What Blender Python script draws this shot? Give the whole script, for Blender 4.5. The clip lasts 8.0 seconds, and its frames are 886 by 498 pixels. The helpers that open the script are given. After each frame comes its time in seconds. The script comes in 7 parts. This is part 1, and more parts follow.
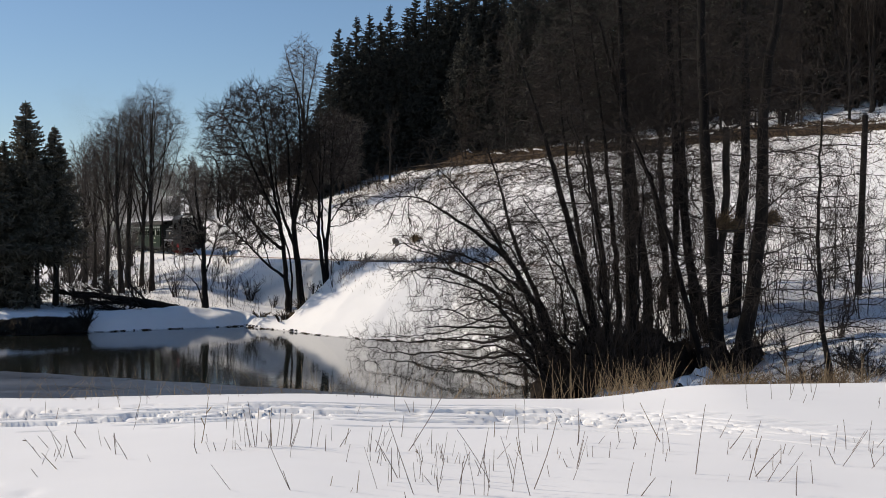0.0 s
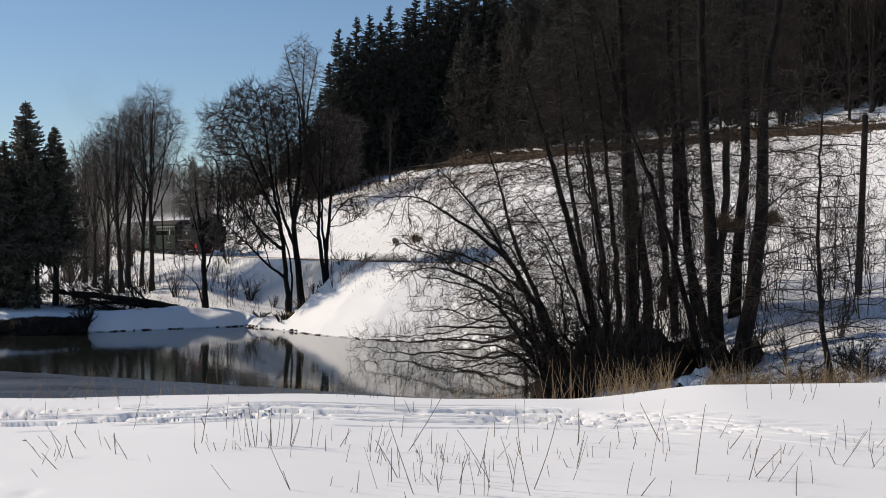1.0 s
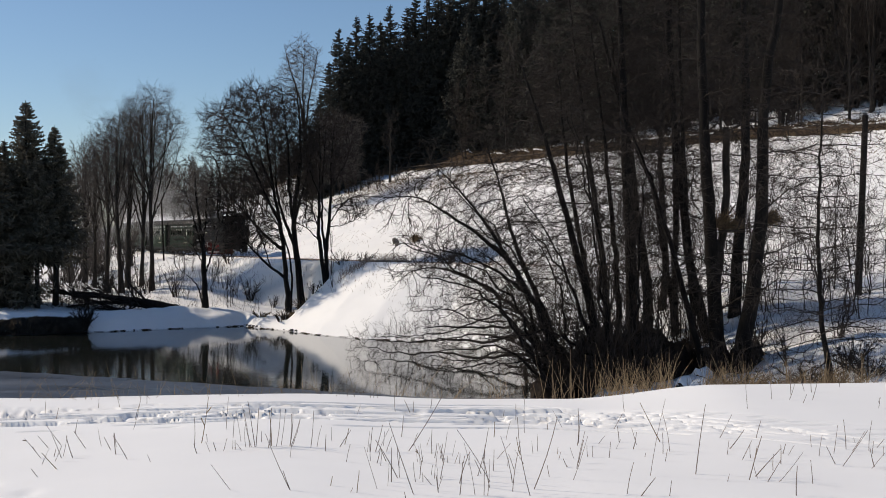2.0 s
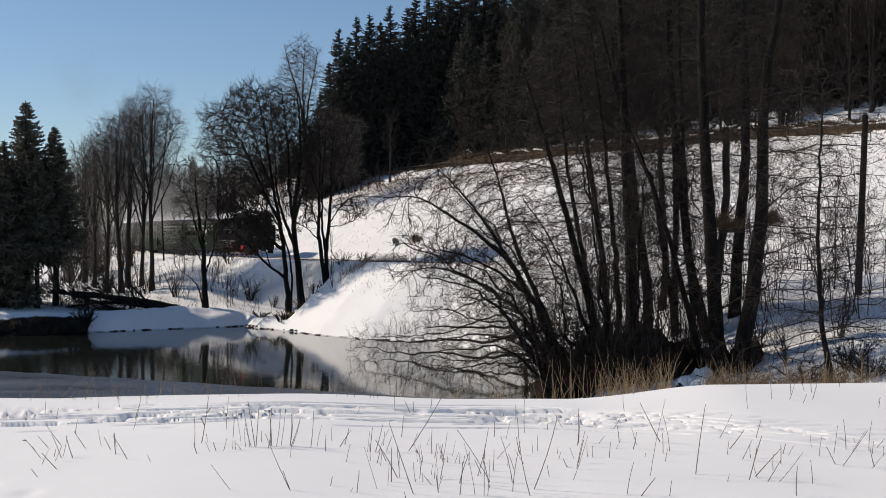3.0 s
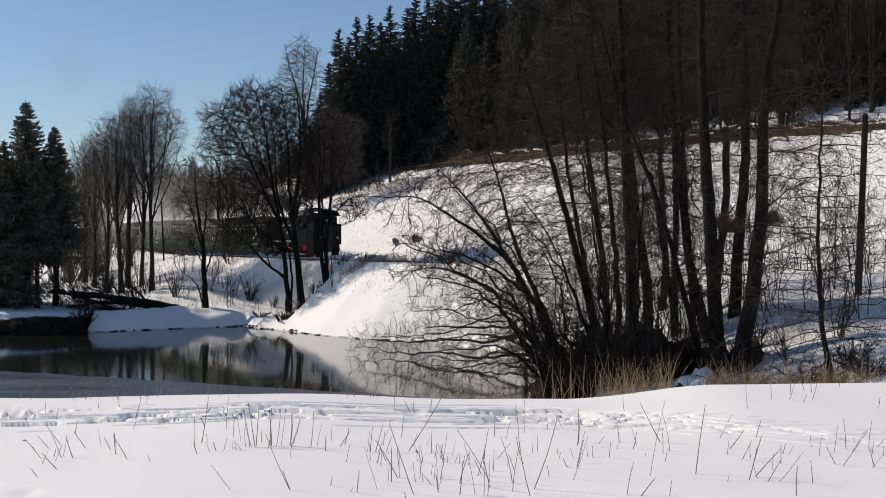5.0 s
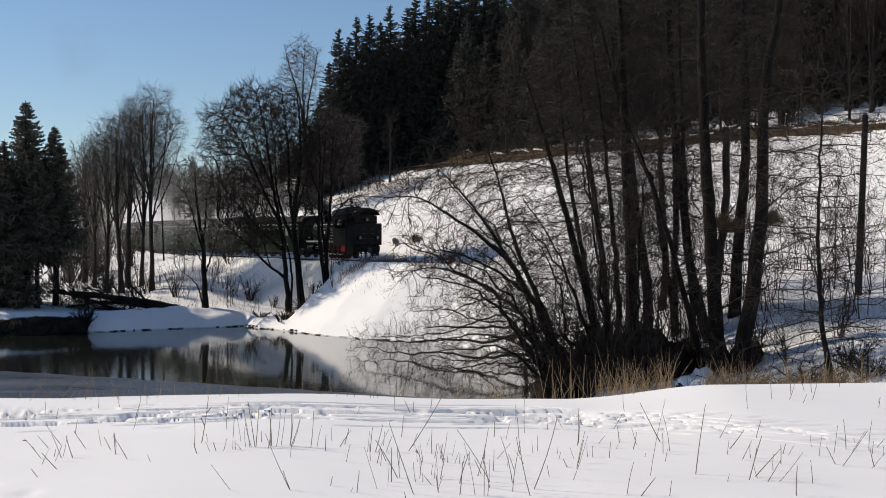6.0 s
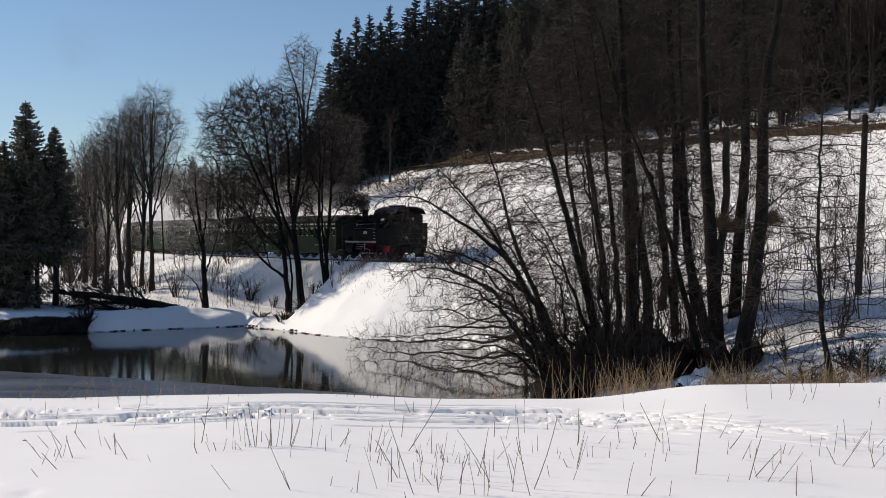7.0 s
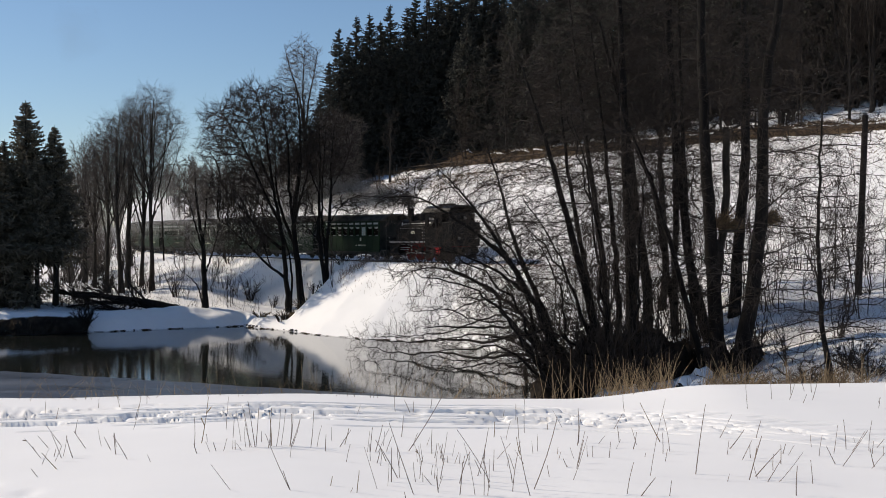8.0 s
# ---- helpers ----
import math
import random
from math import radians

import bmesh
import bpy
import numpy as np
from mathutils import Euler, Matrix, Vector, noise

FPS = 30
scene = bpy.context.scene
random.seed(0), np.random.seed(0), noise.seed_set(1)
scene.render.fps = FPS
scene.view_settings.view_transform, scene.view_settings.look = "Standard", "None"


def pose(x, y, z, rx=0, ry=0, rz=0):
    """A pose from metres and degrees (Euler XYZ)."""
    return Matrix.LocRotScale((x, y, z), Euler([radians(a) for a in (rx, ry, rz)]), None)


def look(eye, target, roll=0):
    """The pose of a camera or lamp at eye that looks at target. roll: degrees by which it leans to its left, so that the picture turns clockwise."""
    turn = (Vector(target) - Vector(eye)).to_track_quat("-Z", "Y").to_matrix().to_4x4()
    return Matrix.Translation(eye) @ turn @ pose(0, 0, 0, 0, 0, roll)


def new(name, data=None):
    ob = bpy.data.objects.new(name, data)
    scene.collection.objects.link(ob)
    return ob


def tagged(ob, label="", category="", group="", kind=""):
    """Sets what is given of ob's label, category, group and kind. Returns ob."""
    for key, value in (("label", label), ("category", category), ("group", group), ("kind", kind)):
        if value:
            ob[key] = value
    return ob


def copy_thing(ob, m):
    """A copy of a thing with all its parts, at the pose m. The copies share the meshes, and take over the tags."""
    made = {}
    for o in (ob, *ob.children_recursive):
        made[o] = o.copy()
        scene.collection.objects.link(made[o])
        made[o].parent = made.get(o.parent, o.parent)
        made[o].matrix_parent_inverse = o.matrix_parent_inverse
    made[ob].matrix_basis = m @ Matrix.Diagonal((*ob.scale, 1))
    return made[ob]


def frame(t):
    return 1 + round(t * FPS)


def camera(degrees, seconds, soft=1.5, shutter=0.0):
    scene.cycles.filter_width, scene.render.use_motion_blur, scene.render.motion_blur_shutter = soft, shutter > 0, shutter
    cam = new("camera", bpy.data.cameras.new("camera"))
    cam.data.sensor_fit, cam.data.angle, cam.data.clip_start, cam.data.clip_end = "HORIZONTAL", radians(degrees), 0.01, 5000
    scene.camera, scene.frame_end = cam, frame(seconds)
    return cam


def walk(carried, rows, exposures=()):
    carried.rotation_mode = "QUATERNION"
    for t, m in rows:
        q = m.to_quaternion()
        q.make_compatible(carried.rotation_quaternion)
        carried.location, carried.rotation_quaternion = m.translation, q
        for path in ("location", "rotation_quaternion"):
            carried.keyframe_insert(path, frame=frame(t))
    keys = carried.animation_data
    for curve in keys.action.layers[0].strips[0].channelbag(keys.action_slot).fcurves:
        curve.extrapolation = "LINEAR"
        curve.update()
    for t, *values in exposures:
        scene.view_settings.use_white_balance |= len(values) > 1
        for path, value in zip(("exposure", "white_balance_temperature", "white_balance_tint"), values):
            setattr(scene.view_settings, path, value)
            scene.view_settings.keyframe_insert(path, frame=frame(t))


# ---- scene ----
# ---------------------------------------------------------------- camera
cam = camera(40, 8.0, soft=0.9)
EYE = pose(0, 0, 6.2, 89.362, 0, 0)
walk(cam, [(0.0, EYE), (8.0, EYE)], exposures=[(0.0, -0.07), (3.5, -0.08), (4.5, -0.07), (6.0, -0.01), (8.0, 0.0)])

# ---------------------------------------------------------------- light
SUN_EL, SUN_AZ = 38.0, -73.0          # degrees; azimuth from +y towards +x
world = bpy.data.worlds.new("winter_sky")
scene.world = world
world.use_nodes = True
_nt = world.node_tree
_sky = _nt.nodes.new("ShaderNodeTexSky")
_sky.sky_type = "NISHITA"
_sky.sun_disc = False
_sky.sun_elevation = radians(SUN_EL)
_sky.sun_rotation = radians(SUN_AZ)
_sky.altitude = 700
_sky.air_density = 1.0
_sky.dust_density = 0.35
_sky.ozone_density = 4.0
_nt.links.new(_sky.outputs["Color"], _nt.nodes["Background"].inputs["Color"])
_nt.nodes["Background"].inputs["Strength"].default_value = 0.098
sun = new("sun", bpy.data.lights.new("sun", "SUN"))
sun.data.energy = 4.13
sun.data.angle = radians(0.53)
sun.data.color = (1.0, 0.875, 0.715)
_sd = Vector((math.sin(radians(SUN_AZ)) * math.cos(radians(SUN_EL)),
              math.cos(radians(SUN_AZ)) * math.cos(radians(SUN_EL)), math.sin(radians(SUN_EL))))
sun.matrix_world = look(_sd * 60, (0, 0, 0))


# ---------------------------------------------------------------- materials
def mat(name):
    m = bpy.data.materials.new(name)
    m.use_nodes = True
    nt = m.node_tree
    return m, nt, nt.nodes["Principled BSDF"]


def noise_node(nt, scale, detail=4.0, rough=0.55, coord="Object", stretch=None):
    tc = nt.nodes.new("ShaderNodeTexCoord")
    n = nt.nodes.new("ShaderNodeTexNoise")
    n.inputs["Scale"].default_value = scale
    n.inputs["Detail"].default_value = detail
    n.inputs["Roughness"].default_value = rough
    if stretch:
        mp = nt.nodes.new("ShaderNodeMapping")
        mp.inputs["Scale"].default_value = stretch
        nt.links.new(tc.outputs[coord], mp.inputs["Vector"])
        nt.links.new(mp.outputs["Vector"], n.inputs["Vector"])
    else:
        nt.links.new(tc.outputs[coord], n.inputs["Vector"])
    return n


def ramp(nt, source, stops):
    r = nt.nodes.new("ShaderNodeValToRGB")
    e = r.color_ramp.elements
    while len(e) < len(stops):
        e.new(0.5)
    for el, (p, c) in zip(e, stops):
        el.position, el.color = p, (*c, 1)
    nt.links.new(source, r.inputs["Fac"])
    return r


def bump(nt, bs, source, strength, distance):
    b = nt.nodes.new("ShaderNodeBump")
    b.inputs["Strength"].default_value = strength
    b.inputs["Distance"].default_value = distance
    nt.links.new(source, b.inputs["Height"])
    nt.links.new(b.outputs["Normal"], bs.inputs["Normal"])
    return b


def simple(name, dark, light, scale, rough=0.7, metal=0.0, bump_d=0.0, stretch=None, lo=0.35, hi=0.65, detail=5.0):
    m, nt, bs = mat(name)
    n = noise_node(nt, scale, detail, 0.6, stretch=stretch)
    c = ramp(nt, n.outputs["Fac"], [(lo, dark), (hi, light)])
    nt.links.new(c.outputs["Color"], bs.inputs["Base Color"])
    bs.inputs["Roughness"].default_value = rough
    bs.inputs["Specular IOR Level"].default_value = 0.5 if metal else 0.1
    bs.inputs["Metallic"].default_value = metal
    if bump_d:
        bump(nt, bs, n.outputs["Fac"], 0.6, bump_d)
    return m


def snow_material():
    m, nt, bs = mat("snow")
    big = noise_node(nt, 0.35, 4)
    fine = noise_node(nt, 9.0, 6, 0.65)
    c = ramp(nt, big.outputs["Fac"], [(0.3, (0.80, 0.80, 0.805)), (0.7, (0.88, 0.875, 0.87))])
    nt.links.new(c.outputs["Color"], bs.inputs["Base Color"])
    bs.inputs["Roughness"].default_value = 0.75
    bump(nt, bs, fine.outputs["Fac"], 0.1, 0.02)
    return m


def bark_material(name, dark, light, lichen):
    m, nt, bs = mat(name)
    n = noise_node(nt, 6.0, 6, 0.7, stretch=(1, 1, 0.25))
    n2 = noise_node(nt, 1.3, 3)
    c = ramp(nt, n.outputs["Fac"], [(0.35, dark), (0.62, light), (0.8, lichen)])
    c2 = ramp(nt, n2.outputs["Fac"], [(0.35, (0.7, 0.7, 0.7)), (0.7, (1.1, 1.08, 1.05))])
    mx = nt.nodes.new("ShaderNodeMix")
    mx.data_type, mx.blend_type = "RGBA", "MULTIPLY"
    mx.inputs["Factor"].default_value = 1.0
    nt.links.new(c.outputs["Color"], mx.inputs["A"])
    nt.links.new(c2.outputs["Color"], mx.inputs["B"])
    nt.links.new(mx.outputs["Result"], bs.inputs["Base Color"])
    bs.inputs["Roughness"].default_value = 0.9
    bs.inputs["Specular IOR Level"].default_value = 0.15
    bump(nt, bs, n.outputs["Fac"], 0.8, 0.03)
    return m


def water_material():
    m, nt, bs = mat("pond_water")
    bs.inputs["Base Color"].default_value = (0.012, 0.014, 0.012, 1)
    bs.inputs["Roughness"].default_value = 0.06
    bs.inputs["IOR"].default_value = 1.333
    n = noise_node(nt, 0.9, 3, 0.5, stretch=(1.0, 0.45, 1.0))
    bump(nt, bs, n.outputs["Fac"], 0.12, 0.012)
    first = bs.inputs["Normal"].links[0].from_node
    n2 = noise_node(nt, 4.0, 2, 0.5, stretch=(0.25, 1.0, 1.0))
    b2 = nt.nodes.new("ShaderNodeBump")
    b2.inputs["Strength"].default_value = 0.3
    b2.inputs["Distance"].default_value = 0.004
    nt.links.new(n2.outputs["Fac"], b2.inputs["Height"])
    nt.links.new(first.outputs["Normal"], b2.inputs["Normal"])
    nt.links.new(b2.outputs["Normal"], bs.inputs["Normal"])
    return m


def ice_material():
    m, nt, bs = mat("wet_ice")
    n = noise_node(nt, 0.5, 5, 0.6, stretch=(0.25, 1.2, 1))
    c = ramp(nt, n.outputs["Fac"], [(0.3, (0.04, 0.05, 0.068)), (0.7, (0.08, 0.092, 0.115))])
    nt.links.new(c.outputs["Color"], bs.inputs["Base Color"])
    r = ramp(nt, n.outputs["Fac"], [(0.3, (0.25, 0.25, 0.25)), (0.7, (0.5, 0.5, 0.5))])
    nt.links.new(r.outputs["Color"], bs.inputs["Roughness"])
    return m


def glass_material():
    m, nt, bs = mat("carriage_glass")
    out = nt.nodes["Material Output"]
    tr = nt.nodes.new("ShaderNodeBsdfTransparent")
    tr.inputs["Color"].default_value = (0.86, 0.88, 0.87, 1)
    gl = nt.nodes.new("ShaderNodeBsdfGlossy")
    gl.inputs["Roughness"].default_value = 0.03
    mx = nt.nodes.new("ShaderNodeMixShader")
    mx.inputs["Fac"].default_value = 0.02
    nt.links.new(tr.outputs["BSDF"], mx.inputs[1])
    nt.links.new(gl.outputs["BSDF"], mx.inputs[2])
    nt.links.new(mx.outputs["Shader"], out.inputs["Surface"])
    return m


SNOW = snow_material()
WATER = water_material()
ICE = ice_material()
GLASS = glass_material()
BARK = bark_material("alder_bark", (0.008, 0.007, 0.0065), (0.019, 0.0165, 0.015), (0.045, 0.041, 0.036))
BARK_ASH = bark_material("ash_bark", (0.02, 0.017, 0.014), (0.06, 0.052, 0.045), (0.15, 0.14, 0.12))
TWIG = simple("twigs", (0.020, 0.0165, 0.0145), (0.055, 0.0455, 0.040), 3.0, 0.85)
# Grey twigs and needles are lightened: the veil of haze and glare is in their colour.
TWIG_GREY = simple("grey_twigs", (0.06, 0.052, 0.047), (0.15, 0.132, 0.12), 3.0, 0.85)
NEEDLES = simple("spruce_needles", (0.084, 0.074, 0.056), (0.16, 0.142, 0.108), 1.6, 0.8)
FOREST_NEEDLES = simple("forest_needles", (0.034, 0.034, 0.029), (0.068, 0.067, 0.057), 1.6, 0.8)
STRAW = simple("dry_reed", (0.16, 0.112, 0.066), (0.38, 0.285, 0.175), 2.5, 0.8)
STALK = simple("dead_stalk", (0.15, 0.115, 0.095), (0.34, 0.27, 0.225), 4.0, 0.85)
DEAD_GRASS = simple("dead_grass", (0.06, 0.042, 0.026), (0.21, 0.15, 0.09), 0.8, 0.9)
POLE_WOOD = simple("tarred_pole", (0.012, 0.010, 0.009), (0.036, 0.03, 0.026), 4.0, 0.85, stretch=(1, 1, 0.1))
STONE = simple("bank_stone", (0.035, 0.032, 0.03), (0.19, 0.18, 0.17), 1.8, 0.85, bump_d=0.04)
COACH_GREEN = simple("coach_green", (0.009, 0.0195, 0.0088), (0.014, 0.030, 0.014), 1.1, 0.45)
COACH_ROOF = simple("tarred_roof", (0.03, 0.029, 0.028), (0.065, 0.062, 0.058), 2.0, 0.75)
COACH_DARK = simple("coach_end", (0.018, 0.02, 0.018), (0.035, 0.038, 0.034), 2.0, 0.6)
CREAM = simple("cream_lettering", (0.45, 0.42, 0.33), (0.6, 0.57, 0.45), 3.0, 0.6)
INTERIOR = simple("varnished_wood", (0.014, 0.009, 0.006), (0.032, 0.02, 0.013), 2.5, 0.5, stretch=(1, 1, 6))
IRON = simple("running_gear_iron", (0.02, 0.019, 0.018), (0.06, 0.055, 0.05), 3.0, 0.6, 0.3)
LOCO_BLACK = simple("engine_black", (0.004, 0.004, 0.004), (0.0095, 0.0093, 0.009), 2.2, 0.45)
LOCO_RED = simple("engine_red", (0.055, 0.008, 0.007), (0.14, 0.017, 0.015), 2.2, 0.6)
PLATE_RED = simple("plate_red", (0.22, 0.014, 0.018), (0.40, 0.03, 0.035), 2.2, 0.55)
BRIGHT_STEEL = simple("bright_steel", (0.3, 0.29, 0.28), (0.55, 0.54, 0.52), 5.0, 0.35, 0.9)
RAIL_STEEL = simple("rail_steel", (0.09, 0.06, 0.045), (0.2, 0.15, 0.12), 3.0, 0.5, 0.6)
LAMP_GLASS = simple("lamp_lens", (0.16, 0.155, 0.14), (0.26, 0.25, 0.22), 4.0, 0.2)
WHITE_PAINT = simple("white_paint", (0.6, 0.59, 0.56), (0.78, 0.77, 0.74), 4.0, 0.5)
FROSTED = simple("frosted_glass", (0.34, 0.35, 0.33), (0.5, 0.51, 0.49), 3.0, 0.3)
CURTAIN_GLIMPSE = simple("pale_curtain_glimpse", (0.62, 0.6, 0.54), (0.78, 0.76, 0.7), 6.0, 0.9)
SLEEPER = simple("sleeper_wood", (0.05, 0.038, 0.03), (0.12, 0.095, 0.075), 4.0, 0.9)


def link_mesh(name, verts, faces, material, parent=None, smooth=True):
    """faces: an array (n, 3) or (n, 4)."""
    me = bpy.data.meshes.new(name)
    verts = np.asarray(verts, dtype=np.float32).reshape(-1, 3)
    faces = np.asarray(faces, dtype=np.int32)
    n, k = faces.shape
    me.vertices.add(len(verts))
    me.vertices.foreach_set("co", verts.ravel())
    me.loops.add(n * k)
    me.loops.foreach_set("vertex_index", faces.ravel())
    me.polygons.add(n)
    me.polygons.foreach_set("loop_start", np.arange(0, n * k, k, dtype=np.int32))
    me.polygons.foreach_set("use_smooth", np.full(n, smooth))
    me.update(calc_edges=True)
    me.validate()
    me.materials.append(material)
    ob = new(name, me)
    if parent is not None:
        ob.parent = parent
    return ob


def part(name, bm, material, parent, label="", smooth=False):
    me = bpy.data.meshes.new(name)
    bm.normal_update()
    bm.to_mesh(me)
    bm.free()
    if smooth:
        for p in me.polygons:
            p.use_smooth = True
    me.materials.append(material)
    ob = new(name, me)
    ob.parent = parent
    if label:
        tagged(ob, label)
    return ob


def box(bm, x0, x1, y0, y1, z0, z1, bevel=0.0):
    r = bmesh.ops.create_cube(bm, size=1.0)
    vs = r["verts"]
    for v in vs:
        v.co = Vector(((x0 + x1) / 2 + v.co.x * (x1 - x0), (y0 + y1) / 2 + v.co.y * (y1 - y0), (z0 + z1) / 2 + v.co.z * (z1 - z0)))
    if bevel:
        es = list({e for v in vs for e in v.link_edges})
        bmesh.ops.bevel(bm, geom=es, offset=bevel, segments=2, affect="EDGES", profile=0.6)
    return bm


def rod(bm, a, b, r0, r1=None, sides=12):
    a, b = Vector(a), Vector(b)
    d = b - a
    m = Matrix.Translation((a + b) / 2) @ d.to_track_quat("Z", "Y").to_matrix().to_4x4()
    bmesh.ops.create_cone(bm, cap_ends=True, segments=sides, radius1=r0, radius2=r0 if r1 is None else r1, depth=d.length, matrix=m)
    return bm


# ---------------------------------------------------------------- the railway's line
R_TRACK, CX, CY, Z_RAIL = 200.4, 152.2, 208.8, 4.55
TH0, KAPPA = 1.0585, 0.00501


def track(s):
    """Centre of the line s metres along it, and its heading below the x axis (radians)."""
    th = TH0 - KAPPA * s
    return CX - R_TRACK * math.sin(th), CY - R_TRACK * math.cos(th), th


# ---------------------------------------------------------------- ground
SHORE = np.array([(-48, 60), (-37, 72.5), (-31, 74), (-26.5, 75.5), (-22.9, 77.5), (-18.2, 80.6), (-13.6, 83.2), (-12.2, 81.2),
                  (-10.5, 79.5), (-7.9, 75.9), (-4.9, 73), (-0.8, 70.5), (2.2, 66), (3.7, 58), (4.7, 50), (5.0, 43),
                  (2, 32), (-2, 27), (-14, 25), (-28, 27), (-42, 36)], dtype=float)


def shore_distance(x, y):
    """Metres from the pond's edge, negative over the pond."""
    best = np.full(x.shape, 1e9)
    inside = np.zeros(x.shape, bool)
    n = len(SHORE)
    for i in range(n):
        ax, ay = SHORE[i]
        bx, by = SHORE[(i + 1) % n]
        dx, dy = bx - ax, by - ay
        t = np.clip(((x - ax) * dx + (y - ay) * dy) / (dx * dx + dy * dy), 0, 1)
        best = np.minimum(best, np.hypot(x - ax - t * dx, y - ay - t * dy))
        cross = ((ay > y) != (by > y)) & (x < (bx - ax) * (y - ay) / (by - ay + 1e-12) + ax)
        inside ^= cross
    return np.where(inside, -best, best)


def smooth01(a, b, v):
    t = np.clip((v - a) / (b - a), 0, 1)
    return t * t * (3 - 2 * t)


_LATTICE = np.random.RandomState(5).uniform(-1, 1, (256, 256))


def lumps(x, y, scale, octaves=4, seed=0):
    """Uneven lumps of about that size, -1 to 1: lattice noise in octaves."""
    out, amp, k, total = np.zeros(np.shape(x)), 1.0, 1.6 / scale, 0.0
    for o in range(octaves):
        ca, sa = math.cos(0.6 + 1.1 * o + seed), math.sin(0.6 + 1.1 * o + seed)
        u, v = (x * ca - y * sa) * k + 37.7 * seed + 11.3 * o, (x * sa + y * ca) * k + 17.1 * seed + 5.9 * o
        i, j = np.floor(u).astype(int), np.floor(v).astype(int)
        fu, fv = u - i, v - j
        fu, fv = fu * fu * (3 - 2 * fu), fv * fv * (3 - 2 * fv)
        a, b = _LATTICE[i % 256, j % 256], _LATTICE[(i + 1) % 256, j % 256]
        c, d = _LATTICE[i % 256, (j + 1) % 256], _LATTICE[(i + 1) % 256, (j + 1) % 256]
        out = out + amp * ((a * (1 - fu) + b * fu) * (1 - fv) + (c * (1 - fu) + d * fu) * fv)
        total += amp
        amp *= 0.55
        k *= 2.1
    return out * 1.5 / total


def smax(a, b, k):
    h = np.clip(0.5 + 0.5 * (a - b) / k, 0, 1)
    return b * (1 - h) + a * h + k * h * (1 - h)


def ground_height(x, y):
    x, y = np.asarray(x, float), np.asarray(y, float)
    ds = shore_distance(x, y)
    w = np.hypot(x - CX, y - CY) - R_TRACK            # + towards the pond, - up the hill
    # railway bank and the hill behind it
    steep = 0.62 - 0.44 * smooth01(1, 15, x) - 0.30 * smooth01(-13, -22, x)
    low = 4.42 - steep * np.maximum(w - 2.4, 0)
    up = np.maximum(-w - 2.6, 0)
    m = 0.40 + 0.02 * smooth01(0, 25, x)
    road = 21.0
    hill = np.where(up < road, up * m, np.where(up < road + 5, road * m, road * m + (up - road - 5) * 0.5))
    hill = np.minimum(hill, 70 + 0.05 * up)
    hill = hill * (1 - 0.75 * smooth01(-25, -75, x - 0.15 * (y - 100)))
    west = smooth01(-14, -40, x) * smooth01(108, 200, y) * 8 + smooth01(200, 900, y) * 16 * smooth01(100, -100, x)
    line = np.where(w < 0, 4.42 + np.maximum(hill, west), low)
    line = line + 1.8 * smooth01(115, 165, y) * smooth01(-6, -20, x) * smooth01(2, 20, -w)
    line = line + np.maximum(np.minimum(4.2 + 0.16 * np.maximum(w - 8, 0), 8.0) - line, 0) * smooth01(100, 122, y) * smooth01(3, 12, w)
    # banks of the pond
    bank = 0.55 * np.clip(ds, 0, 1.0) ** 0.8 + 0.10 * np.clip(ds - 1.4, 0, 18)
    dyke = smooth01(-11.5, -14.5, x) * smooth01(64, 70, y) * (y < 100)
    lip = ds + 0.22 * lumps(x, y, 1.8, 2, 7)
    bank = bank * (1 - dyke) + dyke * (1.30 * np.clip((lip + 0.05) / 1.7, 0, 1) ** 0.62 + 0.10 * lumps(x, y, 1.3, 4, 8) * smooth01(0.2, 1.0, ds) + 0.07 * np.clip(ds - 2.5, 0, 18) - 0.22 * smooth01(1.3, 3.2, ds))
    land = smax(bank, np.where((y > 34) | (w < 0), line, -9), 0.5)
    hollow = np.exp(-(((x + 12.3) / 2.6) ** 2 + ((y - 85.5) / 4.0) ** 2))
    land = np.minimum(land, 0.03 + (0.95 + 1.3 * dyke) * np.clip(ds, 0, 50))
    land = land - 0.4 * hollow * smooth01(0, 3, ds)
    behind = -0.478 * (x + 10.7) + 0.878 * (y - 79.6)
    carve = 2.9 * smooth01(0.1, 1.9, behind) * smooth01(1.6, 3.4 + 5.1 * smooth01(-9.0, -13.5, x), w) * smooth01(-4.6, -7.0, x) * smooth01(-23, -12.5, x)
    bottom = 0.55 + 0.13 * np.maximum(y - 82, 0) + 0.17 * np.maximum(-13 - x, 0)
    land = np.where(ds > 0, np.maximum(land - carve, np.minimum(land, bottom)), land)
    # the meadow in front and its brow
    top = 4.60 + 0.16 * smooth01(1.2, 2.8, x) * smooth01(8, 12, y) + 0.02 * lumps(x, y, 5.0, 3, 1) + 0.045 * np.exp(-((x + 1.5) / 1.1) ** 2) - 0.03 * smooth01(-2.6, -4.2, x)
    edge = 11.3 + 0.25 * lumps(x, y * 0, 9, 2, 2)
    top = top - 0.06 * np.maximum(y - edge, 0) ** 2 * (y < edge + 3.5) - (y >= edge + 3.5) * (0.735 + 0.42 * (y - edge - 3.5))
    land = np.where(y < 34, smax(land, top, 0.3), land)
    bed = -0.9 * smooth01(0, -2.5, ds)
    far = smooth01(0, 0.05, ds)
    z = np.where(ds > 0, land, np.where(y < 24, top, bed))
    z = z + far * 0.10 * lumps(x, y, 4.5, 4, 3) * smooth01(20, 40, y) * smooth01(1.6, 3.5, np.abs(w))
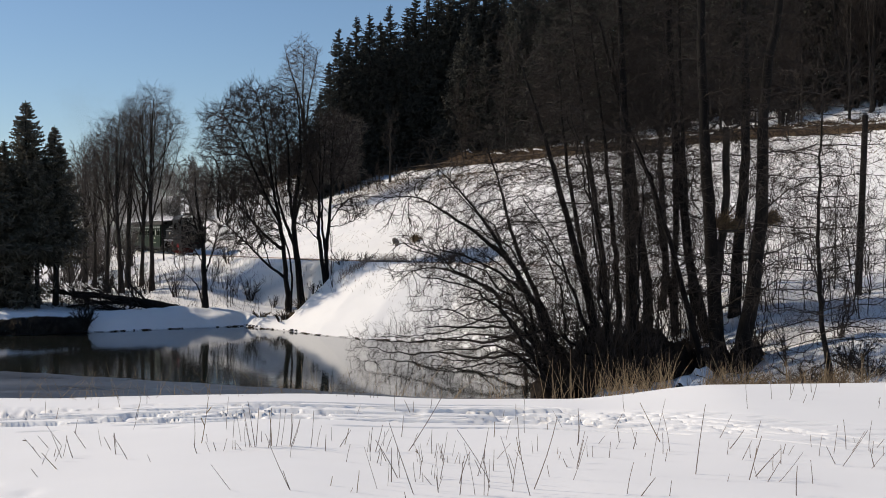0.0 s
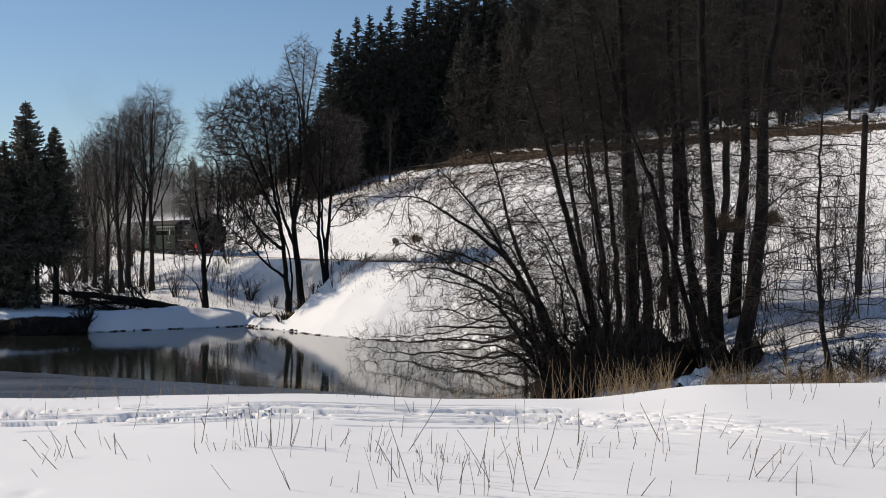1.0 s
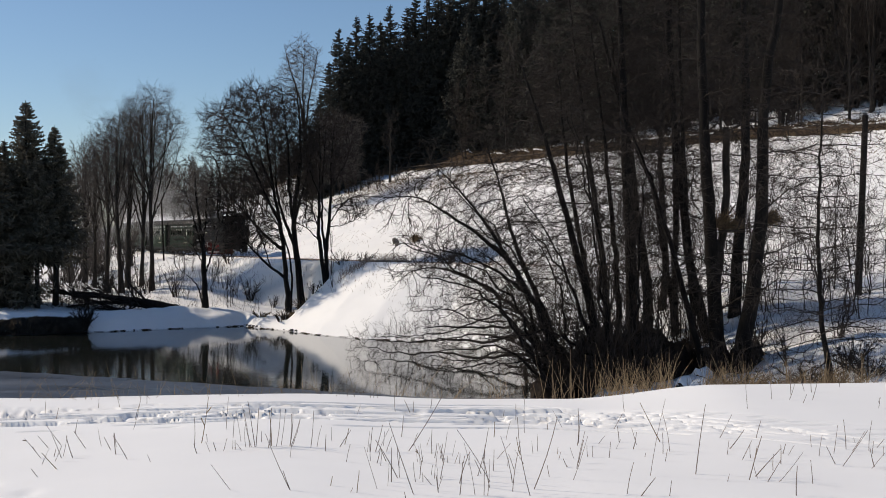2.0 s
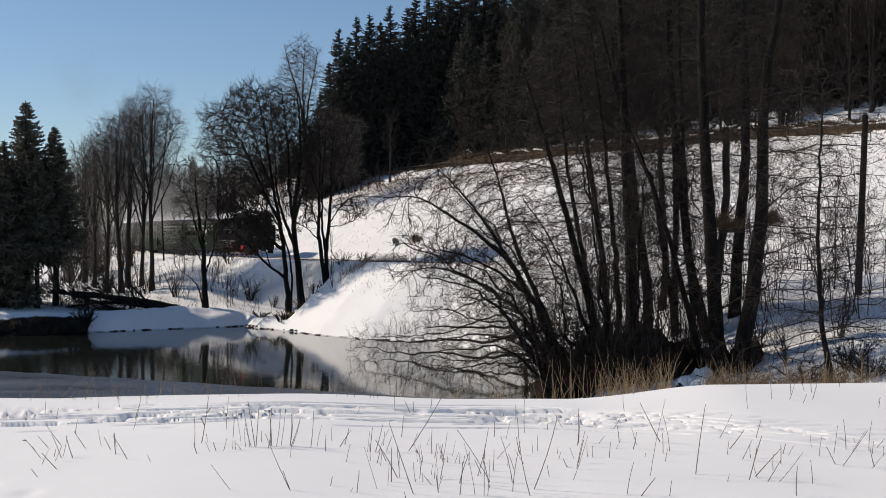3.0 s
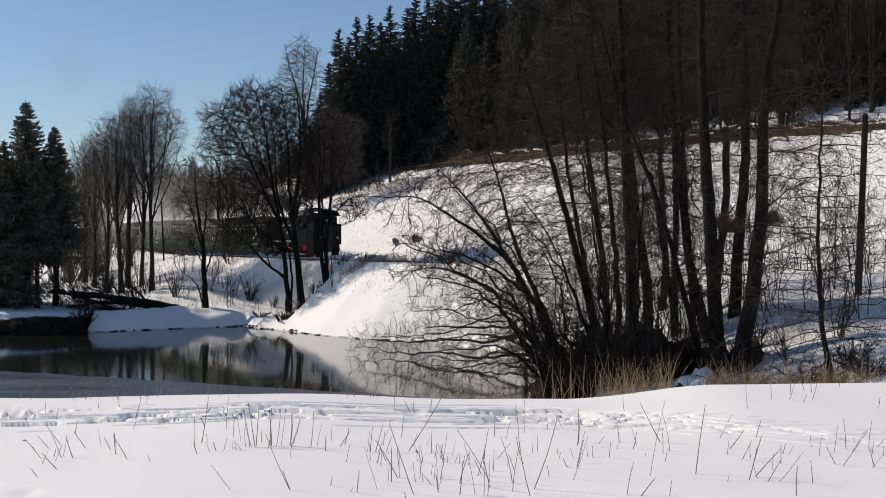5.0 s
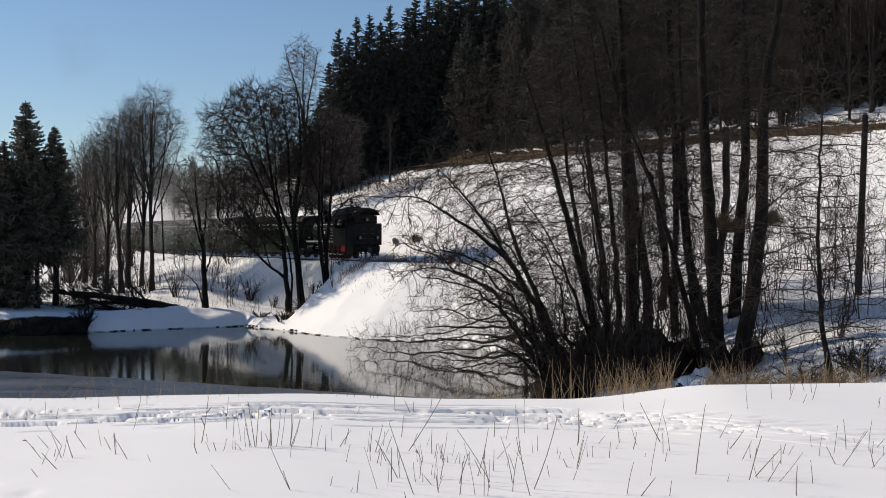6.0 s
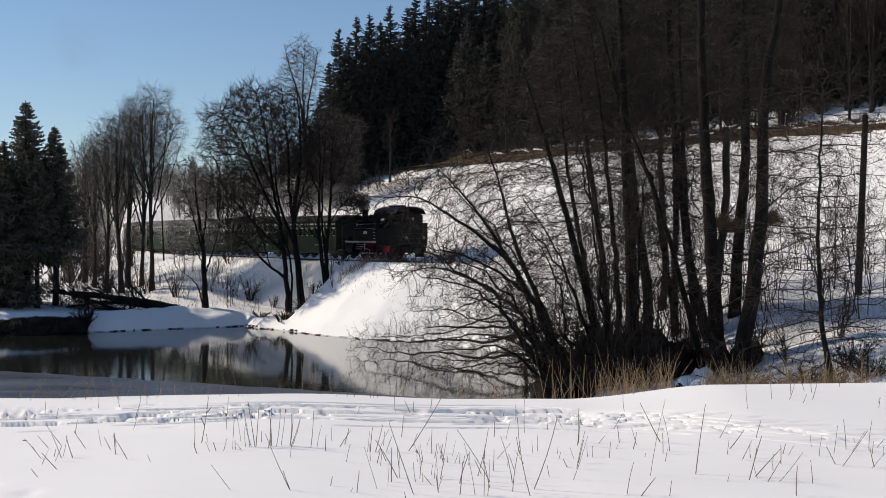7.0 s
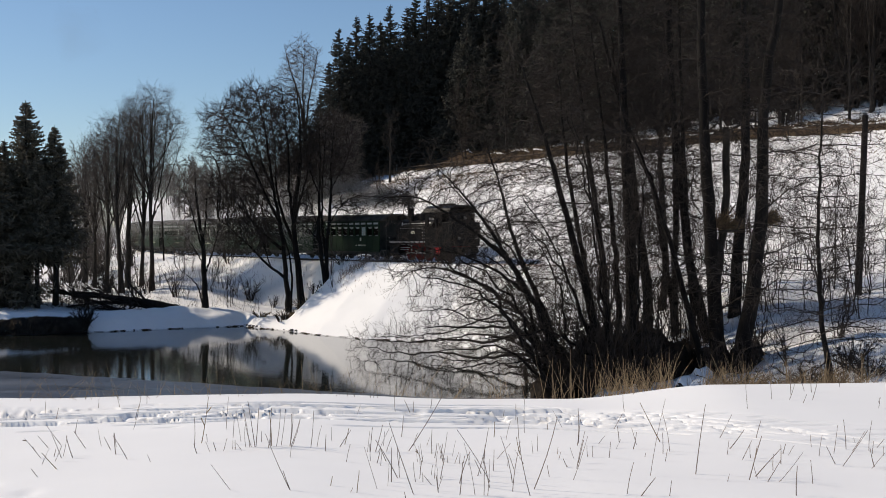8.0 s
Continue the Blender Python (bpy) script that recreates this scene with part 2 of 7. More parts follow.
    # trodden ski trail across the meadow
    trail = 10.62 + 0.06 * np.sin(x * 0.9) - 1.75 * smooth01(0.4, 4.0, x)
    squeeze = 1 - 0.45 * smooth01(0.4, 3.0, x)
    churn = lumps(x, y, 0.3, 3, 6)
    for n, (off, wid, dep, rag) in enumerate(((0.0, 0.085, 0.07, 1.0), (0.14, 0.05, 0.05, 0.8), (0.27, 0.08, 0.065, 1.0), (0.42, 0.05, 0.045, 0.8), (0.55, 0.085, 0.06, 0.9),
                                              (0.70, 0.045, 0.04, 0.6), (-0.17, 0.045, 0.04, 0.6), (-0.34, 0.05, 0.06, 0.2), (-0.56, 0.045, 0.055, 0.2), (0.86, 0.045, 0.04, 0.3))):
        yy = y - trail - off * squeeze - rag * (0.045 * lumps(x, x * 0, 1.4, 2, 3) + 0.013 * lumps(x, y * 0.3, 0.22, 3, 8 + n % 5))
        dashes = np.clip(0.62 + 3.0 * lumps(x, x * 0 + n * 9.3, 1.2 if rag > 0.5 else 2.4, 3, 11 + n % 4), 0, 1.0)
        z = z - 1.35 * dep * squeeze ** 1.6 * dashes * smooth01(1.04, 0.86, np.abs(yy) / (wid * 0.85 * squeeze)) + 0.010 * squeeze ** 3 * rag * dashes * np.clip(churn, 0, 1) * np.exp(-((yy - wid * 1.4) / (wid * 0.5)) ** 2)
    band = smooth01(0.62, 0.4, np.abs(y - trail - 0.3))
    plates = smooth01(-0.01, 0.07, lumps(x * 0.17, y * 1.15, 0.17, 3, 14))
    z = z - band * squeeze ** 2.5 * 0.046 * plates
    for fx, fy in ((-2.9, 7.75), (-2.55, 7.45)):
        z = z - 0.018 * np.exp(-(((x - fx) / 0.07) ** 2 + ((y - fy) / 0.09) ** 2))
    return z


def build_ground():
    """One sheet of snow in rings round the meadow, out to the skyline."""
    front = np.radians(np.linspace(-23, 23, 470))
    rest = np.radians(np.linspace(23, 337, 70))[1:-1]
    ang = np.concatenate([front, rest])
    rad = np.concatenate([np.linspace(0.02, 6.6, 15), np.arange(6.8, 8.7, 0.06), np.arange(8.7, 11.7, 0.0125), np.arange(11.7, 14.2, 0.08),
                          np.arange(14.4, 40, 1.0), np.arange(40, 66, 0.5), np.arange(66, 86, 0.2), np.arange(86, 125, 0.5), np.geomspace(126, 2500, 60)])
    a, r = np.meshgrid(ang, rad)
    x, y = r * np.sin(a) + 0.4 * np.clip(1 - r / 5, 0, 1), r * np.cos(a)
    z = ground_height(x, y)
    na, nr = len(ang), len(rad)
    idx = np.arange(na * nr).reshape(nr, na)
    nxt = np.roll(idx, -1, axis=1)
    faces = np.stack([idx[:-1], nxt[:-1], nxt[1:], idx[1:]], -1).reshape(-1, 4)[:, ::-1]
    ob = link_mesh("ground", np.stack([x, y, z], -1), faces, SNOW)
    return tagged(ob, "deep snow over meadow, banks and hillside", "snow", kind="structure")


build_ground()


def ground_at(x, y):
    return float(ground_height(np.array([x]), np.array([y]))[0])


def build_pond():
    xs, ys = np.linspace(-48, 10, 30), np.linspace(22, 90, 35)
    x, y = np.meshgrid(xs, ys)
    idx = np.arange(x.size).reshape(x.shape)
    f = np.stack([idx[:-1, :-1], idx[:-1, 1:], idx[1:, 1:], idx[1:, :-1]], -1).reshape(-1, 4)
    ob = link_mesh("water", np.stack([x, y, x * 0], -1), f, WATER)
    tagged(ob, "still dark pond water mirroring the bank", "water", kind="structure")
    xs, n = np.linspace(-48, 9, 120), 10
    edge = 50.2 - 0.47 * np.minimum(xs + 9, 0) - 0.46 * np.maximum(xs + 9, 0) + 0.10 * np.sin(xs * 1.7) + 0.07 * np.sin(xs * 4.1)
    t = np.linspace(0, 1, n)[:, None]
    top = np.stack([np.broadcast_to(xs, (n, 120)), 23 + (edge - 23) * t, np.full((n, 120), 0.03)], -1)
    low = np.stack([xs, edge, np.full(120, -0.05)], -1)[None]
    v = np.concatenate([top, low])
    idx = np.arange((n + 1) * 120).reshape(n + 1, 120)
    f = np.stack([idx[:-1, :-1], idx[:-1, 1:], idx[1:, 1:], idx[1:, :-1]], -1).reshape(-1, 4)
    ob = link_mesh("ice_sheet", v, f, ICE, smooth=False)
    tagged(ob, "sheet of wet grey ice along the near shore", "ice", kind="structure")


build_pond()


# ---------------------------------------------------------------- bare trees
def tubes(P, R, sides):
    """Tapered tubes along many polylines at once: P (n, k, 3), R (n, k)."""
    n, k, _ = P.shape
    T = np.gradient(P, axis=1)
    T /= np.linalg.norm(T, axis=2, keepdims=True) + 1e-9
    ref = np.where(np.abs(T[..., 2:3]) > 0.9, np.array([1.0, 0, 0]), np.array([0, 0, 1.0]))
    A = np.cross(T, ref)
    A /= np.linalg.norm(A, axis=2, keepdims=True) + 1e-9
    B = np.cross(T, A)
    th = np.arange(sides) * 2 * np.pi / sides
    V = P[:, :, None, :] + R[:, :, None, None] * (np.cos(th)[None, None, :, None] * A[:, :, None, :] + np.sin(th)[None, None, :, None] * B[:, :, None, :])
    idx = np.arange(n * k * sides).reshape(n, k, sides)
    nx = np.roll(idx, -1, axis=2)
    F = np.stack([idx[:, :-1], nx[:, :-1], nx[:, 1:], idx[:, 1:]], -1).reshape(-1, 4)
    return V.reshape(-1, 3), F


def join(pieces):
    vs, fs, o = [], [], 0
    for v, f in pieces:
        vs.append(v)
        fs.append(f + o)
        o += len(v)
    return np.concatenate(vs), np.concatenate(fs)


def guide(points, k, rng, wob=0.0):
    """A smooth line of k points through the guide points."""
    p = np.array(points, float)
    d = np.concatenate([[0], np.cumsum(np.linalg.norm(np.diff(p, axis=0), axis=1))])
    t = np.linspace(0, d[-1], k)
    q = np.stack([np.interp(t, d, p[:, i]) for i in range(3)], -1)
    for _ in range(max(1, k // (2 * len(points)))):
        q[1:-1] = 0.25 * q[:-2] + 0.5 * q[1:-1] + 0.25 * q[2:]
    q[1:-1] += rng.normal(0, wob, (k - 2, 3))
    return q


def shoots(P, R, m, rng, f0, f1, ang, length, k, up=0.1, wob=0.12, thin=0.55, tip=0.15, flat=0.0, taper=0.6):
    """m side shoots on every polyline."""
    n, K, _ = P.shape
    t = f0 + (f1 - f0) * (np.arange(m)[None] + rng.uniform(0, 1, (n, m))) / m
    pos = t * (K - 1)
    i = np.clip(pos.astype(int), 0, K - 2)
    fr = (pos - i)[..., None]
    rows = np.arange(n)[:, None]
    A, B = P[rows, i], P[rows, i + 1]
    start = A * (1 - fr) + B * fr
    tan = B - A
    tan /= np.linalg.norm(tan, axis=2, keepdims=True) + 1e-9
    rnd = rng.normal(0, 1, (n, m, 3))
    rnd[..., 2] *= 1 - flat
    perp = rnd - (rnd * tan).sum(2, keepdims=True) * tan
    perp /= np.linalg.norm(perp, axis=2, keepdims=True) + 1e-9
    a = np.radians(rng.uniform(ang[0], ang[1], (n, m, 1)))
    d = np.cos(a) * tan + np.sin(a) * perp
    plen = np.linalg.norm(np.diff(P, axis=1), axis=2).sum(1)[:, None]
    L = plen * rng.uniform(length[0], length[1], (n, m)) * (1.0 - taper * t)
    rad = (R[rows, i] * (1 - fr[..., 0]) + R[rows, i + 1] * fr[..., 0]) * thin
    rad = np.maximum(rad, 0.004)
    N = n * m
    d, start, L, rad = d.reshape(N, 3), start.reshape(N, 3), L.reshape(N), rad.reshape(N)
    out = [start]
    for _ in range(k - 1):
        d = d + np.array([0, 0, up]) + rng.normal(0, wob, (N, 3))
        d /= np.linalg.norm(d, axis=1, keepdims=True)
        out.append(out[-1] + d * (L / (k - 1))[:, None])
    Q = np.stack(out, 1)
    RR = rad[:, None] * np.linspace(1, tip, k)[None]
    return Q, np.maximum(RR, 0.0035)


def colonize(P, D, A, step, reach, kill, rng, up=0.0, keep=0.4, wob=0.1, rounds=70):
    """Branches that grow from the nodes P towards the buds A: all nodes, the parent of each (-1: given)."""
    par = np.full(len(P), -1)
    kids = np.zeros(len(P), int)
    d2 = (A ** 2).sum(1)[:, None] + (P ** 2).sum(1)[None] - 2 * A @ P.T
    near = d2.argmin(1)
    nd = np.sqrt(np.maximum(d2[np.arange(len(A)), near], 0))
    for _ in range(rounds):
        act = nd < reach
        if not act.any():
            break
        idx = near[act]
        v = A[act] - P[idx]
        v /= np.linalg.norm(v, axis=1, keepdims=True) + 1e-9
        u, inv = np.unique(idx, return_inverse=True)
        s = np.zeros((len(u), 3))
        np.add.at(s, inv, v)
        s /= np.linalg.norm(s, axis=1, keepdims=True) + 1e-9
        d = s + keep * D[u] + np.array([0, 0, up]) + rng.normal(0, wob, (len(u), 3))
        d /= np.linalg.norm(d, axis=1, keepdims=True) + 1e-9
        ok = kids[u] < 3
        u, d = u[ok], d[ok]
        if not len(u):
            break
        q = P[u] + step * d
        kids[u] += 1
        o = len(P)
        P, D, par, kids = np.concatenate([P, q]), np.concatenate([D, d]), np.concatenate([par, u]), np.concatenate([kids, np.zeros(len(u), int)])
        e2 = (A ** 2).sum(1)[:, None] + (q ** 2).sum(1)[None] - 2 * A @ q.T
        best = e2.argmin(1)
        bd = np.sqrt(np.maximum(e2[np.arange(len(A)), best], 0))
        closer = bd < nd
        near = np.where(closer, best + o, near)
        nd = np.where(closer, bd, nd)
        stay = nd > kill
        A, near, nd = A[stay], near[stay], nd[stay]
        if not len(A):
            break
    return P, D, par


def limbs_of(P, D, par, first, tip, rng, twigs, twig_len, up, power=2.3):
    """Tubes for the grown nodes, thicker towards the foot, and fine twigs on the thin ones."""
    n = len(P)
    load = np.zeros(n)
    main = np.full(n, -1)
    r = np.zeros(n)
    for i in range(n - 1, first - 1, -1):
        r[i] = tip if load[i] == 0 else load[i] ** (1 / power)
        p = par[i]
        load[p] += r[i] ** power
        if main[p] < 0 or r[i] > r[main[p]]:
            main[p] = i
    chains = {}
    for i in range(first, n):
        p = par[i]
        if p >= first and main[p] == i:
            continue
        c = [p, i]
        while main[c[-1]] >= 0 and c[-1] >= first:
            c.append(main[c[-1]])
        chains.setdefault(len(c), []).append(c)
    out = []
    for m, cs in chains.items():
        cs = np.array(cs)
        rr = r[cs].copy()
        rr[:, 0] = rr[:, 1] * 1.15
        q = P[cs]
        if m > 3:
            q[:, 1:-1] = 0.25 * q[:, :-2] + 0.5 * q[:, 1:-1] + 0.25 * q[:, 2:]
        out.append(tubes(q, rr, 5 if m > 8 else 4 if m > 4 else 3))
    thin = np.nonzero((r < tip * 2.2) & (np.arange(n) >= first))[0]
    thin = np.repeat(thin, twigs)
    if len(thin):
        a = rng.normal(0, 1, (len(thin), 3))
        d = D[thin]
        a -= (a * d).sum(1, keepdims=True) * d
        a /= np.linalg.norm(a, axis=1, keepdims=True) + 1e-9
        g = np.radians(rng.uniform(15, 65, (len(thin), 1)))
        e = np.cos(g) * d + np.sin(g) * a + np.array([0, 0, up])
        L = rng.uniform(*twig_len, (len(thin), 1))
        m1 = P[thin] + e * L * 0.5 + rng.normal(0, 0.04, (len(thin), 3)) * L
        m2 = m1 + (e + np.array([0, 0, up])) * L * 0.5 + rng.normal(0, 0.07, (len(thin), 3)) * L
        out.append(tubes(np.stack([P[thin], m2], 1), np.broadcast_to(tip * np.array([0.75, 0.45]), (len(thin), 2)), 3))
    return join(out)


def egg(px, py, hw, hh, d, deep):
    """A crown's rounded body d metres north: bearing and height of its middle, half width and half height."""
    return sight(px, py, d), np.array([hw / 2154 * d, deep, hh / 2154 * d])


def bare_tree(name, stems, seed, label, bark, twig, limbs=14, branches=9, twigs=7, limb_len=(0.28, 0.5), limb_from=0.25,
              up=0.10, ang=(25, 60), group="", twig_r=1.0, k=18, wob=0.02, fine=True, category="tree", flat=0.0, far=False, low=0, wild=False,
              eggs=(), haze=None, buds=900, step=0.24, kill=0.34, tip=0.007, rise=0.1, grow_from=0.3, hold=0.4, shell=0.5, bud_twigs=1, twig_len=(0.2, 0.6), bend=0.1):
    """stems: (guide points, base radius, top radius). One trunk mesh a stem, and the crown,
    which grows into the rounded bodies (eggs) or along the stems (haze: spread, first part of the stem), if given."""
    rng = np.random.RandomState(seed)
    stems = [(list(p), r0, r1) for p, r0, r1 in stems]
    for p, _, _ in stems:
        g = ground_at(p[0][0], p[0][1])
        if abs(p[0][2] - g) < 2.2:
            p[0] = (p[0][0], p[0][1], min(p[0][2], g - 0.12))
    base = Vector(stems[0][0][0])
    root = new(name)
    root.location = base
    b = np.array(base)
    crown, seeds = [], []
    st = (1.2 if far else 1.5) if wild else 0.5 if far else 0.75
    for pts, r0, r1 in stems:
        q = guide(pts, k, rng, wob) - b
        t = np.linspace(0, 1, k)
        rr = r1 + (r0 - r1) * (1 - t) ** 0.9 + 0.35 * r0 * np.exp(-t * 22)
        v, f = tubes(q[None], rr[None], 9)
        link_mesh("trunk" if r0 > 0.06 else "bough", v, f, bark, root)
        seeds.append((q, t, rr))
        if len(eggs) or haze:
            if low:
                PL, RL = shoots(q[None], rr[None], low, rng, 0.1, 0.5, (50, 88), (0.10, 0.24), 9, 0.01, 0.15, 0.13, 0.3)
                RL = np.maximum(RL, 0.008)
                PM, RM = shoots(PL, RL, 9, rng, 0.15, 1.0, (25, 65), (0.3, 0.6), 4, 0.0, 0.16, 0.6, 0.5)
                PN, RN = shoots(PM, RM, 5, rng, 0.1, 1.0, (20, 60), (0.3, 0.7), 2, 0.0, 0.15, 0.8, 0.6)
                crown += [tubes(PL, RL, 4), tubes(PM, np.maximum(RM, 0.0055), 3), tubes(PN, np.maximum(RN, 0.0045), 3)]
            continue
        P1, R1 = shoots(q[None], rr[None], limbs, rng, limb_from, 0.99, ang, limb_len, 9, up, 0.10 * st, 0.40 if far else 0.38 if wild else 0.32, 0.16, flat)
        P2, R2 = shoots(P1, R1, branches, rng, 0.12, 1.0, (38, 82) if wild else (22, 58), (0.3, 0.62), 4 if far else 6, up * 0.8, 0.13 * st, 0.55, 0.4, flat, 0.5)
        if low:
            PL, RL = shoots(q[None], rr[None], low, rng, 0.1, 0.5, (50, 88), (0.10, 0.24), 9, 0.01, 0.15, 0.13, 0.3)
            RL = np.maximum(RL, 0.008)
            PM, RM = shoots(PL, RL, 9, rng, 0.15, 1.0, (25, 65), (0.3, 0.6), 4, 0.0, 0.16, 0.6, 0.5)
            PN, RN = shoots(PM, RM, 5, rng, 0.1, 1.0, (20, 60), (0.3, 0.7), 2, 0.0, 0.15, 0.8, 0.6)
            crown += [tubes(PL, RL, 4), tubes(PM, np.maximum(RM, 0.0055), 3), tubes(PN, np.maximum(RN, 0.0045), 3)]
        crown.append(tubes(P1, R1, 5))
        R2 = np.maximum(R2, 0.006 * twig_r)
        crown.append(tubes(P2, R2, 3 if far else 4))
        if fine:
            P3, R3 = shoots(P2, R2, twigs, rng, 0.1, 1.0, (32, 80) if wild else (18, 52), (0.32, 0.75), 2, up * 0.6, 0.14 * st, 0.75, 0.5, flat, 0.4)
            R3 = np.maximum(R3, 0.0045 * twig_r)
            crown.append(tubes(P3, R3, 3))
    if len(eggs) or haze:
        A = []
        for c, ax in eggs:
            m = int(buds * np.prod(ax) / sum(np.prod(e[1]) for e in eggs))
            w = rng.normal(0, 1, (m, 3))
            w /= np.linalg.norm(w, axis=1, keepdims=True)
            lump = 1 + 0.16 * np.sin(3.1 * w[:, 0] * 2 + seed) * np.sin(2.7 * w[:, 2] * 2 + 2 * seed) + 0.1 * np.sin(7 * w[:, 0] + 5 * w[:, 1] + seed)
            A.append(np.asarray(c) + w * (rng.uniform(0.03, 1, m) ** (1 / (3.0 + 3 * shell)) * lump)[:, None] * ax)
        if haze:
            for q, t, rr in seeds:
                m = int(buds * np.linalg.norm(q[-1] - q[0]) / sum(np.linalg.norm(e[0][-1] - e[0][0]) for e in seeds))
                u = haze[1] + (1.04 - haze[1]) * rng.uniform(0, 1, m)
                a = np.stack([np.interp(u, t, q[:, i]) for i in range(3)], -1)
                w = rng.normal(0, 1, (m, 3)) * np.array([1, 1, 0.75])
                w *= (haze[0] * rng.uniform(0.25, 1.6, m) * (1.25 - 0.6 * np.clip(u, 0, 1)))[:, None] / (np.linalg.norm(w, axis=1, keepdims=True) + 0.3)
                A.append(b + a + w)
        A = np.concatenate(A) - b
        P = np.concatenate([q[t >= grow_from] for q, t, rr in seeds])
        D = np.concatenate([(np.gradient(q, axis=0) / (np.linalg.norm(np.gradient(q, axis=0), axis=1, keepdims=True) + 1e-9))[t >= grow_from] for q, t, rr in seeds])
        first = len(P)
        P, D, par = colonize(P, D, A, step, 3.2, kill, rng, rise, hold, bend)
        crown.append(limbs_of(P, D, par, first, tip, rng, bud_twigs, twig_len, rise * 0.5))
    v, f = join(crown)
    link_mesh("crown", v, f, twig, root)
    return tagged(root, label, category, group)


def sight(px, py, d):
    """A place d metres north, given by its bearing and height over the horizon."""
    return np.array([(px - 784) / 2154 * d, d, 6.2 + (417 - py) / 2154 * d])


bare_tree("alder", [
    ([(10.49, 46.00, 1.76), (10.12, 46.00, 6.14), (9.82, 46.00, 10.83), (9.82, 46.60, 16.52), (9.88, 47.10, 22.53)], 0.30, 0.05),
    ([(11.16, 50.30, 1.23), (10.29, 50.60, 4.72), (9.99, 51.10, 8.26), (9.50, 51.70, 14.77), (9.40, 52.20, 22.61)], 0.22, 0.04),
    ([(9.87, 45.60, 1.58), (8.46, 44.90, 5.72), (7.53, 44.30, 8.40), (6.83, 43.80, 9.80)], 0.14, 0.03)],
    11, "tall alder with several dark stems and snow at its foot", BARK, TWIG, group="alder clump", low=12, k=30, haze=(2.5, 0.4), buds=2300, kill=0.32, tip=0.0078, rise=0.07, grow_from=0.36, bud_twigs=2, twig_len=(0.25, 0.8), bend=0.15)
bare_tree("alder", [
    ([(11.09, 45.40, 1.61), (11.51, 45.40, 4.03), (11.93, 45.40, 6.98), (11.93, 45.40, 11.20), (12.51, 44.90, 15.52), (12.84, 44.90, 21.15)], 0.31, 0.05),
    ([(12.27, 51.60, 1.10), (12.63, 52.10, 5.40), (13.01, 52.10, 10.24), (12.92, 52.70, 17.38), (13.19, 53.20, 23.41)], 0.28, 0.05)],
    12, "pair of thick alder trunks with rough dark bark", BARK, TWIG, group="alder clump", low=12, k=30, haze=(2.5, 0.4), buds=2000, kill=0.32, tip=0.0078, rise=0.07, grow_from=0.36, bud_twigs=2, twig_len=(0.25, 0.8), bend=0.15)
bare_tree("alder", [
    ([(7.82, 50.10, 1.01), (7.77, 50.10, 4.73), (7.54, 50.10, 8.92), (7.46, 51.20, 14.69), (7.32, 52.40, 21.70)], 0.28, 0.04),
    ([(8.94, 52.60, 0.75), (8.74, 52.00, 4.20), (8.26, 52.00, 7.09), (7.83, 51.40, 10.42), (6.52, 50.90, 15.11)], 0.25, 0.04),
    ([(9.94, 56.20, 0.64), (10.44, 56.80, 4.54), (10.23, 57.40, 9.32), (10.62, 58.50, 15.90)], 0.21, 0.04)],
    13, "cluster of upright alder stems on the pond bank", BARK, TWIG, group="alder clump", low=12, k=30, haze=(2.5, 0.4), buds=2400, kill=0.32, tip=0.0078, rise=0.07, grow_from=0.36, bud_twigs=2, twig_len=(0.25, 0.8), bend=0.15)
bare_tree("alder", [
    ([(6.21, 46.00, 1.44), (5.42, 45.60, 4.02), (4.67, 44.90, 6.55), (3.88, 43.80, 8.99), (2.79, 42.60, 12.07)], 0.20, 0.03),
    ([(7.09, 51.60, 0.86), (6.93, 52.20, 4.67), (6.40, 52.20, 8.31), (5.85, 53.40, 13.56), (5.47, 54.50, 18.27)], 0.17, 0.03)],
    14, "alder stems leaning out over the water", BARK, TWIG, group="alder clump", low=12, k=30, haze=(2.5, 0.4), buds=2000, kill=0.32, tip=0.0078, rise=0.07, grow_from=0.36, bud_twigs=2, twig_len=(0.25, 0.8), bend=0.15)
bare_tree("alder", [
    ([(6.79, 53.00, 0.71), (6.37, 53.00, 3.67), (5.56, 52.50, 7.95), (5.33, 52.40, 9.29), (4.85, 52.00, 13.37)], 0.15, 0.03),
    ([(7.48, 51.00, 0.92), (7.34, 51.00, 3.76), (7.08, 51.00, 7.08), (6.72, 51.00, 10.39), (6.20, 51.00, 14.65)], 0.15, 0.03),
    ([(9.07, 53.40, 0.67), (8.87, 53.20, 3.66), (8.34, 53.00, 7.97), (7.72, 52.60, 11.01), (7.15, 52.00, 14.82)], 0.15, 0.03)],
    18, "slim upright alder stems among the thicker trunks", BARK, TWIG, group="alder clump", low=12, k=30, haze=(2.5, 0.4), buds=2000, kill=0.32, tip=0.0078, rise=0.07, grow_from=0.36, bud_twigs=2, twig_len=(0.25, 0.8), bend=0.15)
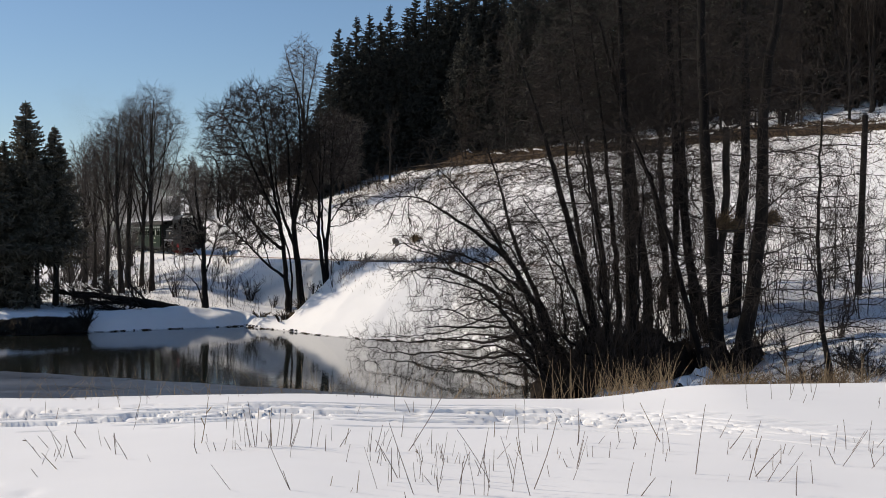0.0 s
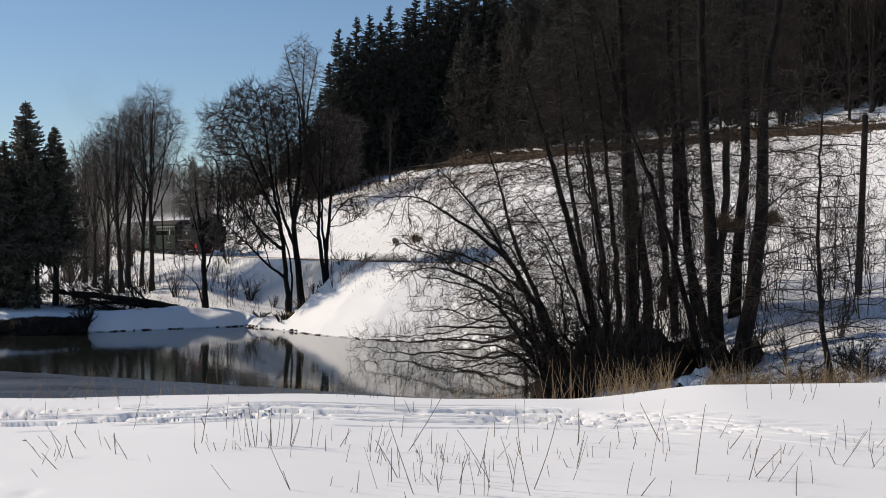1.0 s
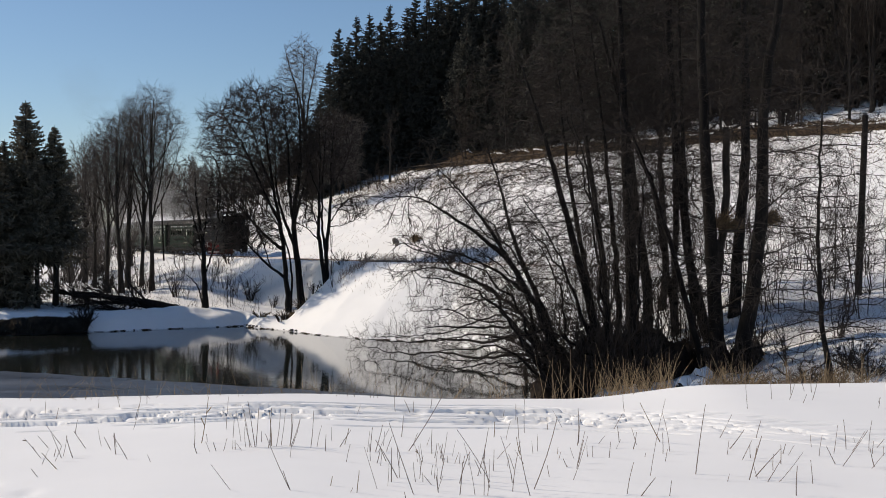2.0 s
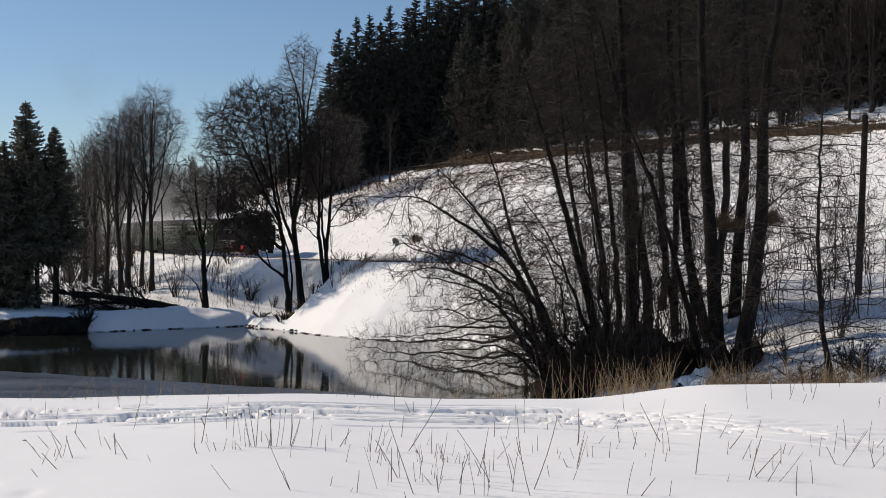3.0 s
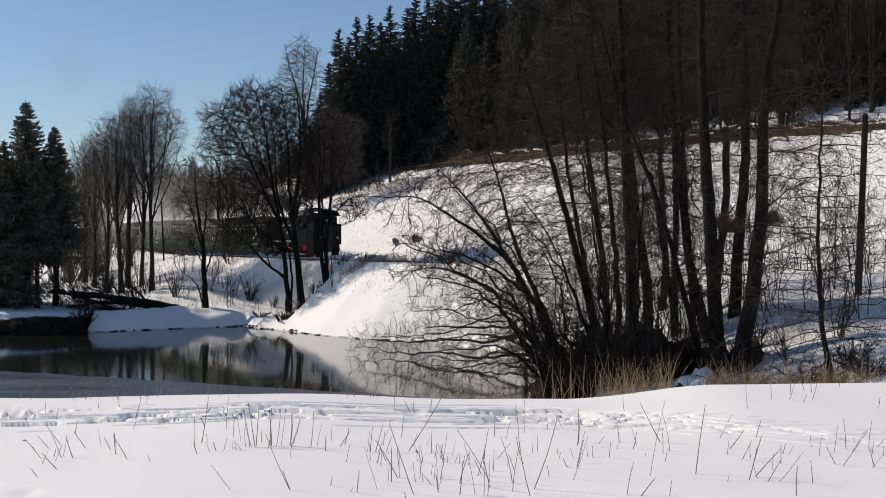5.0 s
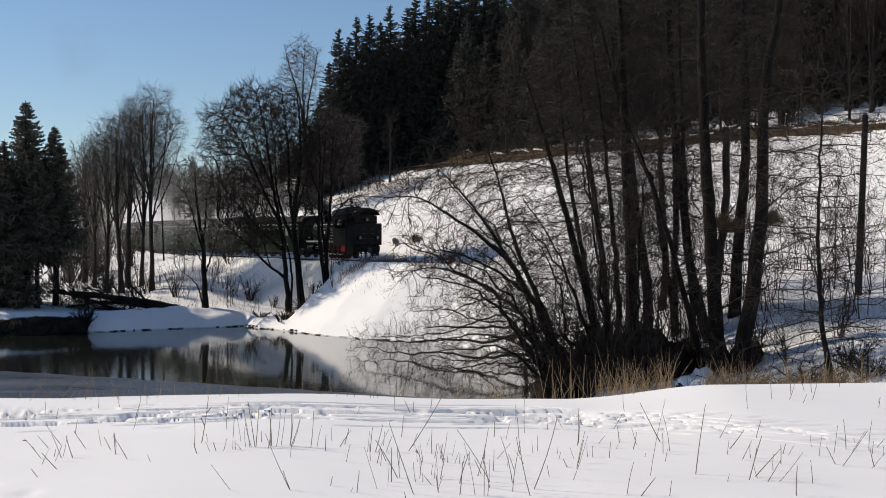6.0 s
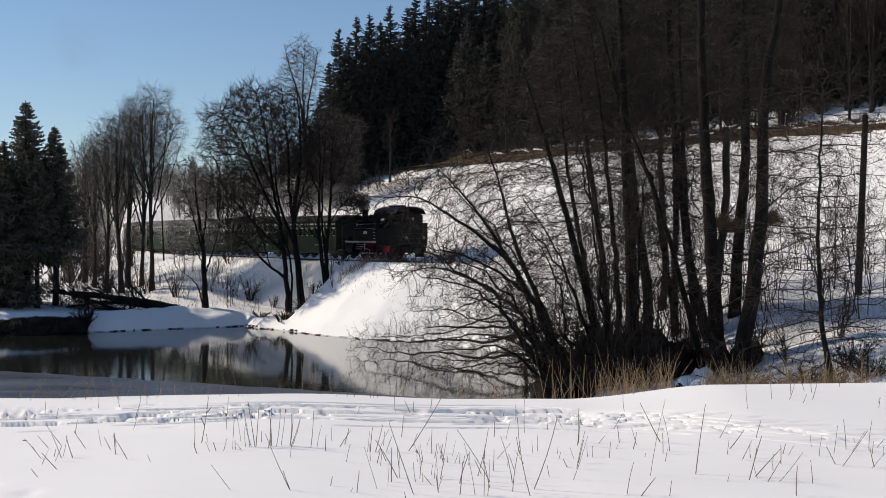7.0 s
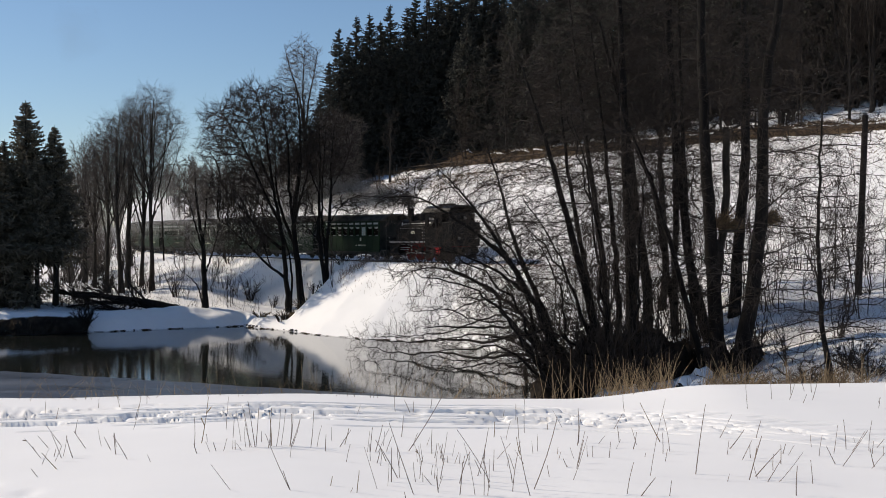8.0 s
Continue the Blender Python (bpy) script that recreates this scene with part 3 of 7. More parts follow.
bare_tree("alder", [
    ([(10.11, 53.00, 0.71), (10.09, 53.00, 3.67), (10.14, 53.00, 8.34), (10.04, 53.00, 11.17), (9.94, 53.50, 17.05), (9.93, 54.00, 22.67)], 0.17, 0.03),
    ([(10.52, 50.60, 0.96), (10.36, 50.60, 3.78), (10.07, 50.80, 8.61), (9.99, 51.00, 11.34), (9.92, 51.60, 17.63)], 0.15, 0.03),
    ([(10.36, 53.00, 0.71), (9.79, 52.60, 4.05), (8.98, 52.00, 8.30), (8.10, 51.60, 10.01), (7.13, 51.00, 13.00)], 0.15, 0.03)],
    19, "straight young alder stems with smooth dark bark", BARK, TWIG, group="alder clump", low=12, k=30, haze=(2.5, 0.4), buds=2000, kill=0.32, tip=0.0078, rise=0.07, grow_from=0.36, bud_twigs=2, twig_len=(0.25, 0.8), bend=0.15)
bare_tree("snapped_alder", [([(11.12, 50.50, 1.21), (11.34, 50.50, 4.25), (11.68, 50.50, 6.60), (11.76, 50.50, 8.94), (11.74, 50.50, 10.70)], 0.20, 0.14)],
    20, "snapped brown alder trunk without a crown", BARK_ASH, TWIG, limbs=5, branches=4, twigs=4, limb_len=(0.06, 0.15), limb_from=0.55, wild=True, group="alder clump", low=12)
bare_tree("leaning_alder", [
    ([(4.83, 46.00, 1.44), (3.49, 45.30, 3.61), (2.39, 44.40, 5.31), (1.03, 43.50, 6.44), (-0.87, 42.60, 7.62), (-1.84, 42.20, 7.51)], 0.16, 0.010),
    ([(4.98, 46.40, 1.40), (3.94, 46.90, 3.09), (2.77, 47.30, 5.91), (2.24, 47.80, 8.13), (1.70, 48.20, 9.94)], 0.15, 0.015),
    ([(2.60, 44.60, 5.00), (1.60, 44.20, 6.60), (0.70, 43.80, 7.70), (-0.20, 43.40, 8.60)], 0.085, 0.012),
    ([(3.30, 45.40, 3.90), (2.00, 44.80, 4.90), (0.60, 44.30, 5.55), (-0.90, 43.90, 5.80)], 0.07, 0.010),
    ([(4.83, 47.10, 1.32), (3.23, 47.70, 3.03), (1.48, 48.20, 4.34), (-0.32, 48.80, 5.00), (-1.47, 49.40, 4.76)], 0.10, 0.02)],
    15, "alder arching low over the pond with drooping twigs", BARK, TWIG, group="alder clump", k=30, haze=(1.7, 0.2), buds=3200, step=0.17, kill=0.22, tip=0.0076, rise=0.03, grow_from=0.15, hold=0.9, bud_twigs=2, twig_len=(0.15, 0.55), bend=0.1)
# thin whips that fan out from the clump, low over the water and up between the trunks
_wr = np.random.RandomState(77)
for _i in range(6):
    _st = []
    for _j in range(3):
        _a = _wr.uniform(4, 34) if _j == 0 else _wr.uniform(25, 84) if _i < 5 else _wr.uniform(50, 105)
        _len = _wr.uniform(4.5, 8.5) if _j else _wr.uniform(4.5, 7.0)
        _b = Vector((4.3 + 0.55 * _i + _wr.uniform(-0.3, 0.3), 45.6 + _wr.uniform(-1.2, 1.6), 1.3 + 0.012 * _a))
        _dir = Vector((-math.cos(radians(_a)), _wr.uniform(-0.35, 0.35), math.sin(radians(_a)) + 0.05))
        _m = _b + _dir * _len * 0.5 + Vector((0, 0, _wr.uniform(0.2, 0.6)))
        _e = _b + _dir * _len + Vector((-0.3, 0, -0.6 + 0.012 * _a))
        _st.append(([tuple(_b), tuple(_m), tuple(_e)], _wr.uniform(0.05, 0.105), 0.014))
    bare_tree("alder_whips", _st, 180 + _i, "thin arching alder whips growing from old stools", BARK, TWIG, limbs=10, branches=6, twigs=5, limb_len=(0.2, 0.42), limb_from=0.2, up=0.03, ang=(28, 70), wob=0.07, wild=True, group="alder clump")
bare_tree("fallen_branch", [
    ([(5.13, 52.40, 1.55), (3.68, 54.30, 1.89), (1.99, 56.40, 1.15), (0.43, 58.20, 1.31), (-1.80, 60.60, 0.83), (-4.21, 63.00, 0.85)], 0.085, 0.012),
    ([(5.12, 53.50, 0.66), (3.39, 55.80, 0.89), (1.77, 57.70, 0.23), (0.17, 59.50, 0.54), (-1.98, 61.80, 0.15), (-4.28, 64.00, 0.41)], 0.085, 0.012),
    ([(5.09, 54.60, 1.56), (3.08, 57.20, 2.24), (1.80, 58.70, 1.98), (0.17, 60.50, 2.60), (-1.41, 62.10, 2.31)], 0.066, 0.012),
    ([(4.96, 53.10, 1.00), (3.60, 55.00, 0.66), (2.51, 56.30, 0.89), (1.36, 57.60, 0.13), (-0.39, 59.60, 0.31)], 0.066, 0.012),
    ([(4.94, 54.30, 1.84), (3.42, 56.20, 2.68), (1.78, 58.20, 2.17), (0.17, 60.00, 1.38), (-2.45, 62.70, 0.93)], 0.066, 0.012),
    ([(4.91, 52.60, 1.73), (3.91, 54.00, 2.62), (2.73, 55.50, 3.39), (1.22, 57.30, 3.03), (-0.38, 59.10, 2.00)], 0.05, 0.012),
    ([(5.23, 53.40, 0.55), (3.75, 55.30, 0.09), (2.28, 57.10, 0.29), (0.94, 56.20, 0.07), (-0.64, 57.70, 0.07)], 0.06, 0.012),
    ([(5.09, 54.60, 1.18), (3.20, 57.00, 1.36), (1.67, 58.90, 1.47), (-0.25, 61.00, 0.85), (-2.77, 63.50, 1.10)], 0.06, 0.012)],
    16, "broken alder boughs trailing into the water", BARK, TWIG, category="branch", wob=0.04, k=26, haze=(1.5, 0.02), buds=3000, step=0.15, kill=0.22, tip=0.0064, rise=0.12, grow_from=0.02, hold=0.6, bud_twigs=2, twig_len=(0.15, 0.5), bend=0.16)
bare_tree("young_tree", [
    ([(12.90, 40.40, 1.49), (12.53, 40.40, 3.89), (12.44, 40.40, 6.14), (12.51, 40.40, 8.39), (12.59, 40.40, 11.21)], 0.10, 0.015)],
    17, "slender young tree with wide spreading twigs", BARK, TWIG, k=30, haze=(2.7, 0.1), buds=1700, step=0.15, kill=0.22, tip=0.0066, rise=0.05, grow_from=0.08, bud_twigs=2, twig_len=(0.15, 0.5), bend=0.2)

# trees in the hollow beside the railway bank
def limb(d, *marks):
    """Guide points of a stem: bearing, height and, if it leaves the tree's plane, a shift north."""
    return [tuple(sight(m[0], m[1], d + (m[2] if len(m) > 2 else 0))) for m in marks]


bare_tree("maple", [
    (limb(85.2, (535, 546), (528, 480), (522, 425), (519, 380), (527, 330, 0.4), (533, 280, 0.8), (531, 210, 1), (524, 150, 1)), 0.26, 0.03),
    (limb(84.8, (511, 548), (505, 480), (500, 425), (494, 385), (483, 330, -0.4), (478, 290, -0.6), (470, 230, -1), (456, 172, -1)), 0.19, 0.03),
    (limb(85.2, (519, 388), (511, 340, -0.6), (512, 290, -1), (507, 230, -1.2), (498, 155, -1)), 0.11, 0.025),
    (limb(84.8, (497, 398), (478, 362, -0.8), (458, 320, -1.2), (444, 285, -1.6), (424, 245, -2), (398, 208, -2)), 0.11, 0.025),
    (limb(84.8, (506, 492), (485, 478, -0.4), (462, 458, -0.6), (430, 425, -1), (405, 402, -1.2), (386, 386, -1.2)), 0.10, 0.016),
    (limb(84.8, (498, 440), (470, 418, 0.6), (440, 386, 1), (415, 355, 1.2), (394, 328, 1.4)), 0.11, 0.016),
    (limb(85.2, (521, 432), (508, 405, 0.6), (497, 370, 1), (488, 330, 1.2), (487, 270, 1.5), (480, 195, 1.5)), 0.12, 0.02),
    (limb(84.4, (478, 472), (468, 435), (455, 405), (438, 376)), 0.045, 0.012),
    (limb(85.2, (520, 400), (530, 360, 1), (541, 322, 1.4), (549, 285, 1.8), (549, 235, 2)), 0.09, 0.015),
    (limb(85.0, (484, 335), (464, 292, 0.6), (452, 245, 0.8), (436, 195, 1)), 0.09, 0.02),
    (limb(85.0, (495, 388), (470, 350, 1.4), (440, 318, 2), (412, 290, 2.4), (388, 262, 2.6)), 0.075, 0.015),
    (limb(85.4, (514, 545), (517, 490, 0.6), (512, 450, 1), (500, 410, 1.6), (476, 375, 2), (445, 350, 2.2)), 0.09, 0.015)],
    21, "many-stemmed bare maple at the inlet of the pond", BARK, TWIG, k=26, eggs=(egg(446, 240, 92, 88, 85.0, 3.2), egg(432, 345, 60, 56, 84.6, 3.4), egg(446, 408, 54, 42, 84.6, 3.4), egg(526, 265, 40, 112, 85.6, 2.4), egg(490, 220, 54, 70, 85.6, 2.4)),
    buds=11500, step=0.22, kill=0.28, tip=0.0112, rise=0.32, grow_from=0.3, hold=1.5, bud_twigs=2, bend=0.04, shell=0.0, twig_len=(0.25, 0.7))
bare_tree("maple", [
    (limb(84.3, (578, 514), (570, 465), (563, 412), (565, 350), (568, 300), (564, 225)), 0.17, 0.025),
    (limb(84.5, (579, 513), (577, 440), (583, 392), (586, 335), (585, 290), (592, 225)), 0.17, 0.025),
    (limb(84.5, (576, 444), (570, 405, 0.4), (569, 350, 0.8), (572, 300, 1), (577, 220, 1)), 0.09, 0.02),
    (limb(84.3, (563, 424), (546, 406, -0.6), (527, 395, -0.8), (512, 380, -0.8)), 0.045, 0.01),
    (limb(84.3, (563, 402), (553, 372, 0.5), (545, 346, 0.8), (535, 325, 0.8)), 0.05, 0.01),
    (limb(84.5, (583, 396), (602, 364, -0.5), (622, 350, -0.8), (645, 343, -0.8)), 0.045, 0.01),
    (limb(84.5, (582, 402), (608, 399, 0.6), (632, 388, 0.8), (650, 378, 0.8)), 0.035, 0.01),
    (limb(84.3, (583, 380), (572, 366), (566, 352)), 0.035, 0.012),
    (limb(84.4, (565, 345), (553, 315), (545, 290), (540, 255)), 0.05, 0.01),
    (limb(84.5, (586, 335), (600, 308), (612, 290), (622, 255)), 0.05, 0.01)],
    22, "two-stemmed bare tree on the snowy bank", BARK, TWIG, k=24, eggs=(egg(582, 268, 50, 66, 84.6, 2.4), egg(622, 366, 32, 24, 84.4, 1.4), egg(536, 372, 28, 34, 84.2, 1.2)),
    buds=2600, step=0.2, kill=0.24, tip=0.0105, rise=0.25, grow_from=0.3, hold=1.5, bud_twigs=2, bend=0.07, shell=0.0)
bare_tree("ash", [
    (limb(84.0, (363, 534), (361, 485), (360, 440), (352, 385), (347, 350), (345, 295)), 0.22, 0.025),
    (limb(84.0, (359, 445), (346, 400, -0.5), (337, 358, -0.8), (318, 332, -1)), 0.085, 0.012),
    (limb(84.0, (364, 482), (376, 448, 0.4), (386, 412, 0.6), (392, 378, 0.6)), 0.075, 0.012),
    (limb(84.0, (359, 425), (365, 385, 0.6), (366, 345, 0.8), (378, 312, 0.8)), 0.08, 0.012),
    (limb(84.0, (362, 512), (348, 502, -0.5), (330, 486, -0.8), (316, 478, -0.8)), 0.06, 0.012),
    (limb(84.0, (361, 470), (344, 440, 0.6), (330, 420, 0.9), (312, 410, 0.9)), 0.05, 0.01)],
    23, "small bare ash behind the dyke", BARK, TWIG_GREY, k=24, eggs=(egg(350, 342, 44, 52, 84.0, 2.2), egg(380, 408, 24, 44, 84.2, 1.2), egg(322, 430, 24, 40, 84.0, 1.0)),
    buds=1700, step=0.2, kill=0.26, tip=0.0108, rise=0.32, grow_from=0.25, hold=1.5, bud_twigs=2, bend=0.06, shell=0.0)
# base, distance, then the crown's middle, top, half width and lower edge
ASHES = [(168, 505, 96, 168, 254, 34, 370), (188, 500, 93, 186, 240, 38, 360), (215, 510, 92, 208, 212, 48, 345), (226, 505, 95, 232, 188, 44, 330), (250, 505, 94, 252, 178, 50, 320),
         (270, 500, 91, 272, 164, 54, 310), (150, 500, 99, 152, 272, 36, 380)]


for _i, (_x, _y, _d, _cx, _ty, _hw, _ly) in enumerate(ASHES):
    _rg = np.random.RandomState(440 + _i)
    _base = sight(_x, _y, _d)
    _base[2] = ground_at(_base[0], _base[1]) - 0.1
    _top = sight(_cx, _ty + 12, _d)
    _mid = _base * 0.5 + _top * 0.5 + np.array([0.25 * math.sin(_i * 2.1), 0, 0])
    _st = [([tuple(_base), tuple(_mid), tuple(_top)], 0.16 + 0.025 * (_i % 4), 0.025)]
    for _j in range(8):
        _f = _rg.uniform(0.28, 0.6)
        _p0 = _base * (1 - 2 * _f) + _mid * 2 * _f if _f < 0.5 else _mid * (2 - 2 * _f) + _top * (2 * _f - 1)
        _phi = radians(-78 + 156 * (_j + _rg.uniform(0.1, 0.9)) / 8)
        _q = _rg.uniform(0.72, 0.92)
        _p2 = sight(_cx + 1.1 * _hw * math.sin(_phi) * _q, _ty + (1 - math.cos(_phi) * _q) * (_ly - _ty), _d + _rg.uniform(-1, 1) * _hw * 0.035)
        _p1 = _p0 * 0.45 + _p2 * 0.55 + np.array([0.10 * (_p2[0] - _p0[0]), 0, -0.06 * abs(_p2[0] - _p0[0])])
        _st.append(([tuple(_p0), tuple(_p1), tuple(_p2)], 0.068, 0.014))
    bare_tree("ash", _st, 30 + _i, "tall slim leafless ash with a domed crown", BARK_ASH, TWIG_GREY, group="ashes behind the dyke", k=20,
               eggs=(egg(_cx, _ty * 0.45 + _ly * 0.55, _hw * 1.08, (_ly - _ty) * 0.58, _d, 2.2), egg(_cx, _ly + 18, _hw * 0.5, 30, _d, 1.2)),
              buds=int(21 * _hw), step=0.2, kill=0.25, tip=0.0066, rise=0.55, grow_from=0.25, hold=1.1, bend=0.05, shell=0.0, bud_twigs=2, twig_len=(0.3, 0.8))


# ---------------------------------------------------------------- spruces
def spruce_mesh(seed, height, width, levels=30, bare=0.12, fill=11):
    rng = np.random.RandomState(seed)
    k = 10
    t = np.linspace(0, 1, k)
    stem = np.stack([0.05 * np.sin(t * 5), 0.05 * np.cos(t * 4) - 0.05, t * height], -1)
    trunk = tubes(stem[None], (0.02 + 0.018 * height * (1 - t))[None], 7)
    n = levels * 7
    f = bare + (0.985 - bare) * (np.arange(n) + rng.uniform(0, 1, n)) / n
    az = rng.uniform(0, 2 * np.pi, n)
    L = width * (1 - f) ** 0.9 * rng.uniform(0.78, 1.08, n) + 0.15
    out = np.stack([np.cos(az), np.sin(az)], -1)
    q = np.linspace(0, 1, 6)
    droop = rng.uniform(0.15, 0.42, n) * (1 - 0.5 * f)
    P = np.zeros((n, 6, 3))
    P[..., :2] = out[:, None] * (L[:, None] * q)[..., None]
    P[..., 2] = (f * height)[:, None] + L[:, None] * (0.12 * q - droop[:, None] * q ** 1.6 + 0.18 * q ** 4)
    R = np.broadcast_to(np.linspace(0.035, 0.008, 6), (n, 6))
    T, TR = shoots(P, R, fill, rng, 0.12, 1.0, (35, 75), (0.16, 0.34), 3, -0.25, 0.12, 1.0, 0.4, 0.3, taper=0.55)
    TR = np.stack([np.full(len(T), 0.05), np.full(len(T), 0.075), np.full(len(T), 0.012)], -1) * rng.uniform(0.7, 1.3, (len(T), 1)) * min(1.0, 14.0 / fill)
    return trunk, join([tubes(P, R * 1.6, 4), tubes(T, TR, 3)])


def spruce(name, seed, height, width, label, group="", levels=30, bare=0.12, needles=FOREST_NEEDLES, fill=11):
    trunk, crown = spruce_mesh(seed, height, width, levels, bare, fill)
    root = new(name)
    link_mesh("trunk", *trunk, BARK_ASH, root)
    link_mesh("crown", *crown, needles, root)
    return tagged(root, label, "tree", group)


def plant(ob, x, y, first, rz=0, scale=1.0):
    """The first one moves to its place, later ones are copies."""
    m = pose(x, y, ground_at(x, y) - 0.15, 0, 0, rz)
    if first:
        ob.scale = (scale,) * 3
        ob.matrix_basis = m @ Matrix.Diagonal((scale, scale, scale, 1))
        return ob
    ob.scale, old = (scale,) * 3, ob.scale.copy()
    c = copy_thing(ob, m)
    ob.scale = old
    return c


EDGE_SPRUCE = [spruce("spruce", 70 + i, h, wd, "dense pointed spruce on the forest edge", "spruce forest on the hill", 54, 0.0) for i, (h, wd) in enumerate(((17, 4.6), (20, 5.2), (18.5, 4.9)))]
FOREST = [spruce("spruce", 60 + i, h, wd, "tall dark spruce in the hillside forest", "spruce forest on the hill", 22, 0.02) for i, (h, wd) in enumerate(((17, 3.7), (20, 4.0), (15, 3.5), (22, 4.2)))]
_fr = np.random.RandomState(9)
_used = [False] * 4


def uphill(s, up):
    """The place at s along the line and up metres off it on the hill side."""
    x, y, th = track(s)
    return x + up * math.sin(th), y + up * math.cos(th)


for _row, _up in enumerate((33, 37, 42, 48, 56, 66, 79)):
    for _j in range(60):
        _x, _y = uphill(-80 + _j * 3.5 + _fr.uniform(-1.3, 1.3), _up + _fr.uniform(-1.8, 1.8))
        if _y < 60 or not -0.116 - 0.0002 * (_up - 33) < _x / _y < 0.42 or (_up < 36 and _x / _y > 0.17):
            continue
        _k = _fr.randint(4)
        if _row < 2:
            plant(EDGE_SPRUCE[_k % 3], _x, _y, False, _fr.uniform(0, 360), _fr.uniform(0.7, 1.0))
            continue
        plant(FOREST[_k], _x, _y, not _used[_k], _fr.uniform(0, 360), _fr.uniform(0.72, 1.05))
        _used[_k] = True

for _k, (_u, _d, _top) in enumerate(((-0.1003, 116, 20.0), (-0.0935, 118, 23.2), (-0.0854, 120, 26.8), (-0.0770, 121, 26.2), (-0.0706, 122, 28.4), (-0.0599, 122, 28.6), (-0.0516, 123, 28.0), (-0.0436, 124, 29.9), (-0.0297, 124, 29.7), (-0.022, 125, 31.0), (-0.013, 124, 30.4), (-0.004, 125, 32.0), (0.005, 124, 31.4), (0.014, 125, 33), (0.024, 124, 32), (0.034, 124, 33), (0.045, 125, 32))):
    _top = 6.2 + (_top - 6.2) * (_d + 12) / _d
    _d += 12
    _x, _y = _u * _d, _d
    _h = (17, 20, 18.5)[_k % 3]
    plant(EDGE_SPRUCE[_k % 3], _x, _y, _k < 3, 70 * _k, (_top - ground_at(_x, _y)) / _h)

# bare trees along the forest's edge, by the road
EDGE = []
for _i in range(4):
    _rg = np.random.RandomState(130 + _i)
    _h = 9 + 1.6 * _i
    EDGE.append(bare_tree("birch", [([(0, 0, -0.2), (0.3 * math.sin(_i), 0.2, _h * 0.5), (0.5 * math.cos(_i * 2), 0.1, _h)], 0.10, 0.02)] + ([([(0.2, 0, -0.2), (0.9, 0.3, _h * 0.45), (1.3, 0, _h * 0.85)], 0.07, 0.02)] if _i % 2 else []),
                          140 + _i, "slim bare birch at the forest edge", BARK_ASH, TWIG, limbs=22, branches=8, twigs=6, limb_len=(0.2, 0.42), limb_from=0.2, up=0.12, twig_r=2.2, group="birches above the road", far=True))
_used = [False] * 4
for _j in range(52):
    _x, _y = uphill(-46 + _j * 3.0 + _fr.uniform(-1.3, 1.3), _fr.uniform(28.5, 34) + (3.5 if _j > 31 else 0))
    if not -0.13 < _x / _y < 0.40:
        continue
    _k = _fr.randint(4)
    plant(EDGE[_k], _x, _y, not _used[_k], _fr.uniform(0, 360), _fr.uniform(0.6, 1.05))
    _used[_k] = True

for _j in range(16):
    _d = _fr.uniform(112, 150)
    plant(EDGE[_j % 4], _fr.uniform(-0.172, -0.10) * _d, _d, False, _fr.uniform(0, 360), _fr.uniform(0.32, 0.6))
for _j in range(26):
    _d = _fr.uniform(90, 106)
    plant(EDGE[_j % 4], _fr.uniform(0.25, 0.40) * _d, _d, False, _fr.uniform(0, 360), _fr.uniform(0.8, 1.35))

# woods on the slope to the north-west, greyed by distance
FAR = []
for _i in range(3):
    _h = 12 + 2.0 * _i
    FAR.append(bare_tree("beech", [([(0, 0, -0.3), (0.4, 0, _h * 0.5), (0.2, 0.3, _h)], 0.16, 0.03)], 160 + _i, "leafless beech in the far wood", BARK_ASH, TWIG_GREY,
                         limbs=24, branches=7, twigs=4, limb_len=(0.3, 0.5), limb_from=0.06, up=0.14, ang=(20, 55), twig_r=4.0, group="far wood", far=True))
_used = [False] * 3
for _j in range(240):
    _u, _d = (_fr.uniform(-0.24, -0.09), _fr.uniform(150, 200)) if _j % 3 else (_fr.uniform(-0.40, -0.27), _fr.uniform(105, 150))
    _k = _fr.randint(3)
    plant(FAR[_k], _u * _d, _d, not _used[_k], _fr.uniform(0, 360), _fr.uniform(0.24, 0.40))
    _used[_k] = True

for _j in range(46):
    _u, _d = _fr.uniform(-0.39, -0.25), _fr.uniform(170, 300)
    plant(FAR[_j % 3], _u * _d, _d, False, _fr.uniform(0, 360), _fr.uniform(0.6, 1.0))

bare_tree("oak", [([(-13.54, 120.00, 11.05), (-13.70, 120.00, 16.62), (-14.15, 120.00, 19.96), (-15.04, 120.00, 22.47), (-15.49, 120.00, 24.42)], 0.20, 0.03),
                  ([(-13.54, 120.00, 15.50), (-13.26, 120.00, 19.40), (-12.59, 120.00, 22.47), (-12.37, 120.00, 24.31)], 0.12, 0.03),
                  ([(-13.54, 120.00, 16.06), (-13.70, 119.00, 19.85), (-13.59, 119.00, 22.61), (-13.48, 119.00, 24.60)], 0.10, 0.03)],
          171, "tall gnarled oak rising over the inlet trees", BARK_ASH, TWIG_GREY, k=26, eggs=(egg(533, 125, 38, 55, 120, 2.4),), buds=1500, step=0.25, kill=0.3, tip=0.011, rise=0.3, grow_from=0.3, hold=0.9, bud_twigs=2, bend=0.1, shell=0.0)
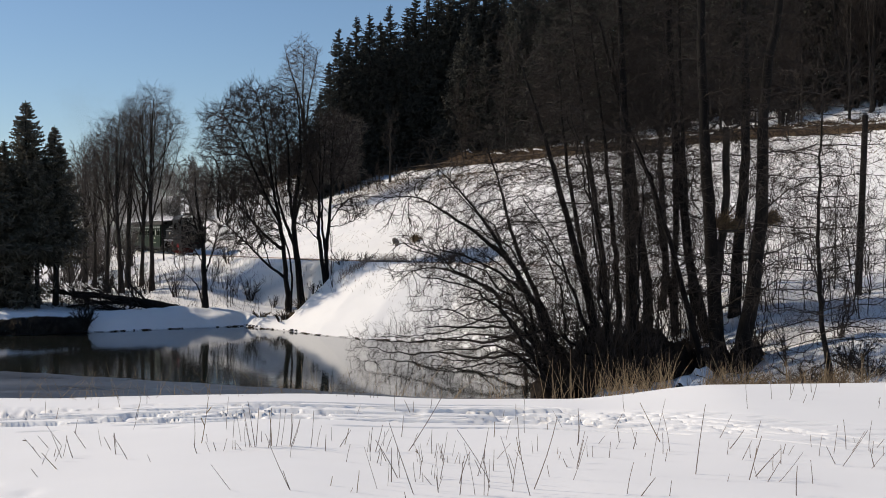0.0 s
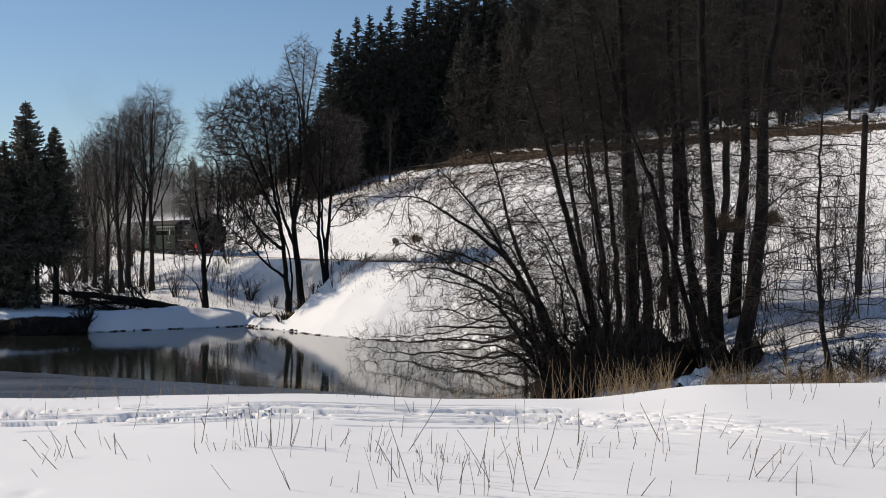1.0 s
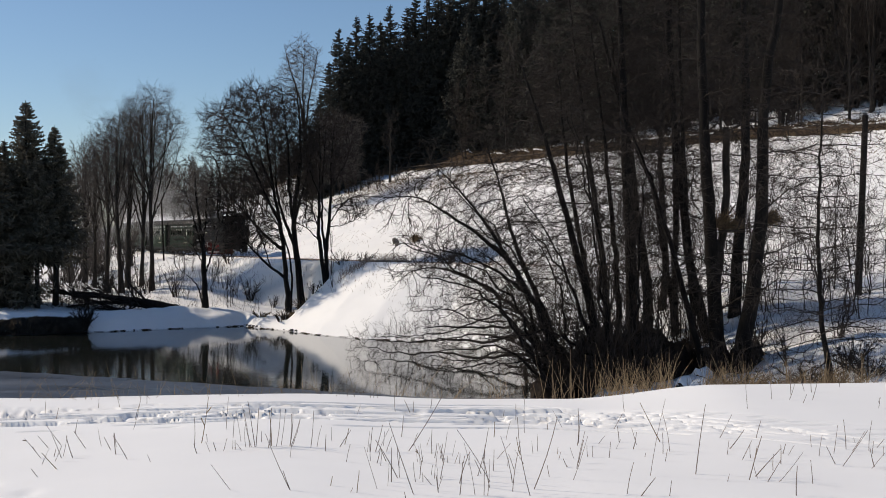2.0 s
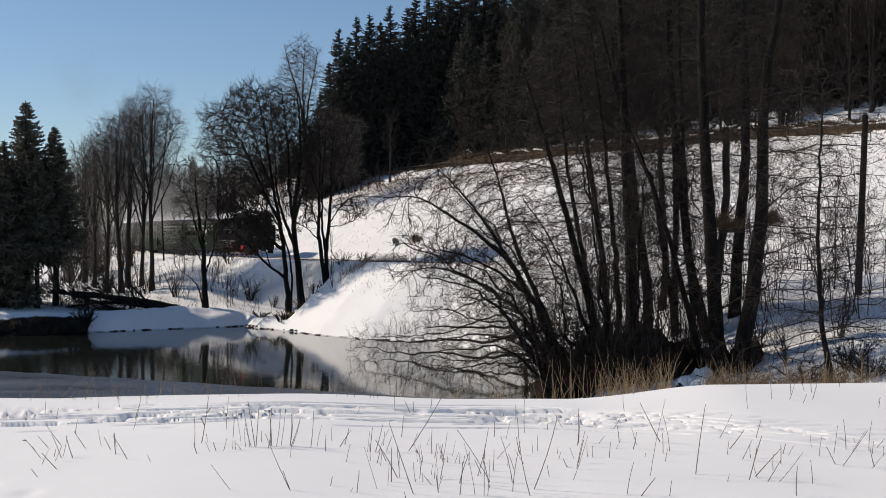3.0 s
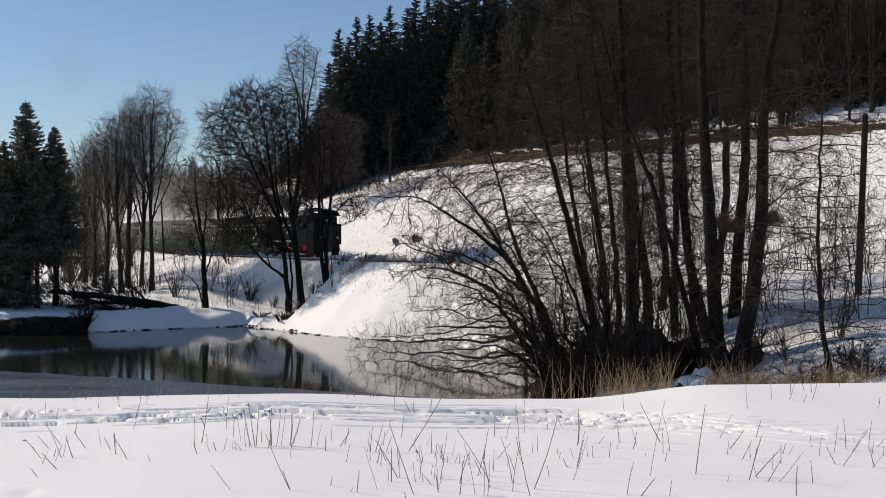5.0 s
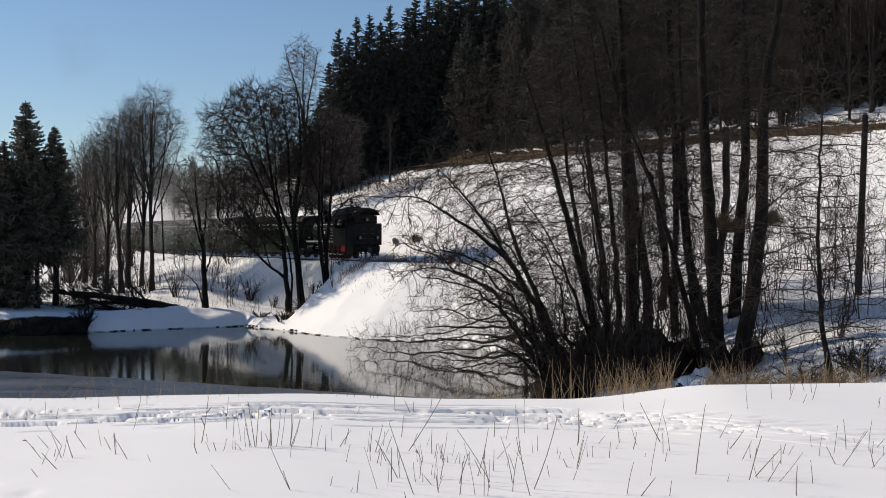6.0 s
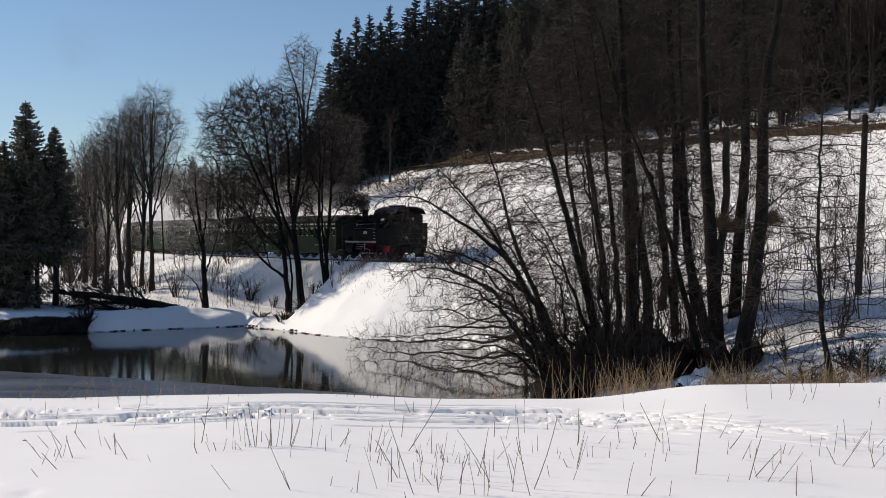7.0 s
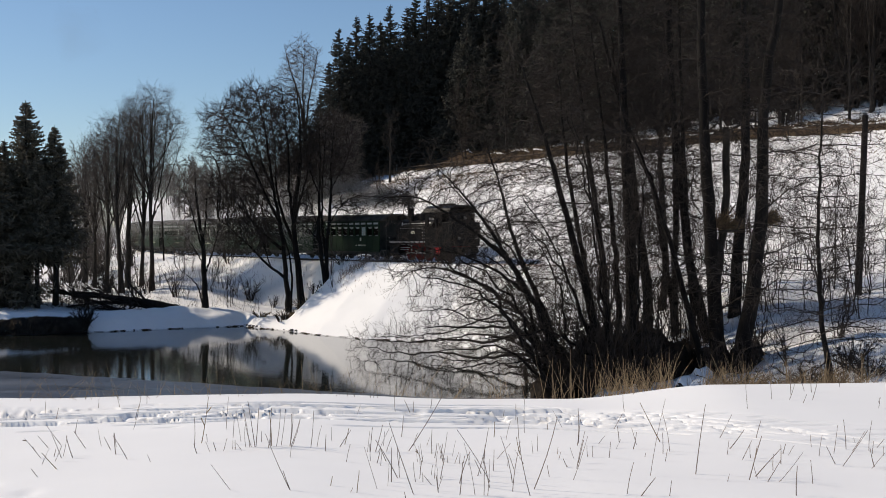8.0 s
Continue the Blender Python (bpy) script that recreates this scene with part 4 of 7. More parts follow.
bare_tree("hornbeam", [([(-10.27, 114.00, 10.80), (-10.37, 114.00, 13.98), (-10.53, 114.00, 17.42)], 0.14, 0.03), ([(-9.82, 115.00, 10.84), (-9.18, 115.00, 14.05), (-8.97, 115.00, 16.98)], 0.12, 0.03),
                       ([(-11.43, 115.00, 10.84), (-11.85, 115.00, 14.05), (-12.07, 115.00, 16.72)], 0.12, 0.03)],
          172, "dense brown hornbeam below the road", BARK, TWIG_GREY, k=20, eggs=(egg(590, 265, 56, 66, 115, 3.2),), buds=2800, step=0.24, kill=0.28, tip=0.0105, rise=0.4, grow_from=0.1, hold=0.9, bud_twigs=2, bend=0.08, shell=0.0)
bare_tree("birch", [([(-4.28, 98.00, 10.48), (-4.23, 98.00, 13.34), (-4.14, 98.00, 15.85)], 0.09, 0.02)], 173, "pale young birch on the slope under the road", BARK_ASH, TWIG, limbs=16, branches=7, twigs=5, limb_len=(0.2, 0.4), limb_from=0.35, twig_r=1.8)

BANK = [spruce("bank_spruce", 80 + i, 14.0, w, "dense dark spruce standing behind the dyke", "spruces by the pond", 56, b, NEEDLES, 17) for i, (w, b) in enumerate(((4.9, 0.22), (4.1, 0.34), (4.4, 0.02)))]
for _i, (_p, _h) in enumerate((((-28.36, 83.00, 1.27), 14.1), ((-26.59, 83.50, 1.24), 12.5), ((-29.54, 82.00, 1.33), 11.5), ((-30.53, 80.00, 1.45), 13), ((-27.33, 82.00, 1.33), 10.5), ((-29.50, 83.40, 1.24), 7.4), ((-30.40, 83.00, 1.27), 7.0), ((-29.61, 84.60, 1.17), 6.0))):
    plant(BANK[_i % 3], _p[0], _p[1], _i < 3, 40 * _i, _h / 14.0)


# ---------------------------------------------------------------- pole
def build_pole():
    b, t = Vector((17.72, 52.00, 3.30)), Vector((18.03, 52.00, 11.32))
    root = new("utility_pole")
    root.location = b
    bm = rod(bmesh.new(), (0, 0, -0.3), t - b, 0.155, 0.125, 14)
    part("shaft", bm, POLE_WOOD, root)
    bm = rod(bmesh.new(), (t - b), (t - b) + Vector((0, 0, 0.08)), 0.13, 0.02, 14)
    part("cap", bm, IRON, root)
    tagged(root, "dark tarred wooden pole leaning slightly", "pole")


build_pole()


def line_post(b, t, r):
    root = new("line_post")
    root.location = b
    d = Vector(t) - Vector(b)
    part("shaft", rod(bmesh.new(), (0, 0, -0.3), d, r, r * 0.8, 10), POLE_WOOD, root)
    part("cap", rod(bmesh.new(), d, d + Vector((0, 0, 0.05)), r * 0.95, r * 0.3, 10), IRON, root)
    tagged(root, "thin dark wooden post beside the railway", "post")


line_post((-22.25, 97.00, 4.49), (-22.43, 97.00, 8.86), 0.07)


# ---------------------------------------------------------------- scrub, reeds and stalks
def shrub(name, x, y, n, height, spread, seed, label, twig=TWIG, twig_r=1.5, limbs=8, branches=5, z=None, category="bush", lean=(0, 0), fan=(20, 55)):
    rng = np.random.RandomState(seed)
    z = ground_at(x, y) - 0.08 if z is None else z
    root = new(name)
    root.location = (x, y, z)
    k = 8
    t = np.linspace(0, 1, k)
    az = rng.uniform(0, 2 * np.pi, n)
    out = rng.uniform(0.1, 1.0, n) * spread
    h = height * rng.uniform(0.55, 1.0, n)
    P = np.zeros((n, k, 3))
    P[..., 0] = (np.cos(az) * 0.2 * spread)[:, None] + (np.cos(az) * out + lean[0])[:, None] * t ** 1.4
    P[..., 1] = (np.sin(az) * 0.2 * spread)[:, None] + (np.sin(az) * out + lean[1])[:, None] * t ** 1.4
    P[..., 2] = h[:, None] * t
    P[:, 1:] += rng.normal(0, 0.02 * height, (n, k - 1, 3))
    R = np.linspace(0.02, 0.006, k)[None] * rng.uniform(0.7, 1.3, (n, 1)) * twig_r
    P1, R1 = shoots(P, R, limbs, rng, 0.2, 1.0, fan, (0.2, 0.45), 5, 0.08, 0.15, 0.6, 0.4)
    R1 = np.maximum(R1, 0.005 * twig_r)
    P2, R2 = shoots(P1, R1, branches, rng, 0.1, 1.0, (fan[0], fan[1] + 5), (0.3, 0.6), 2, 0.05, 0.2, 0.7, 0.5)
    R2 = np.maximum(R2, 0.0042 * twig_r)
    link_mesh("crown", *join([tubes(P, R, 4), tubes(P1, R1, 3), tubes(P2, R2, 3)]), twig, root)
    return tagged(root, label, category)


def at(u, d):
    return u * d, d


# undergrowth among the alders
for _i, (_u, _d, _n, _h, _sp) in enumerate(((0.098, 48, 20, 5.0, 1.8), (0.128, 46, 24, 5.4, 1.7), (0.158, 47, 22, 5.0, 1.6), (0.185, 47, 20, 4.4, 1.3), (0.075, 50, 18, 2.8, 1.3), (0.205, 48, 22, 3.0, 1.1),
                                            (0.26, 47, 10, 2.4, 0.9), (0.285, 44, 9, 1.9, 0.8), (0.325, 45, 8, 1.7, 0.8))):
    shrub("bush", *at(_u, _d), _n, _h, _sp, 200 + _i, "thicket of thin alder suckers round the trunks", fan=(35, 80), twig_r=1.2, limbs=7, branches=4)
for _i, (_u, _d, _n, _h, _sp) in enumerate(((0.098, 44.6, 40, 2.6, 0.9), (0.12, 44.4, 46, 2.9, 0.9), (0.14, 44, 46, 2.8, 0.9), (0.165, 44, 44, 2.6, 0.9), (0.225, 45, 26, 1.5, 0.7), (0.25, 45, 26, 1.4, 0.7))):
    shrub("bush", *at(_u, _d), _n, _h, _sp, 260 + _i, "dark tangle of suckers and dead stems at the water", limbs=6, branches=3)
for _i, (_u, _d, _n, _h, _sp) in enumerate(((0.17, 54, 8, 7.0, 2.8), (0.20, 52, 8, 6.6, 2.6), (0.235, 54, 9, 7.2, 3.0), (0.27, 51, 8, 6.0, 2.8), (0.305, 50, 8, 5.6, 2.6), (0.34, 48, 8, 6.0, 2.6), (0.13, 56, 9, 6.4, 2.6), (0.09, 57, 9, 5.4, 2.4), (0.25, 56, 8, 7.6, 2.8), (0.32, 54, 8, 6.6, 2.8),
                                            (0.12, 62, 7, 6.5, 2.8), (0.165, 64, 7, 6.8, 3.0), (0.215, 62, 7, 7.0, 3.0), (0.255, 66, 7, 6.6, 3.0), (0.295, 62, 7, 6.8, 3.0), (0.345, 60, 7, 6.4, 3.0), (0.36, 52, 7, 5.6, 2.6))):
    shrub("hazel", *at(_u, _d), _n, _h, _sp, 280 + _i, "tall thin hazel bush on the snowy slope", twig_r=1.1, limbs=10, branches=7, fan=(45, 88))
for _i, (_u, _d, _n, _h) in enumerate(((0.245, 40, 22, 0.9), (0.275, 39, 24, 0.8), (0.30, 40, 26, 1.0), (0.325, 38, 24, 0.9), (0.35, 40, 22, 0.9), (0.262, 37, 20, 0.7), (0.335, 41.5, 20, 1.1))):
    shrub("bush", *at(_u, _d), _n, _h, 1.3, 390 + _i, "low dead bramble in the snow by the stream", DEAD_GRASS if _i % 2 else TWIG, 1.3, 7, 5, fan=(40, 88))
# bushes on the railway bank and in the hollow
for _i, (_p, _n, _h, _sp) in enumerate((((-13.97, 88.00, 2.60), 16, 1.9, 1.0), ((-11.98, 86.00, 2.09), 9, 1.0, 0.7), ((-8.57, 81.00, 2.14), 8, 0.9, 0.7), ((0.21, 76.00, 4.15), 26, 1.2, 1.2),
                                        ((-19.36, 88.00, 1.99), 16, 2.2, 0.9), ((-21.89, 90.00, 1.90), 16, 2.6, 0.9), ((-25.37, 92.00, 2.01), 18, 2.8, 1.0),
                                        ((-6.98, 84.00, 4.13), 12, 1.0, 1.0), ((-5.55, 83.00, 4.47), 12, 0.8, 1.0), ((-16.89, 96.00, 3.84), 14, 2.2, 1.0), ((-30.28, 108.00, 5.05), 22, 3.6, 1.6), ((-29.59, 112.00, 5.00), 20, 3.4, 1.4))):
    shrub("bush", _p[0], _p[1], _n, _h, _sp, 230 + _i, "low leafless bush in the snow beside the railway", twig_r=1.3, limbs=7, branches=4, fan=(25, 70))


_ur = np.random.RandomState(61)
for _i in range(34):
    _u, _d = _ur.uniform(-0.325, -0.17), _ur.uniform(84.5, 97)
    shrub("sapling", *at(_u, _d), _ur.randint(2, 5), _ur.uniform(1.6, 3.4), 0.7, 500 + _i, "thin leafless sapling in the snow behind the dyke", twig_r=1.0, limbs=6, branches=4)
for _i in range(9):
    _u, _d = _ur.uniform(-0.32, -0.25), _ur.uniform(98, 112)
    shrub("bush", *at(_u, _d), 18, _ur.uniform(3.0, 6.0), 1.8, 540 + _i, "grey brush on the slope behind the ashes", TWIG_GREY, 1.8, 6, 3)


for _i, (_x, _y, _h) in enumerate(((-10.7, 125.2, 2.4), (-10.1, 124.6, 2.8), (-9.5, 124.1, 2.6), (-8.9, 123.4, 3.0), (-8.2, 122.8, 2.4), (-11.3, 125.6, 2.6), (-6.2, 121.9, 2.6), (-4.7, 119.9, 1.8), (-7.4, 122.4, 1.6))):
    shrub("sapling", _x, _y, 3, _h, 0.6, 560 + _i, "slim brown sapling on the slope below the road", twig_r=2.2, limbs=6, branches=3)
shrub("sapling", -7.21, 80.0, 2, 4.2, 0.3, 572, "thin upright sapling on the snowy bank", twig_r=1.1, limbs=9, branches=3)


def twig_ball(x, y, z, r, seed, label="brown clump of dead twigs caught on an alder trunk"):
    rng = np.random.RandomState(seed)
    n = 500
    d = rng.normal(0, 1, (n, 3))
    d /= np.linalg.norm(d, axis=1, keepdims=True)
    c = d * r * rng.uniform(0, 0.9, (n, 1)) * np.array([1, 1, 0.75])
    e = rng.normal(0, 1, (n, 3)) * r * 0.3
    P = np.stack([c, c + e * 0.5 + rng.normal(0, 0.04 * r, (n, 3)), c + e], 1)
    root = new("twig_clump")
    root.location = (x, y, z)
    link_mesh("crown", *tubes(P, np.broadcast_to(np.array([0.012, 0.010, 0.006]), (n, 3)), 3), DEAD_GRASS, root)
    tagged(root, label, "twigs")


for _i, (_p, _r) in enumerate((((10.66, 46.30, 6.70), 0.56), ((12.30, 45.60, 6.85), 0.42), ((11.10, 46.10, 6.55), 0.36))):
    twig_ball(*_p, _r, 320 + _i)
twig_ball(-2.05, 90.5, ground_at(-2.05, 90.5) + 0.2, 0.62, 325, "brown heap of dead twigs on the hillside snow")


def blades(name, label, xs, ys, h, lean, width, material, seed, curve=0.3, category="grass", sides=3, flop=0.0):
    """Many thin stems as one thing that nobody could count."""
    rng = np.random.RandomState(seed)
    n = len(xs)
    z = ground_height(xs, ys) - 0.02
    t = np.linspace(0, 1, 3)
    az = rng.uniform(0, 2 * np.pi, n)
    off = rng.uniform(0, 1, n) * lean
    P = np.zeros((n, 3, 3))
    P[..., 0] = xs[:, None] + (np.cos(az) * off)[:, None] * (t + curve * t * t)
    P[..., 1] = ys[:, None] + (np.sin(az) * off)[:, None] * (t + curve * t * t)
    P[..., 2] = z[:, None] + h[:, None] * (t - flop * t ** 3)
    R = width * np.linspace(1, 0.35, 3)[None] * rng.uniform(0.7, 1.4, (n, 1))
    ob = link_mesh(name, *tubes(P, R, sides), material)
    return tagged(ob, label, category, kind="stuff")


_g = np.random.RandomState(31)


def reed_patch(u0, u1, d0, d1, n, h0, h1, label, material=STRAW, lean=0.2, width=0.003, power=1.0):
    d = _g.uniform(d0, d1, n)
    u = u0 + (u1 - u0) * _g.uniform(0, 1, n) ** power
    h = _g.uniform(h0, h1, n) * (0.6 + 0.5 * np.abs(np.sin(u * 190 + 2 * np.sin(u * 47))))
    blades("reeds", label, u * d, d, h, lean, width, material, _g.randint(9999))


reed_patch(0.13, 0.19, 12.6, 14.6, 220, 0.2, 0.44, "dry straw-coloured reeds behind the snow brow")
reed_patch(0.215, 0.255, 13.2, 14.8, 260, 0.2, 0.42, "clump of pale dry reeds at the alder's foot")
reed_patch(0.255, 0.36, 13.0, 15.0, 260, 0.2, 0.40, "thin dry sedge along the stream bank")
reed_patch(0.08, 0.14, 12.4, 14.2, 45, 0.25, 0.6, "scattered dry reeds over the pond edge")
reed_patch(-0.04, 0.08, 12.4, 14.0, 60, 0.15, 0.42, "bent dry reed stems in front of the water", lean=0.3, width=0.0024)
reed_patch(-0.36, -0.05, 12.0, 13.4, 120, 0.10, 0.36, "sparse dry stems along the meadow edge", lean=0.26, width=0.0022)

THICKET = [shrub("bush", 0, 0, 26, 3.4, 1.6, 330 + i, "dense brown thicket at the forest edge", twig_r=2.6, limbs=8, branches=5, z=0) for i in range(2)]
_used = [False] * 2
for _j in range(110):
    _x, _y = uphill(-52 + _j * 1.35, 32.0 + 4 * _g.uniform(0, 1))
    if not -0.14 < _x / _y < 0.40:
        continue
    _k = _j % 2
    plant(THICKET[_k], _x, _y, not _used[_k], _g.uniform(0, 360), _g.uniform(0.6, 1.25))
    _used[_k] = True

# matted grass on the road's bank, and weeds that stick out of the hillside snow
_n = 15000
_s, _v = _g.uniform(-70, 70, _n), _g.uniform(0, 1, _n)
_upv = np.where(_v < 0.3, 26.4 + 5.4 * _g.uniform(0, 1, _n) ** 1.2, np.where(_v < 0.62, 23.8 + 0.7 * _g.normal(0, 1, _n), 19.5 + 2.2 * _g.normal(0, 1, _n)))
_xy = np.array([uphill(a, b) for a, b in zip(_s, _upv)])
blades("bank_grass", "matted brown grass beside the hill road", _xy[:, 0], _xy[:, 1], _g.uniform(0.06, 0.3, _n), 0.6, 0.02, DEAD_GRASS, 5)
_n = 9000
_s, _upv = _g.uniform(-60, 70, _n), 21 * _g.uniform(0, 1, _n) ** 0.6 + 1.0
_keep = np.sin(_s * 0.35 + np.sin(_upv * 0.4) * 2) + _g.normal(0, 0.6, _n) + (_s > 12) * 0.9 > 0.75
_xy = np.array([uphill(a, b) for a, b in zip(_s[_keep], _upv[_keep])])
blades("hillside_weeds", "withered weed stems poking through hillside snow", _xy[:, 0], _xy[:, 1], _g.uniform(0.08, 0.38, len(_xy)), 0.45, 0.010, STALK, 6)
_n = 14000
_s, _upv = _g.uniform(-30, 30, _n), 21 - 13 * _g.uniform(0, 1, _n) ** 1.7
_xy = np.array([uphill(a, b) for a, b in zip(_s, _upv)])
_keep = lumps(_xy[:, 0], _xy[:, 1], 5.0, 4, 3) + 0.12 * (_upv - 15) > 0.15
_xy = _xy[_keep]
blades("slope_grass", "low withered grass showing through the snow", _xy[:, 0], _xy[:, 1], _g.uniform(0.05, 0.22, len(_xy)), 0.3, 0.016, DEAD_GRASS, 10)
_n = 700
_s, _wv = _g.uniform(12, 46, _n), _g.uniform(2.2, 5.0, _n)
_xy = np.array([uphill(a, -b) for a, b in zip(_s, _wv)])
blades("verge_weeds", "brown weed stems along the railway bank", _xy[:, 0], _xy[:, 1], _g.uniform(0.1, 0.4, _n), 0.16, 0.008, STALK, 7)
_n = 1500
_d, _u = _g.uniform(26, 50, _n), _g.uniform(0.2, 0.38, _n)
blades("stream_weeds", "withered stems in the shaded snow by the stream", _u * _d, _d, _g.uniform(0.2, 0.9, _n), 0.3, 0.006, STALK, 8)

_n = 1500
_d = _g.uniform(84, 98, _n)
_u = _g.uniform(-0.335, -0.15, _n)
blades("brushwood", "thin brushwood in the snow under the ashes", _u * _d, _d, _g.uniform(0.15, 0.7, _n), 0.5, 0.009, TWIG, 9)

_n = 700
_f = _g.uniform(0, 1, _n) ** 0.8
blades("bank_weeds", "withered grey weeds along the brow of the bank", -7.0 + 4.4 * _f + 0.25 * _g.normal(0, 1, _n), 80.3 + 3.0 * _f ** 2 + 0.35 * _g.normal(0, 1, _n), _g.uniform(0.15, 0.65, _n), 0.4, 0.0085, STALK, 8)

# sedge hanging over the water from the dyke's edge, darkened for its shade
def hanging_sedge():
    rng = np.random.RandomState(91)
    n = 9000
    seg = SHORE[1:5]
    k = rng.randint(0, 3, n)
    t = rng.uniform(0, 1, n)
    a, b = seg[k], seg[k + 1]
    d = (b - a) / np.linalg.norm(b - a, axis=1, keepdims=True)
    out = np.stack([d[:, 1], -d[:, 0]], -1)
    p = a + (b - a) * t[:, None]
    back = 0.75 * rng.uniform(0.0, 1.0, n)
    p0 = p - out * back[:, None]
    z0 = np.maximum(ground_height(p0[:, 0], p0[:, 1]), 0.05) - 0.03
    ragged = 0.6 + 0.6 * lumps(p[:, 0], p[:, 1], 1.6, 3, 4)
    reach = rng.uniform(0.2, 0.8, n) * np.clip(ragged, 0.2, 1.3)
    side = rng.normal(0, 0.25, n)
    P = np.zeros((n, 3, 3))
    P[:, 0] = np.column_stack([p0, z0])
    lift = rng.uniform(0.02, 0.28, n) * np.clip(ragged, 0.1, 1.2)
    P[:, 1] = np.column_stack([p0 + out * (0.5 * reach)[:, None] + d * side[:, None] * 0.5, z0 + lift])
    P[:, 2] = np.column_stack([p0 + out * reach[:, None] + d * side[:, None], np.maximum(z0 + lift * 0.4 - rng.uniform(0.1, 0.8, n), 0.02)])
    R = np.array([0.022, 0.018, 0.006])[None] * rng.uniform(0.7, 1.4, (n, 1))
    ob = link_mesh("bank_sedge", *tubes(P, R, 3), simple("shade_dark_sedge", (0.026, 0.022, 0.018), (0.066, 0.054, 0.043), 2.0, 0.9))
    tagged(ob, "sedge hanging over the pond edge, coloured dark for its shade", "grass", kind="stuff")


hanging_sedge()
shrub("bush", -12.4, 82.6, 18, 0.5, 0.8, 276, "low brown brush at the mouth of the inlet", DEAD_GRASS, 1.6, 6, 4)
shrub("bush", -22.9, 77.6, 30, 1.6, 0.8, 275, "dark bush at the end of the sedge bank", twig_r=2.0, limbs=7, branches=4)


def stand_of_stalks(rows):
    """Dead stalks in the meadow snow: x, y, height, lean to the right."""
    for x, y, h, lean in rows:
        rng = np.random.RandomState(int(abs(x * 1000) + y * 100))
        z = ground_at(x, y)
        ob = new("dry_stalk")
        k = 5
        t = np.linspace(0, 1, k)
        depth = rng.uniform(-0.25, 0.25) * h
        bend = rng.uniform(-0.04, 0.04) * h
        P = np.stack([lean * t + bend * np.sin(t * 3.1), depth * t, (h + 0.03) * t - 0.03], -1)
        r = rng.uniform(0.0018, 0.0038)
        pieces = [tubes(P[None], np.linspace(r, r * 0.6, k)[None], 6)]
        if rng.uniform() < 0.02:
            T, TR = shoots(P[None], np.full((1, k), r), 2, rng, 0.4, 0.95, (25, 50), (0.15, 0.35), 3, 0.1, 0.1, 0.7)
            pieces.append(tubes(T, np.maximum(TR, 0.0014), 4))
        v, f = join(pieces)
        bpy.data.objects.remove(ob)
        ob = link_mesh("dry_stalk", v, f, STALK if rng.uniform() < 0.88 else STRAW)
        ob.location = (x, y, z)
        tagged(ob, "thin leaning stalk" if abs(lean) > 0.4 * h else "thin upright stalk", "stalk", "dead stalks in the meadow snow")
        ob["label"] = "thin %s dead stalk sticking out of the snow" % ("leaning" if abs(lean) > 0.35 * h else "upright")


stand_of_stalks([(-3.62, 11.04, 0.21, 0.02), (-3.44, 10.78, 0.15, 0.03), (-3.25, 11.45, 0.2, -0), (-3.04, 11.45, 0.12, -0.03), (-2.99, 9.86, 0.11, 0.02), (-2.94, 9.12, 0.09, -0.1), (-2.89, 9.26, 0.15, -0.12), (-2.85, 8.67, 0.14, -0.13), (-2.81, 11.53, 0.15, -0), (-2.74, 10.78, 0.17, 0.05), (-2.7, 8.63, 0.17, -0.09), (-2.64, 9.04, 0.13, -0.1), (-2.64, 7.97, 0.05, -0.06), (-2.62, 8.63, 0.16, -0.05), (-2.59, 8.22, 0.11, -0.12), (-2.55, 9.1, 0.14, -0.04), (-2.55, 9.97, 0.27, 0.06), (-2.43, 8.93, 0.09, -0.06), (-2.19, 8.48, 0.16, -0.12), (-2, 8.35, 0.05, -0.03), (-1.82, 8.88, 0.22, 0), (-1.81, 9.08, 0.35, 0.06)])
stand_of_stalks([(-1.74, 8.63, 0.07, -0.03), (-1.74, 9.74, 0.27, 0.03), (-1.66, 8.7, 0.07, -0.04), (-1.62, 8.71, 0.06, -0.03), (-1.58, 8.71, 0.09, 0.03), (-1.52, 8.78, 0.07, 0), (-1.51, 9.1, 0.23, -0.05), (-1.5, 8.78, 0.07, 0), (-1.41, 8.88, 0.3, -0.05), (-1.39, 8.88, 0.2, -0.06), (-1.37, 8.88, 0.33, -0.06), (-1.37, 8.88, 0.28, 0.02), (-1.36, 9.1, 0.08, 0), (-1.28, 7.42, 0.16, -0.13), (-1.27, 8.93, 0.29, 0.02), (-1.26, 8.93, 0.27, -0.01), (-1.23, 8.93, 0.28, 0.04), (-1.2, 8.97, 0.27, 0.04), (-1.13, 8.93, 0.25, 0.03), (-1.13, 8.93, 0.2, 0.08), (-1.13, 8.93, 0.24, 0.02), (-1.12, 8.93, 0.2, 0.07)])
